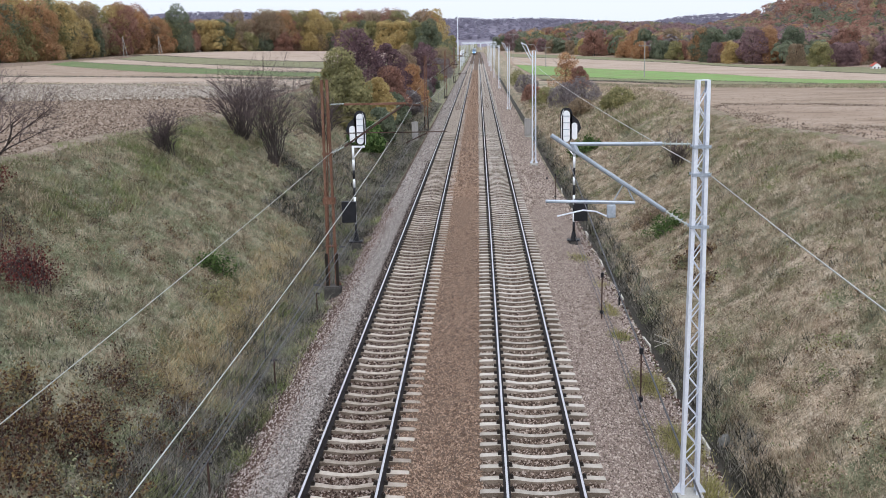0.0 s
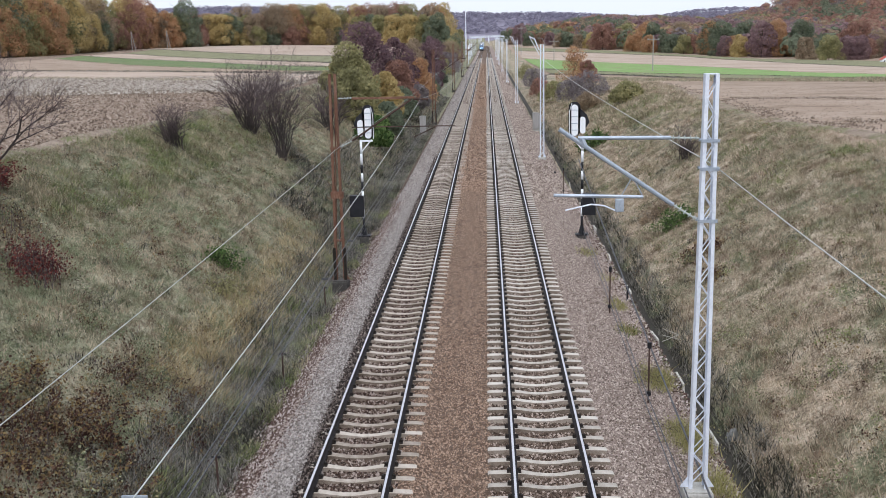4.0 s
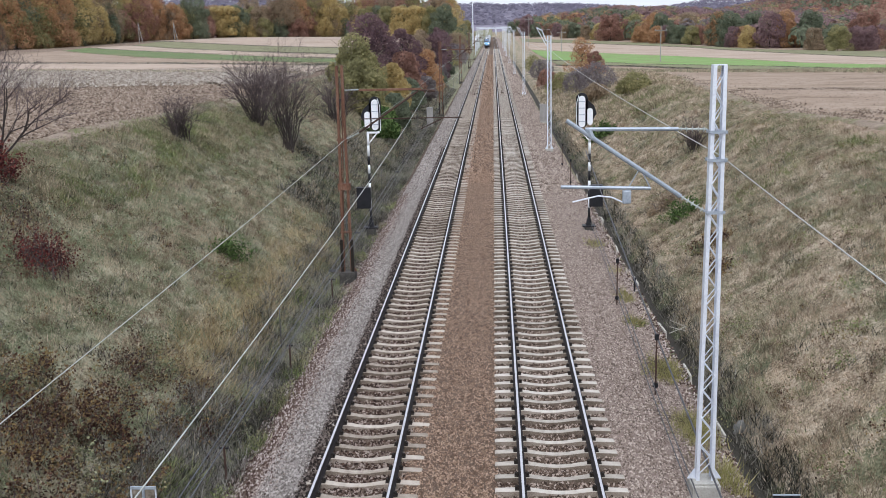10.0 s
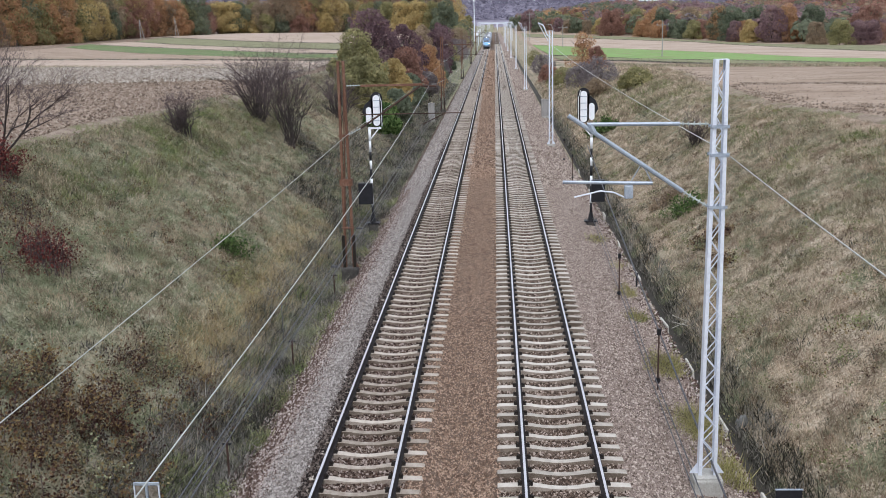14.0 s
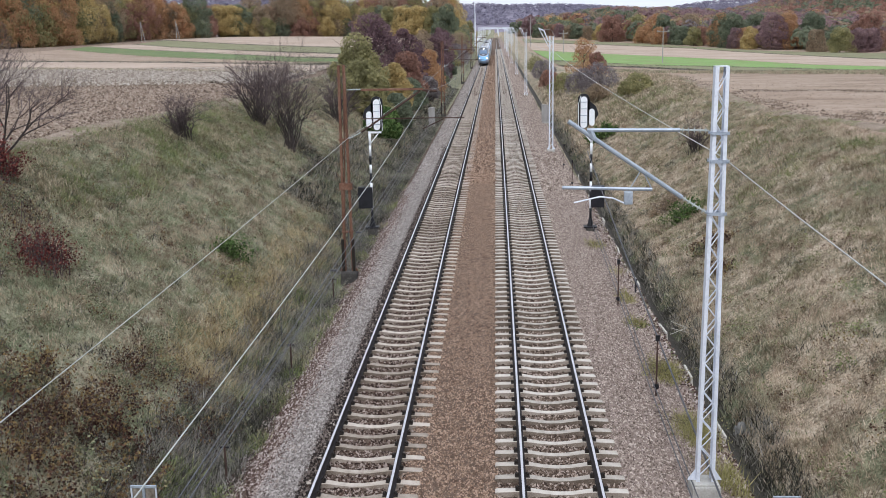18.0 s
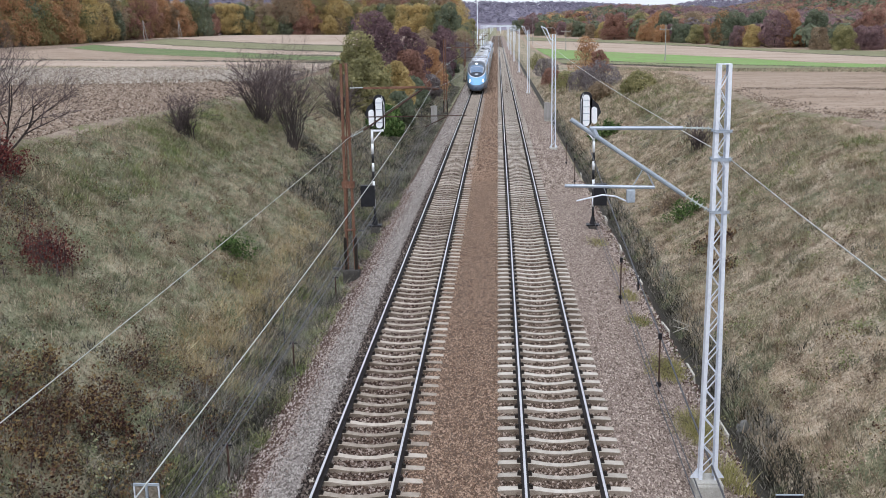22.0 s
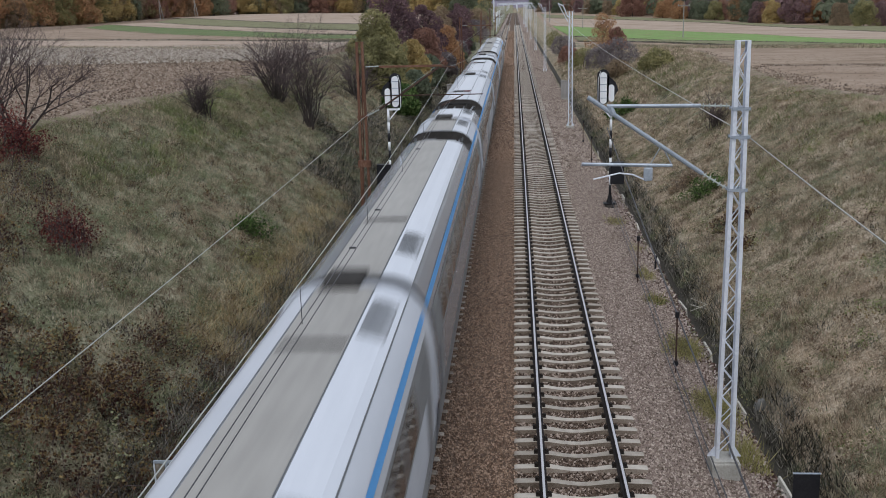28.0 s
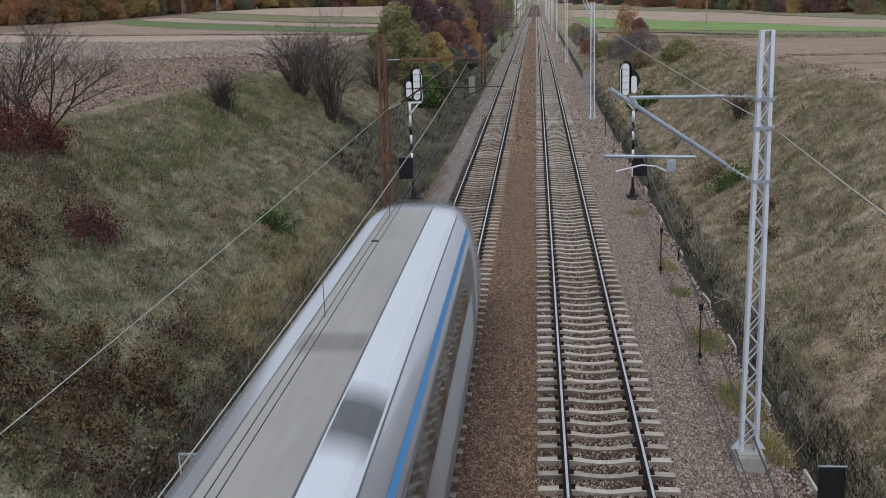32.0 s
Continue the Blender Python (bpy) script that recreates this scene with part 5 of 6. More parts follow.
for i, (src, x, y, turn) in enumerate(((8, -9.6, 142, 50), (3, -8.9, 176, 140), (7, -11.6, 178, 200), (8, -9.4, 190, 90), (10, -8.4, 216, 30), (4, -11.0, 222, 250), (8, -9.0, 232, 160), (7, -9.6, 258, 300), (8, -8.6, 270, 10), (9, -10.4, 305, 120), (10, -8.8, 312, 60), (8, -9.6, 348, 210), (14, -7.7, 146, 30), (17, -7.9, 158, 80), (14, -7.8, 184, 170))):
    copy_thing(hedge_row[src], at_ground(x, y, turn))

right_bushes = [(12.2, 110, 2.6, 2.2, "grey", "grey leafless bush at the top of the bank"), (11.0, 118, 2.6, 2.2, "grey", "grey leafless bush on the bank"), (13.4, 91, 1.6, 1.7, "olive", "olive-green bush on the bank"),
                (14.2, 154, 5.6, 2.6, "orange", "orange autumn tree at the edge of the field"), (15.8, 150, 3.6, 1.6, "rust", "rust-red bush at the edge of the field"), (9.6, 128, 2.4, 2.4, "olive", "olive-green bush on the bank"),
                (8.8, 150, 2.2, 1.8, "rust", "rust-brown bush on the bank"), (9.0, 178, 3.0, 2.4, "grey", "grey leafless bush on the bank"), (9.2, 210, 3.0, 2.4, "olive", "olive bush on the bank"), (11.0, 100, 1.4, 1.6, "brown", "brown low bush on the bank")]
for i, (x, y, h, r, m, lab) in enumerate(right_bushes):
    tree("trackside_bush", h, r, m, lab, 140 + i, "bushes on the bank", 16, 340, 0.1).matrix_basis = at_ground(x, y)

# edge of the woods
LABELS = {"orange": "orange autumn tree", "yellow": "yellow autumn tree", "rust": "rust-brown autumn tree", "brown": "brown autumn tree", "olive": "olive-green tree", "dark_green": "dark green tree", "plum": "plum-brown leafless tree", "green": "green tree"}
KINDS = ("orange", "yellow", "rust", "brown", "olive", "dark_green", "plum")
proto = {}


def plant(m, k, x, y, turn=0.0):
    """A woodland tree of one colour and size; the first of its sort is built, the others are copies."""
    place = Matrix.LocRotScale((x, y, ground_height(x, y) - 0.3), Euler((0, 0, turn)), None)
    if (m, k) in proto:
        return copy_thing(proto[m, k], place)
    h, r = ((15.5, 6.8), (21.5, 8.2), (9.5, 4.5))[k]
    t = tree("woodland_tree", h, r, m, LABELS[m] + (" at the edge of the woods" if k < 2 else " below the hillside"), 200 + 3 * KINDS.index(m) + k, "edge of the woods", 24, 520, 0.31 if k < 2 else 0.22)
    t.matrix_basis = place
    proto[m, k] = t
    return t


def tree_row(line, count, mix, seed, depth=18, sizes=(0, 1)):
    g = random.Random(seed)
    for i in range(count):
        s = (i + g.random() * 0.8) / count * (len(line) - 1)
        j = min(int(s), len(line) - 2)
        (xa, ya), (xb, yb) = line[j], line[j + 1]
        k = s - j
        x, y = xa + (xb - xa) * k, ya + (yb - ya) * k
        x, y, m, k, turn = x + g.uniform(-3, 3), y + g.random() * depth, g.choice(mix), g.choice(sizes), g.uniform(0, 6.28)
        # lower trees where the far hill looks over them
        if -0.335 < x / y < -0.25:
            k = min(k, 0)
        # a clearing round the house
        if not (y < 352 and abs(x - 0.391 * y) < 9):
            plant(m, k, x, y, turn)


tree_row([(-235, 250), (-180, 290), (-152, 305), (-146, 330), (-150, 396)], 44, ["orange", "orange", "rust", "yellow", "olive", "dark_green", "brown", "olive"], 1, 22, (0, 1, 1))
tree_row([(-150, 400), (-128, 480), (-66, 520), (-22, 480)], 50, ["yellow", "rust", "brown", "olive", "orange", "rust", "brown"], 2, 26, (0, 1, 1, 1))
tree_row([(-200, 272), (-152, 300), (-147, 330), (-148, 392)], 18, ["yellow", "orange", "olive", "rust", "brown", "yellow"], 11, 6, (2,))
tree_row([(-126, 474), (-66, 512), (-24, 474)], 24, ["brown", "yellow", "olive", "rust", "dark_green"], 12, 6, (2,))
tree_row([(-150, 372), (-132, 440)], 10, ["rust", "orange", "olive", "brown", "yellow"], 7, 14, (0, 1))
for px, py, pm in ((-112, 488, "brown"), (-117, 497, "olive"), (-108, 500, "rust"), (-121, 486, "olive")):
    plant(pm, 0, px, py, py * 0.7)
plant("dark_green", 1, -130, 438, 0.4)
tree_row([(-104, 492), (-76, 528)], 14, ["brown", "olive", "rust", "yellow", "orange"], 9, 16, (0, 1))
tree_row([(-62, 490), (-18, 462)], 14, ["yellow", "olive", "brown", "dark_green", "olive", "yellow"], 3, 10, (0, 0, 2))
tree_row([(240, 300), (150, 332), (109, 410), (80, 540), (26, 690)], 82, ["rust", "brown", "olive", "plum", "rust", "orange", "plum", "dark_green", "yellow", "brown"], 4, 70, (2, 2, 2, 0))
tree_row([(-70, 740), (-16, 720)], 12, ["olive", "brown", "yellow", "orange"], 5, 40, (2,))
tree_row([(12, 840), (60, 880), (150, 850)], 16, ["olive", "brown", "yellow", "rust", "plum", "dark_green"], 8, 60, (2,))
tree_row([(16, 720), (70, 760)], 10, ["olive", "brown", "olive"], 6, 40, (2,))


def wood_mass(name, region, count, size, mat, label, seed, per=44, leaf=0.075, relief=1.0):
    """Distant woods: many rounded crowns, each a cluster of leaf clumps."""
    g = np.random.default_rng(seed)
    cs, os = [], []
    for _ in range(count):
        x, y = region(g)
        h = size * g.uniform(0.7, 1.25)
        z = ground_height(x, y)
        d = g.normal(size=(per, 3))
        d /= np.linalg.norm(d, axis=1)[:, None]
        d[:, 2] = np.where(d[:, 2] < -0.5, -d[:, 2], d[:, 2])
        cs.append(np.array([x, y, z + h * 0.45]) + d * (h * 0.42, h * 0.42, h * 0.5) * g.uniform(0.85, 1.05, (per, 1)))
        os.append(d * relief + (0, 0, 0.8 - 0.8 * relief))
    v, f = crown_leaves(np.concatenate(cs), np.concatenate(os), size * leaf, g, 0.2)
    return tagged(new(name, array_mesh(name, v, f, V[mat])), label, "woods", kind="stuff")


def hill_patches(seed):
    """Places on the hill in loose groups, so that one kind of tree grows in patches."""
    r = random.Random(seed)
    cores = [(r.uniform(30, 620), r.uniform(400, 1200), r.uniform(10, 32)) for _ in range(26)]

    def pick(g):
        while True:
            if g.random() < 0.95:
                cx, cy, s = cores[int(g.integers(len(cores)))]
                x, y = g.normal(cx, s), g.normal(cy, s * 4)
            else:
                x, y = g.uniform(25, 640), g.uniform(400, 1250)
            edge = lerp([(330, 170), (410, 118), (540, 90), (690, 34), (760, 20)], y)
            if edge < x < 0.6 * y and 400 < y < 1250:
                return x, y
    return pick


def left_region(g):
    while True:
        x, y = g.uniform(-420, -25), g.uniform(320, 760)
        if x > -0.6 * y - 20 and (y > 550 or x < -160):
            return x, y


def far_region(g):
    while True:
        x, y = g.uniform(-1300, 1050), g.uniform(2050, 2850)
        if ground_height(x, y) > 12:
            return x, y


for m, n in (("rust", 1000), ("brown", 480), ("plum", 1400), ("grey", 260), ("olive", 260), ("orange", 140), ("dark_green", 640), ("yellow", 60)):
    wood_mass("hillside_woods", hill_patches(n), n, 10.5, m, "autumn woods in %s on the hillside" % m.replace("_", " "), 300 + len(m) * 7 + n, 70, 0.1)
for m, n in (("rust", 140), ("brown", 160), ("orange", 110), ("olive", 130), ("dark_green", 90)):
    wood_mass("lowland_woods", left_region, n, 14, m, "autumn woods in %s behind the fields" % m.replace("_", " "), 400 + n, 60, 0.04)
wood_mass("distant_woods", far_region, 13000, 10, "ridge", "distant woods on the far ridge with bluish haze put into their colour", 8500, 5, 0.34, 0.1)


# ---- the train ----
T = {
    "silver": shade("silver_paint", [(0.46, 0.49, 0.545), (0.51, 0.54, 0.60), (0.56, 0.59, 0.65)], 0.8, 0.25, 0.15, 0.02, spec=0.5, coat=0.4),
    "roof": shade("dusty_roof_paint", [(0.30, 0.292, 0.275), (0.36, 0.35, 0.33), (0.42, 0.41, 0.388)], 0.7, 0.5, 0.05, 0.04, stretch=(1, 0.15, 1)),
    # clean roofs, and the brighter light painted on every right-hand flank
    "clean_roof": shade("clean_lit_roof_paint", [(0.62, 0.66, 0.735), (0.67, 0.71, 0.785), (0.72, 0.76, 0.835)], 0.5, 0.35, 0.1, 0.02, stretch=(1, 0.15, 1), coat=0.3),
    "apron": shade("blue_black_apron", [(0.07, 0.095, 0.135), (0.10, 0.13, 0.18), (0.135, 0.17, 0.225)], 1.0, 0.35, 0.1, 0.02, coat=0.3),
    "grey": shade("grey_skirt", [(0.20, 0.21, 0.22), (0.26, 0.27, 0.28), (0.32, 0.33, 0.34)], 1.0, 0.5, 0.1, 0.03),
    "blue": plain("blue_stripe_paint", (0.11, 0.40, 0.85), 0.35),
    "sky_blue": shade("pale_blue_paint", [(0.19, 0.44, 0.74), (0.22, 0.48, 0.79), (0.26, 0.53, 0.83)], 0.5, 0.25, 0.1, 0.01, coat=0.5),
    "mask": shade("dark_grey_gloss", [(0.02, 0.027, 0.042), (0.03, 0.038, 0.057), (0.042, 0.052, 0.072)], 1, 0.4, 0.1, 0.01, coat=0.12),
    "glass": plain("tinted_glass", (0.025, 0.03, 0.035), 0.08, 0.0, 0.6),
    "screen": plain("windscreen_glass", (0.13, 0.20, 0.31), 0.08, 0.0, 0.8),
    "seam": plain("black_rubber", (0.02, 0.02, 0.022), 0.7),
    "under": shade("dark_underframe", [(0.015, 0.014, 0.013), (0.035, 0.032, 0.03), (0.07, 0.065, 0.06)], 3, 0.8, 0.1, 0.2),
    "lamp": plain("lit_headlamp", (1.0, 0.98, 0.94), 0.2, 0, 0.5, 6.0),
    "red": shade("red_oxide_paint", [(0.07, 0.018, 0.02), (0.11, 0.03, 0.032), (0.15, 0.045, 0.045)], 3, 0.6, 0.1, 0.1),
    "grille": shade("vent_grille", [(0.10, 0.11, 0.12), (0.16, 0.17, 0.18), (0.22, 0.23, 0.24)], 5, 0.6, 0.3, 0.1),
}
# half outline of the body from the roof's middle down to the skirt: half width, height
SECTION = [(0.0, 3.96), (0.35, 3.955), (0.62, 3.93), (0.86, 3.86), (1.06, 3.72), (1.20, 3.52), (1.29, 3.25), (1.345, 2.95), (1.38, 2.6), (1.405, 2.2), (1.415, 1.8), (1.415, 1.45), (1.40, 1.1), (1.36, 0.75), (1.30, 0.42)]
OUTLINE = [(-x, z) for x, z in reversed(SECTION[1:])] + SECTION
NOSE = 7.2


def nose_form(s):
    """Half width, top height and bottom height of the nose, s metres behind its tip."""
    k = min(1, max(0, s / NOSE))
    w = 1.415 * lerp([(0, 0.03), (0.003, 0.15), (0.006, 0.26), (0.02, 0.40), (0.05, 0.54), (0.1, 0.665), (0.17, 0.765), (0.27, 0.85), (0.4, 0.915), (0.55, 0.955), (0.75, 0.985), (1, 1)], k)
    top = lerp([(0, 0.84), (0.003, 0.93), (0.006, 1.0), (0.02, 1.16), (0.06, 1.42), (0.13, 1.70), (0.22, 2.0), (0.31, 2.32), (0.43, 2.82), (0.54, 3.24), (0.66, 3.57), (0.8, 3.82), (0.92, 3.93), (1, 3.96)], k)
    low = lerp([(0, 0.74), (0.003, 0.6), (0.01, 0.44), (0.03, 0.32), (0.05, 0.3), (1, 0.3)], k)
    return w, top, low


def nose_point(s, a):
    """A point of the nose: a runs from -1 (skirt) over 0 (middle) to 1."""
    w, top, low = nose_form(s)
    i = (a + 1) / 2 * (len(OUTLINE) - 1)
    j = min(int(i), len(OUTLINE) - 2)
    (x0, z0), (x1, z1) = OUTLINE[j], OUTLINE[j + 1]
    f = i - j
    x, z = x0 + (x1 - x0) * f, z0 + (z1 - z0) * f
    h = (z - 0.42) / 3.54
    k = min(1, s / NOSE)
    # a rounder section near the tip
    ang = math.pi / 2 * a
    rx, rz = math.sin(ang) * 1.415, math.cos(ang)
    mix = (1 - k) ** 1.2 * 0.75
    hh = h * (1 - mix) + rz * mix
    # the apron tucks in towards the rails
    tuck = 1 - 0.42 * (max(0, 0.36 - hh) / 0.36) ** 1.8 * (1 - k) ** 0.6
    return Vector(((x * (1 - mix) + rx * mix) / 1.415 * w * tuck, s, low + (top - low) * hh))


def nose_patch(s0, a0, rs, ra, lift, power=2.0, n=12, m=32, egg=0.0):
    """A thin rounded panel that lies on the nose."""
    g, up = Geo(), []
    pts = []
    for i in range(n + 1):
        r = i / n
        for k in range(m):
            t = 2 * math.pi * k / m
            c, d = math.cos(t), math.sin(t)
            q = (abs(c) ** power + abs(d) ** power) ** (-1 / power)
            s, a = s0 + rs * r * q * c, a0 + ra * r * q * d * (1 + egg * c * r)
            p = nose_point(s, a)
            e = 0.02
            nrm = (nose_point(s, a + e) - nose_point(s, a - e)).cross(nose_point(s + e, a) - nose_point(s - e, a))
            if nrm.z < 0:
                nrm = -nrm
            pts.append(p + nrm.normalized() * lift)
    g.add(pts, [(i * m + k, i * m + (k + 1) % m, (i + 1) * m + (k + 1) % m, (i + 1) * m + k) for i in range(n) for k in range(m)])
    return g


LOW = [(x, min(z, 3.46)) for x, z in OUTLINE]


def car_shell(y0, y1, wells=()):
    """The body, with its roof sunk between the ends of each well."""
    rows = [(y0, OUTLINE)]
    for a, b in wells:
        rows += [(a, OUTLINE), (a + 0.12, LOW), (b - 0.12, LOW), (b, OUTLINE)]
    rows.append((y1, OUTLINE))
    g, n = Geo(), len(OUTLINE)
    for y, line in rows:
        g.v += [(x, y, z) for x, z in line]
    for j in range(len(rows) - 1):
        sunk = rows[j][1] is LOW or rows[j + 1][1] is LOW
        for k in range(n - 1):
            zm = (OUTLINE[k][1] + OUTLINE[k + 1][1]) / 2
            g.f.append((j * n + k, j * n + k + 1, (j + 1) * n + k + 1, (j + 1) * n + k))
            # sunk roof faces take the dark underframe colour
            g.s.append(1 if zm < 1.35 else 2 if sunk and zm > 3.4 else 0)
    g.f += [tuple(range(n)), tuple((len(rows) - 1) * n + k for k in range(n - 1, -1, -1))]
    g.s += [0, 0]
    return g


def skin(side, h0, h1, y0, y1, lift=0.006, steps=3):
    """A thin panel on the body between two heights: side -1 or 1."""
    hs = [h0 + (h1 - h0) * i / steps for i in range(steps + 1)]
    zs = [(z, x) for x, z in reversed(SECTION)]
    pts = []
    for y in (y0, y1):
        for h in hs:
            pts.append((side * (lerp(zs, h) + lift), y, h + lift * (0.3 if h < 3.2 else 0.8)))
    n = steps + 1
    return Geo().add(pts, [(k, k + 1, n + k + 1, n + k) for k in range(steps)])


def roof_panel(x0, x1, y0, y1, lift=0.006, steps=8):
    xs = [x0 + (x1 - x0) * i / steps for i in range(steps + 1)]
    pts = [(x, y, lerp(SECTION, abs(x)) + lift) for y in (y0, y1) for x in xs]
    n = steps + 1
    return Geo().add(pts, [(k, k + 1, n + k + 1, n + k) for k in range(steps)])


def roof_well(body, y0, y1):
    """Equipment standing in a sunk part of the roof."""
    for x in (-0.75, -0.3, 0.15, 0.6):
        part("roof_pipe", Geo().tube([(x, y0 + 0.2, 3.56), (x + 0.12, y1 - 0.2, 3.58)], 0.045, 5), T["silver"], body)
    part("roof_unit", Geo().box((-0.55, y0 + 0.5, 3.46), (-0.1, y0 + 1.5, 3.8), bevel=0.03), T["grille"], body, "grey roof equipment")
    part("roof_unit", Geo().box((0.25, y0 + 0.8, 3.46), (0.65, y0 + 1.6, 3.74), bevel=0.03), T["grille"], body, "grey roof equipment")
    for x in (-0.85, 0.9):
        part("roof_insulator", insulator((x, (y0 + y1) / 2, 3.46), (x, (y0 + y1) / 2, 3.85), 0.08, 4), T["grille"], body)


def dress_car(body, y0, y1, wells=(), hatches=(), slots=(), vents=(), roof="roof"):
    spans, a = [], y0
    for w in wells:
        spans.append((a, w[0]))
        a = w[1]
        roof_well(body, *w)
    spans.append((a, y1))
    for side in (-1, 1):
        part("stripe", skin(side, 3.36, 3.5, y0, y1), T["blue"], body, "bright blue stripe")
        part("window_band", skin(side, 2.42, 3.22, y0 + 0.5, y1 - 0.5, 0.004), T["grey"], body, "dark grey window band")
        a = y0 + 1.9
        while a + 1.5 < y1 - 1.2:
            part("side_window", skin(side, 2.5, 3.15, a, a + 1.38, 0.009), T["glass"], body, "dark tinted window")
            a += 1.62
        for yd in (y0 + 0.75, y1 - 1.6):
            part("door", skin(side, 0.85, 3.0, yd, yd + 0.85, 0.012), T["grey"], body, "grey entrance door")
    for a, b in spans:
        for x in (-1.0, -0.62, 0.43, 1.0):
            part("roof_seam", roof_panel(x - 0.008, x + 0.008, a, b, 0.014, 2), T["grille"], body)
        part("roof_walkway", roof_panel(-0.6, 0.415, a + 0.1, b - 0.1, 0.008), T[roof], body, "dull grey roof panel" if roof == "roof" else "clean silver roof panel")
    # same silver paint: the light on the right flank is put into its colour
    for a, b in spans:
        part("roof_flank", roof_panel(0.445, 0.985, a + 0.1, b - 0.1, 0.008, 5), T["clean_roof"], body, "silver roof panel with the light on its side put into the colour")
    for h in hatches:
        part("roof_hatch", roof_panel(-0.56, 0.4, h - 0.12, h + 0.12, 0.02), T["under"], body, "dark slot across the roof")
    for h in slots:
        part("side_hatch", roof_panel(0.47, 0.96, h - 0.75, h + 0.75, 0.02, 4), T["grille"], body, "dark hatch on the roof edge")
    for h in vents:
        for i in range(13):
            part("louvre", roof_panel(0.5, 0.92, h + i * 0.14, h + i * 0.14 + 0.08, 0.018, 3), T["grille"], body)
    for yb in (y0 + 4.2, y1 - 4.2):
        for yw in (yb - 1.3, yb + 1.3):
            for side in (-1, 1):
                n = 18
                o = [(yw + 0.42 * math.cos(2 * math.pi * k / n), 0.43 + 0.42 * math.sin(2 * math.pi * k / n)) for k in range(n)]
                part("wheel", Geo().prism(o, side * 0.7, side * 0.83, axis="x"), T["under"], body, "steel wheel")
        part("bogie_frame", Geo().box((-1.15, yb - 1.8, 0.35), (1.15, yb + 1.8, 0.8), bevel=0.05), T["under"], body)


def build_train():
    train = thing("train", "silver high-speed train with pale blue nose and lit lamps", "train")
    joints = [0.0, 27.8, 53.9, 79.7, 106.3, 133.0, 160.4, 188.4]
    detail = [dict(hatches=(11, 17.5, 23.5), slots=(14, 20), vents=(25,), roof="clean_roof"), dict(hatches=(31.5, 38, 50.5), slots=(34, 45), vents=(29.5, 51)),
              dict(wells=((72.6, 75.2),), hatches=(59, 78.8), vents=(56, 77.2)), dict(wells=((83.5, 88.0),), hatches=(92.7, 106.2), vents=(81.6, 104), roof="clean_roof"),
              dict(wells=((124.5, 128.0),), hatches=(109.5,), vents=(108.5, 130.5), roof="clean_roof"), dict(wells=((137.4, 140.3),), hatches=(148.8, 155.3), slots=(150.5,), vents=(135.2,)), dict(hatches=(165.7, 172.0), slots=(169.5,), vents=(161.5,))]
    for i, (a, b) in enumerate(zip(joints, joints[1:])):
        first, last = i == 0, i == len(joints) - 2
        y0, y1 = (a + NOSE if first else a + 0.3), (b - NOSE if last else b - 0.3)
        body = part("carriage", car_shell(y0, y1, detail[i].get("wells", ())), [T["silver"], T["grey"], T["under"]], train, "silver carriage with a blue stripe above dark windows", True)
        for f in body.data.polygons:
            f.use_smooth = f.material_index != 2
        dress_car(body, y0, y1, **detail[i])
        if not last:
            g = Geo()
            ring = [(x * 0.93, 0.45 + (z - 0.42) * 0.955) for x, z in OUTLINE]
            for y, k in ((b - 0.32, 1), (b - 0.16, 0.985), (b, 1), (b + 0.16, 0.985), (b + 0.32, 1)):
                g.v += [(x * k, y, z * k) for x, z in ring]
            n = len(ring)
            for j in range(4):
                for k in range(n - 1):
                    g.f.append((j * n + k, j * n + k + 1, (j + 1) * n + k + 1, (j + 1) * n + k))
                    g.s.append(0)
            part("gangway", g, T["seam"], train, "black rubber gangway bellows")
            hoop = Geo().tube([(x * 1.01, b - 0.36, z + 0.03) for x, z in OUTLINE[4:-4]], 0.05, 5)
            part("gangway_hoop", hoop, T["silver"], train)
            part("jumper_box", Geo().box((-0.5, b - 0.55, 3.86), (0.18, b + 0.5, 4.06), bevel=0.04), T["under"], train, "dark cable box over the coupling")
    # the two noses
    ss = [0, 0.02, 0.05, 0.08, 0.09, 0.11, 0.14, 0.19, 0.27, 0.38, 0.6] + [0.6 + (NOSE - 0.6) * i / 40 for i in range(1, 41)]

    def rim(s):
        """Where the dark apron meets the painted nose."""
        return lerp([(0, 0), (0.08, 0.0), (0.09, 0.16), (0.11, 0.24), (0.14, 0.31), (0.19, 0.37), (0.27, 0.415), (0.38, 0.45), (0.6, 0.49), (1.0, 0.545), (1.6, 0.60), (2.6, 0.665), (4, 0.74), (7.2, 0.81)], s)

    def shell(name, spans, mats, slot):
        g = Geo()
        rows = [[tuple(nose_point(s, a)) for a in spans(s)] for s in ss]
        n = len(rows[0])
        for row in rows:
            g.v += row
        for j in range(len(ss) - 1):
            for k in range(n - 1):
                g.f.append((j * n + k, j * n + k + 1, (j + 1) * n + k + 1, (j + 1) * n + k))
                g.s.append(slot((ss[j] + ss[j + 1]) / 2, abs(2 * k / (n - 1) - 1)))
        g.v.append((0.0, 0.0, nose_form(0)[2]))
        g.f.append((*range(n), len(g.v) - 1))
        g.s.append(slot(0, 0))
        return g.mesh(name, mats, True)

    nose_me = shell("nose", lambda s: [rim(s) * (2 * i / 64 - 1) for i in range(65)], [T["silver"], T["sky_blue"]], lambda s, a: 1 if s < 3.6 + 2.4 * a * a else 0)
    apron_me = [shell("apron", lambda s, q=q: [q * (rim(s) + (1 - rim(s)) * i / 8) for i in range(9)], [T["apron"]], lambda s, a: 0) for q in (-1, 1)]
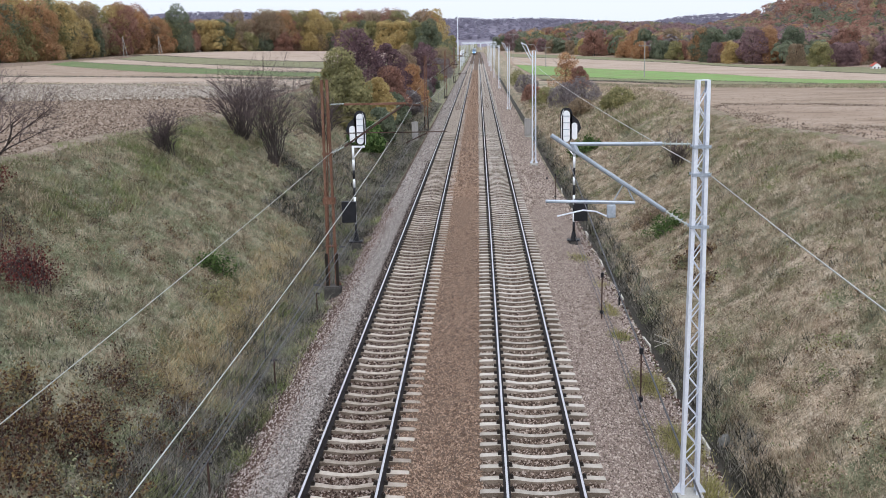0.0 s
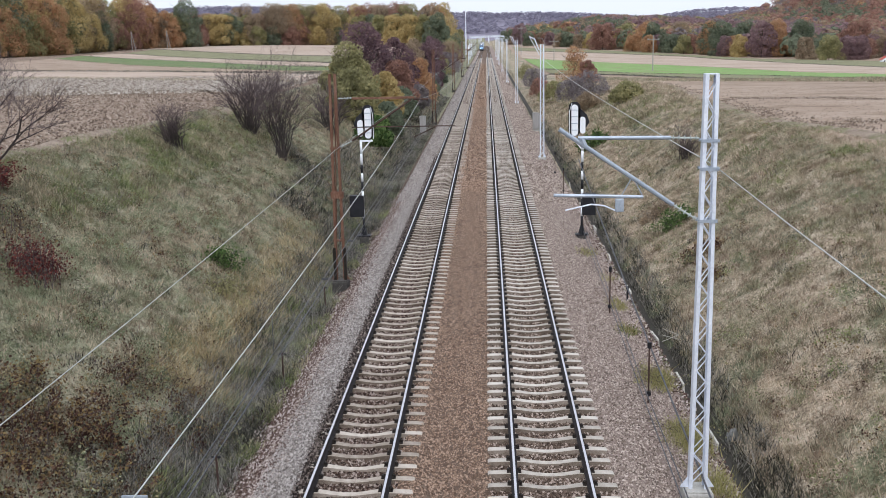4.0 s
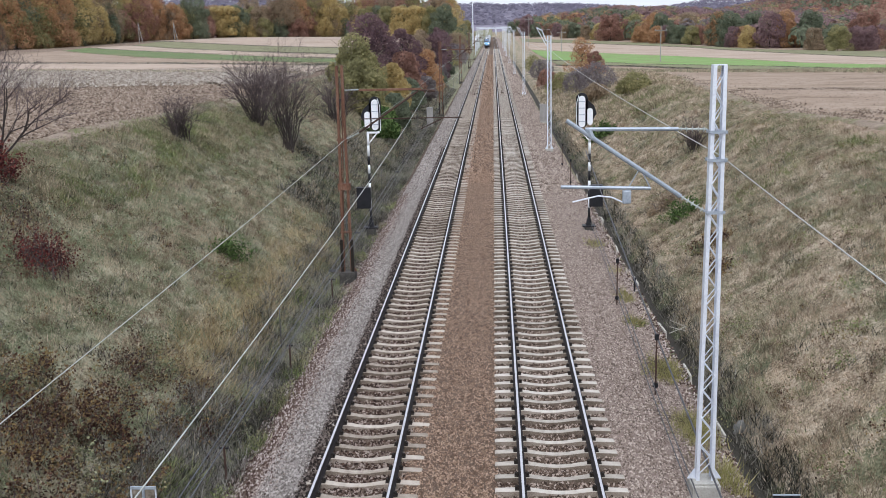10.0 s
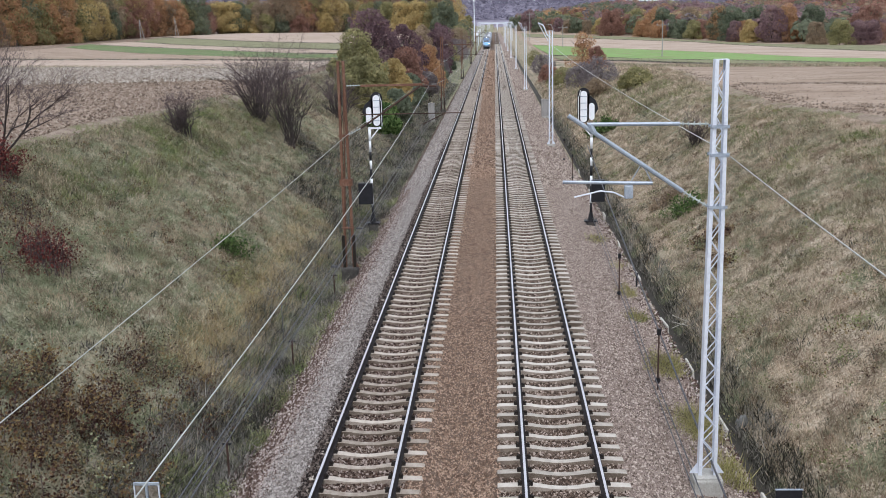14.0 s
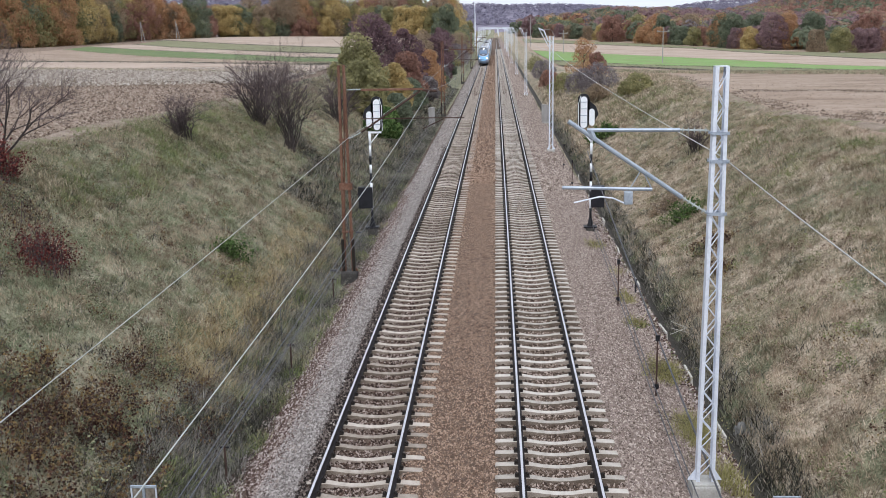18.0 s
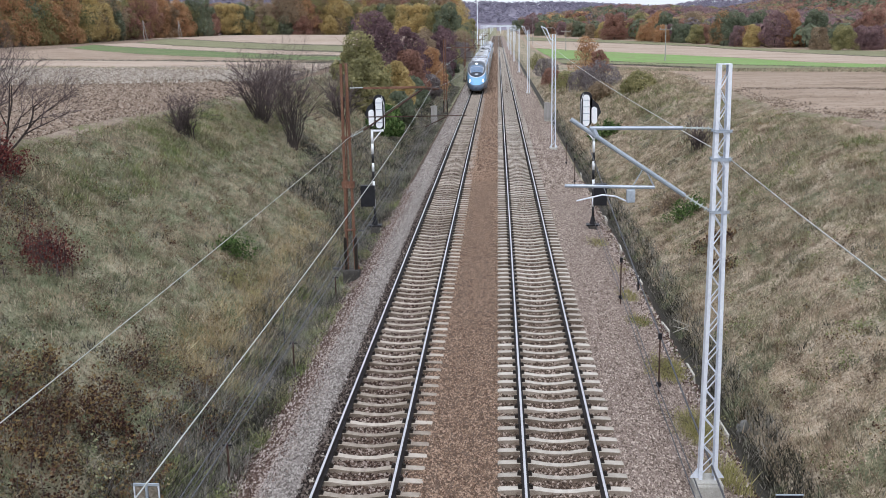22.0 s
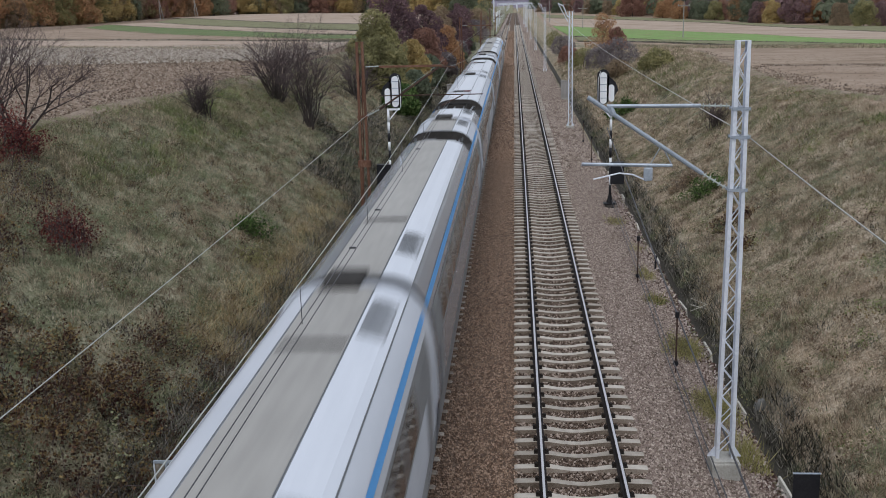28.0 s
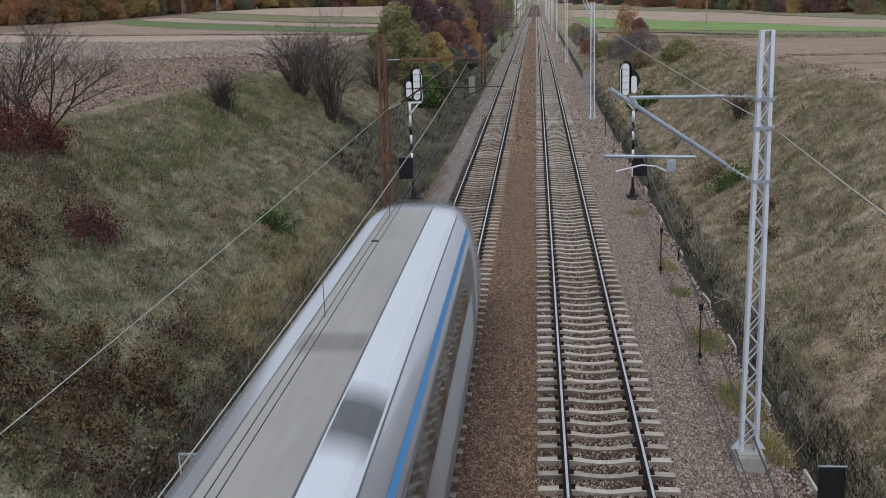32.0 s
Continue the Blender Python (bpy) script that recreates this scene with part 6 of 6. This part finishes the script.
    belly = Geo()
    for s in ss:
        belly.v += [tuple(nose_point(s, -1)), (0.0, s, nose_form(s)[2] - 0.03 * min(1, s)), tuple(nose_point(s, 1))]
    for j in range(len(ss) - 1):
        for k in (0, 1):
            belly.f.append((j * 3 + k, j * 3 + k + 1, j * 3 + k + 4, j * 3 + k + 3))
            belly.s.append(0)
    belly_me = belly.mesh("chin", T["apron"], True)
    for turn in (0, 1):
        base = pose(0, 188.4, 0, 0, 0, 180) if turn else Matrix()
        nose = part("nose", nose_me, None, train, "streamlined pale blue nose", at=base)
        for me in apron_me:
            part("apron", me, None, nose, "blue-black lower apron")
        part("chin", belly_me, None, nose, "blue-black rounded chin")
        part("mask_rim", nose_patch(4.25, 0, 2.74, 0.462, 0.012, 2.1, 20, 48, egg=0.06), T["clean_roof"], nose, "bright silver rim round the cab surround", True)
        part("cab_surround", nose_patch(4.25, 0, 2.6, 0.43, 0.02, 2.1, 20, 48, egg=0.06), T["mask"], nose, "dark grey cab surround", True)
        part("windscreen", nose_patch(3.7, 0, 0.92, 0.3, 0.034, 6, 10, 40, egg=-0.12), T["screen"], nose, "sloping windscreen", True)
        part("screen_band", nose_patch(4.0, 0, 0.03, 0.272, 0.042, 6), T["silver"], nose)
        for sx in (-1, 1):
            part("lamp_housing", nose_patch(1.55, 0.455 * sx, 0.42, 0.095, 0.012), T["clean_roof"], nose, "pale lamp housing", True)
            part("headlamp", nose_patch(1.42, 0.455 * sx, 0.2, 0.06, 0.024), T["mask"] if turn else T["lamp"], nose, "headlamp", True)
            part("screen_pillar", nose_patch(3.7, 0.288 * sx, 0.84, 0.014, 0.042, 6), T["silver"], nose)
            part("wiper", Geo().tube([nose_point(3.0, 0.06 * sx) + Vector((0, -0.03, 0.05)), nose_point(3.55, 0.2 * sx) + Vector((0, -0.03, 0.06))], 0.014, 4), T["seam"], nose)
        part("top_lamp", nose_patch(5.0, 0, 0.22, 0.03, 0.034), T["mask"] if turn else T["lamp"], nose, "round lamp above the windscreen", True)
        part("emblem", nose_patch(2.3, 0, 0.14, 0.075, 0.034, 4), T["silver"], nose)
        part("coupler_cover", nose_patch(0.04, 0, 0.02, 0.06, 0.008, 4), T["apron"], nose)
        part("under_apron", Geo().box((-0.95, 0.9, 0.22), (0.95, 1.6, 0.6), bevel=0.15), T["under"], nose, "dark plate below the apron")
    # open recesses in two clean roofs: dark flat panels beside red equipment
    part("roof_recess", roof_panel(-0.56, 0.02, 92.25, 93.25, 0.024), T["under"], train, "dark flat panel for an open roof recess")
    part("roof_recess", roof_panel(-0.25, 0.41, 119.3, 120.5, 0.024), T["under"], train, "dark flat panel for an open roof recess")
    part("red_unit", roof_panel(-0.56, -0.28, 119.3, 120.5, 0.03), T["red"], train, "dark red roof equipment")
    part("red_unit", roof_panel(0.05, 0.41, 92.25, 93.25, 0.03), T["red"], train, "dark red roof equipment")
    for yp in (85.0,):
        g = Geo().tube([(-0.5, yp, 3.66), (-0.45, yp + 1.5, 3.85), (0, yp + 0.2, 4.02)], 0.03, 5).tube([(0.5, yp, 3.66), (0.45, yp + 1.5, 3.85), (0, yp + 0.2, 4.02)], 0.03, 5).tube([(-0.75, yp + 0.2, 4.02), (0.75, yp + 0.2, 4.02)], 0.035, 5)
        part("pantograph", g, T["seam"], train, "folded pantograph")
    return train


train = build_train()
train.matrix_basis = pose(TRACKS[0], 712, 0)


# ---- small things beside the line ----
def cable(name, pts, r, mat, label):
    return tagged(new(name, Geo().tube(pts, r, 5).mesh(name, mat, True)), label, "cable")


def line_side():
    # concrete edging slabs of the ditch
    g = random.Random(5)
    for y in (18.0, 22.2, 26.2, 30.2, 36.1, 41.5, 48.1, 55.0, 63.0):
        s = new("edging_slab", Geo().box((-0.028, -0.5, -0.22), (0.028, 0.5, 0.05), bevel=0.01).mesh("edging_slab", M["white_slab"]))
        s.matrix_basis = pose(6.0 + g.uniform(-0.04, 0.04), y, -0.66 + g.uniform(-0.02, 0.02), g.uniform(-2, 2), g.uniform(-10, 10), g.uniform(-4, 4))
        tagged(s, "pale concrete slab edging the drainage ditch", "slab", "ditch edging")
    # posts that carry the signal wires
    post = thing("wire_post", "thin dark post carrying signal wires in the gravel", "post", "signal wire posts")
    part("stake", Geo().box((-0.02, -0.02, -0.35), (0.02, 0.02, 1.62)), M["rust_dark"], post)
    part("pulley", Geo().prism([(0.07 * math.cos(k * 0.6), 0.3 + 0.07 * math.sin(k * 0.6)) for k in range(10)], -0.03, 0.03), M["black"], post, "black pulley wheel")
    part("head_fitting", Geo().box((-0.05, -0.04, 1.5), (0.05, 0.04, 1.66), bevel=0.01), M["black"], post)
    post.matrix_basis = pose(4.83, 24.1, -0.6)
    for x, y in ((4.87, 32.5), (5.25, 58.0), (5.3, 66.0), (5.3, 80.0)):
        copy_thing(post, pose(x, y, -0.62))
    short = thing("marker_stake", "short dark stake beside the drainage ditch", "post")
    part("stake", Geo().box((-0.025, -0.025, -0.3), (0.025, 0.025, 0.42)), M["black"], short)
    part("head_fitting", Geo().box((-0.05, -0.04, 0.36), (0.05, 0.04, 0.48), bevel=0.01), M["black"], short)
    short.matrix_basis = pose(5.75, 34.6, -0.64)
    for dx, dz in ((0, 0), (0.1, 0.06)):
        cable("signal_wire", [(5.2 + dx, 45.2, -0.25 + dz), (4.9 + dx, 32.5, -0.28 + dz), (4.66 + dx, 24.0, -0.3 + dz), (4.5 + dx, 15.0, -0.3 + dz), (4.3 + dx, 4.0, -0.3)], 0.013, M["wire_dark"], "thin dark signal wire running above the gravel")
    cable("earthing_cable", sag((4.95, 45.2, 3.1), (4.98, 18.7, 0.1), 0.12) + [Vector((5.02, 15.5, -0.3)), Vector((5.0, 8.0, -0.45))], 0.022, M["wire_dark"], "dark cable sloping down beside the lattice mast")
    # wires in the weeds of the other side
    for dx in (0.0, 0.12):
        cable("signal_wire", [(-4.95 - dx, 62, -0.2), (-4.9 - dx, 44.0, -0.05), (-4.95 - dx, 30.0, 0.05), (-5.0 - dx, 20.0, 0.1), (-5.0 - dx, 8.0, 0.05)], 0.007, M["wire_dark"], "thin dark signal wire running above the weeds")
    for y in (26.5, 19.5, 34.0):
        p = thing("wire_post", "thin rusty post carrying signal wires in the weeds", "post", "signal wire posts")
        part("stake", Geo().box((-0.02, -0.02, -0.3), (0.02, 0.02, 0.95)), M["rust_dark"], p)
        part("crossbar", Geo().box((-0.1, -0.015, 0.87), (0.1, 0.015, 0.9)), M["black"], p)
        p.matrix_basis = pose(-5.02, y, -0.85)
    # dark board, seen from behind
    b = thing("sign_board", "dark steel sign board seen from behind on a post", "sign")
    part("board", Geo().box((-0.225, -0.012, 0.72), (0.225, 0.012, 1.32), bevel=0.006), M["black"], b, "dark blue-black plate")
    part("rim", Geo().box((-0.235, -0.02, 1.32), (0.235, 0.02, 1.335)), M["galv_dull"], b)
    part("post", Geo().tube([(0, 0.04, -0.4), (0, 0.04, 1.25)], 0.03, 8), M["galv_dull"], b)
    b.matrix_basis = pose(5.76, 16.0, -0.62)
    # frame with two plates by the other track
    f = thing("plate_sign", "grey steel frame with two plates on a post", "sign")
    part("post", Geo().tube([(0, 0, -0.4), (0, 0, 2.78)], 0.025, 8), M["galv_dull"], f)
    part("top_bar", Geo().box((-0.2, -0.015, 2.76), (0.2, 0.015, 2.8)), M["galv_dull"], f)
    for sx in (-1, 1):
        part("plate", Geo().box((sx * 0.1 - 0.07, -0.008, 2.2), (sx * 0.1 + 0.07, 0.008, 2.75)), M["formation"], f, "dull brown-grey plate")
        part("side_bar", Geo().box((sx * 0.19 - 0.01, -0.012, 2.15), (sx * 0.19 + 0.01, 0.012, 2.76)), M["galv"], f)
    f.matrix_basis = pose(-4.6, 13.75, -0.85)
    # grey cabinets
    def cabinet(x, y, h, w, label, steel="pole_wood"):
        c = thing("trackside_cabinet", label, "cabinet", "trackside cabinets")
        part("plinth", Geo().box((-w * 0.45, -0.2, -0.4), (w * 0.45, 0.2, 0.25)), M["concrete"], c)
        part("body", Geo().box((-w / 2, -0.25, 0.25), (w / 2, 0.25, h), bevel=0.02), M[steel], c)
        part("roof", Geo().prism([(-w / 2 - 0.04, h), (w / 2 + 0.04, h), (w / 2 + 0.04, h + 0.04), (0, h + 0.1), (-w / 2 - 0.04, h + 0.04)], -0.3, 0.3), M[steel], c)
        part("door", Geo().box((-w / 2 + 0.05, -0.262, 0.35), (w / 2 - 0.05, -0.25, h - 0.08)), M[steel], c)
        c.matrix_basis = pose(x, y, ground_height(x, y) + 0.02)
    cabinet(-5.5, 98.2, 1.9, 0.6, "tall grey steel cabinet beside the ballast")
    cabinet(5.55, 98.5, 1.8, 0.5, "tall grey steel cabinet beside the ballast")
    cabinet(5.95, 100.5, 1.7, 0.4, "narrow grey steel cabinet beside the ballast")
    # pale boulder in the ditch
    bm = bmesh.new()
    bmesh.ops.create_icosphere(bm, subdivisions=2, radius=0.17)
    for v in bm.verts:
        v.co *= 1 + 0.3 * noise.noise(v.co * 4)
        v.co.z *= 1.35
    me = bpy.data.meshes.new("boulder")
    bm.to_mesh(me)
    bm.free()
    me.materials.append(shade("lichened_boulder", [(0.10, 0.10, 0.095), (0.18, 0.18, 0.17), (0.29, 0.29, 0.28)], 6, 0.9, 0, 0.3))
    tagged(new("boulder", me), "pale grey boulder lying in the ditch", "rock").matrix_basis = pose(6.78, 23.3, -1.14, 10, 25, 30)
    # whitewashed sticks at the ditch
    for i, (z, r) in enumerate(((0.15, 25), (-0.05, 18), (-0.25, -20))):
        s = Geo().tube([(0, 0, 0), (0.55, 0.05, 0.0)], 0.009, 5).mesh("stick", M["white_slab"])
        tagged(new("stick", s), "thin pale stick leaning over the ditch", "stick", "sticks in the ditch").matrix_basis = pose(5.9, 28.3, z, 0, r, 5)


line_side()


def far_things():
    def field_pole(x, y, h, arm, label, legs=False):
        p = thing("power_pole", label, "pole", "poles in the fields")
        part("shaft", Geo().tube([(0, 0, -0.5), (0, 0, h)], [0.16, 0.11], 8), M["pole_wood"], p)
        if arm:
            part("crossarm", Geo().box((-arm, -0.08, h - 1.0), (arm, 0.08, h - 0.82)), M["pole_wood"], p)
            for sx in (-0.9, 0, 0.9):
                part("insulator", Geo().tube([(sx * arm, 0, h - 0.82), (sx * arm, 0, h - 0.5 if sx else h + 0.3)], 0.09, 6), M["insulator"], p)
        if legs:
            part("leg", Geo().tube([(1.4, 0, -0.5), (0.1, 0, h - 0.6)], [0.15, 0.11], 8), M["pole_wood"], p)
        p.matrix_basis = at_ground(x, y)
    field_pole(-134, 381, 7.6, 0, "grey timber power pole with a leaning leg by the woods", True)
    field_pole(-128, 405, 7.6, 0, "grey timber power pole with a leaning leg by the woods", True)
    field_pole(45.2, 271.7, 9.2, 1.6, "grey timber power pole with a crossarm in the field")
    field_pole(27.2, 396, 8.5, 1.8, "grey timber power pole with a crossarm in the field")
    field_pole(18, 500, 14, 1.8, "tall grey power pole with a crossarm")
    # gantries across the line where it reaches the station
    def gantry(y, x1):
        g = thing("catenary_gantry", "pale steel gantry spanning the distant tracks", "gantry", "gantries over the station")
        for x in (-5.6, x1):
            for dx in (-0.2, 0.2):
                part("leg", Geo().box((x + dx - 0.05, -0.08, -0.6), (x + dx + 0.05, 0.08, 8.6)), M["galv"], g)
            part("leg_lacing", Geo().box((x - 0.2, -0.03, 2.0), (x + 0.2, 0.03, 2.1)), M["galv"], g)
        for z in (8.0, 8.6):
            part("chord", Geo().box((-5.8, -0.08, z), (x1 + 0.2, 0.08, z + 0.12)), M["galv"], g)
        n = 14
        for i in range(n):
            xa, xb = -5.6 + (x1 + 5.6) * i / n, -5.6 + (x1 + 5.6) * (i + 1) / n
            part("brace", Geo().tube([(xa, 0, 8.05 if i % 2 else 8.65), (xb, 0, 8.65 if i % 2 else 8.05)], 0.04, 4), M["galv"], g)
        for x in (-2.05, 2.05):
            part("hanger", Geo().box((x - 0.06, -0.06, 5.4), (x + 0.06, 0.06, 8.0)), M["galv"], g)
        g.matrix_basis = pose(0, y, 0)
    for y, x1 in ((400, 5.4), (455, 5.4), (510, 9.5), (570, 9.5), (640, 9.5)):
        gantry(y, x1)
    for y, x in ((355, -5.4), (425, -6.0), (480, -6.0)):
        p = thing("signal_post", "pale steel signal post beside the distant tracks", "post")
        part("post", Geo().tube([(0, 0, -0.5), (0, 0, 6.0)], 0.12, 6), M["galv"], p)
        part("lamp_head", Geo().box((-0.3, -0.15, 5.0), (0.3, 0.15, 6.4), bevel=0.05), M["white"], p)
        p.matrix_basis = pose(x, y, -0.8)
    mast = thing("radio_mast", "tall thin pale radio mast beside the station", "mast")
    part("shaft", Geo().tube([(0, 0, -1), (0, 0, 12), (0, 0, 21)], [0.35, 0.25, 0.12], 8), M["galv"], mast)
    part("aerial", Geo().box((-0.25, -0.1, 18.6), (0.25, 0.1, 20.6), bevel=0.04), M["white"], mast)
    mast.matrix_basis = pose(-8.2, 455, -0.8)
    # the house at the edge of the woods
    h = thing("house", "small white house with a red gable roof by the woods", "house")
    part("wall", Geo().prism([(-3.0, -1), (3.0, -1), (3.0, 2.8), (0, 5.0), (-3.0, 2.8)], -4, 4), M["white"], h, "white rendered wall")
    for sx in (-1, 1):
        part("roof_slope", Geo().add([(0, -4.4, 5.25), (sx * 3.5, -4.4, 2.6), (sx * 3.5, 4.4, 2.6), (0, 4.4, 5.25), (0, -4.4, 5.1), (sx * 3.5, -4.4, 2.45), (sx * 3.5, 4.4, 2.45), (0, 4.4, 5.1)], [(0, 1, 2, 3), (7, 6, 5, 4), (0, 4, 5, 1), (1, 5, 6, 2), (2, 6, 7, 3)]), ROOF_RED, h, "red tiled roof slope")
    for x in (-1.4, 1.4):
        part("window", Geo().box((x - 0.5, -4.03, 0.9), (x + 0.5, -3.98, 2.1)), M["black"], h, "dark window")
    part("chimney", Geo().box((0.8, 0.5, 4.0), (1.4, 1.1, 5.9)), M["rust"], h, "brick chimney")
    h.matrix_basis = pose(133.4, 342, ground_height(133.4, 342) - 0.2, 0, 0, -8) @ Matrix.Scale(0.44, 4)


ROOF_RED = shade("red_roof_tiles", [(0.36, 0.07, 0.05), (0.48, 0.10, 0.07), (0.58, 0.15, 0.11)], 1.5, 0.8, 0, 0.3)
far_things()


# ---- what moves ----
def motions():
    rows = [(0.0, 712.0), (3.0, 633.5), (6.0, 555.0), (9.0, 477.5), (13.0, 372.0), (17.0, 265.5), (19.0, 212.0), (21.0, 158.5)]
    t = 22.0
    while t <= 32.0:
        d = t - 25.5
        rows.append((t, 35.8 - 28.4 * d - 0.225 * d * abs(d) if d > 0 else 35.8 - 28.4 * d - 0.225 * d * d))
        t += 0.5
    walk(train, [(t, pose(TRACKS[0], y - 0.5, 0)) for t, y in rows])


motions()
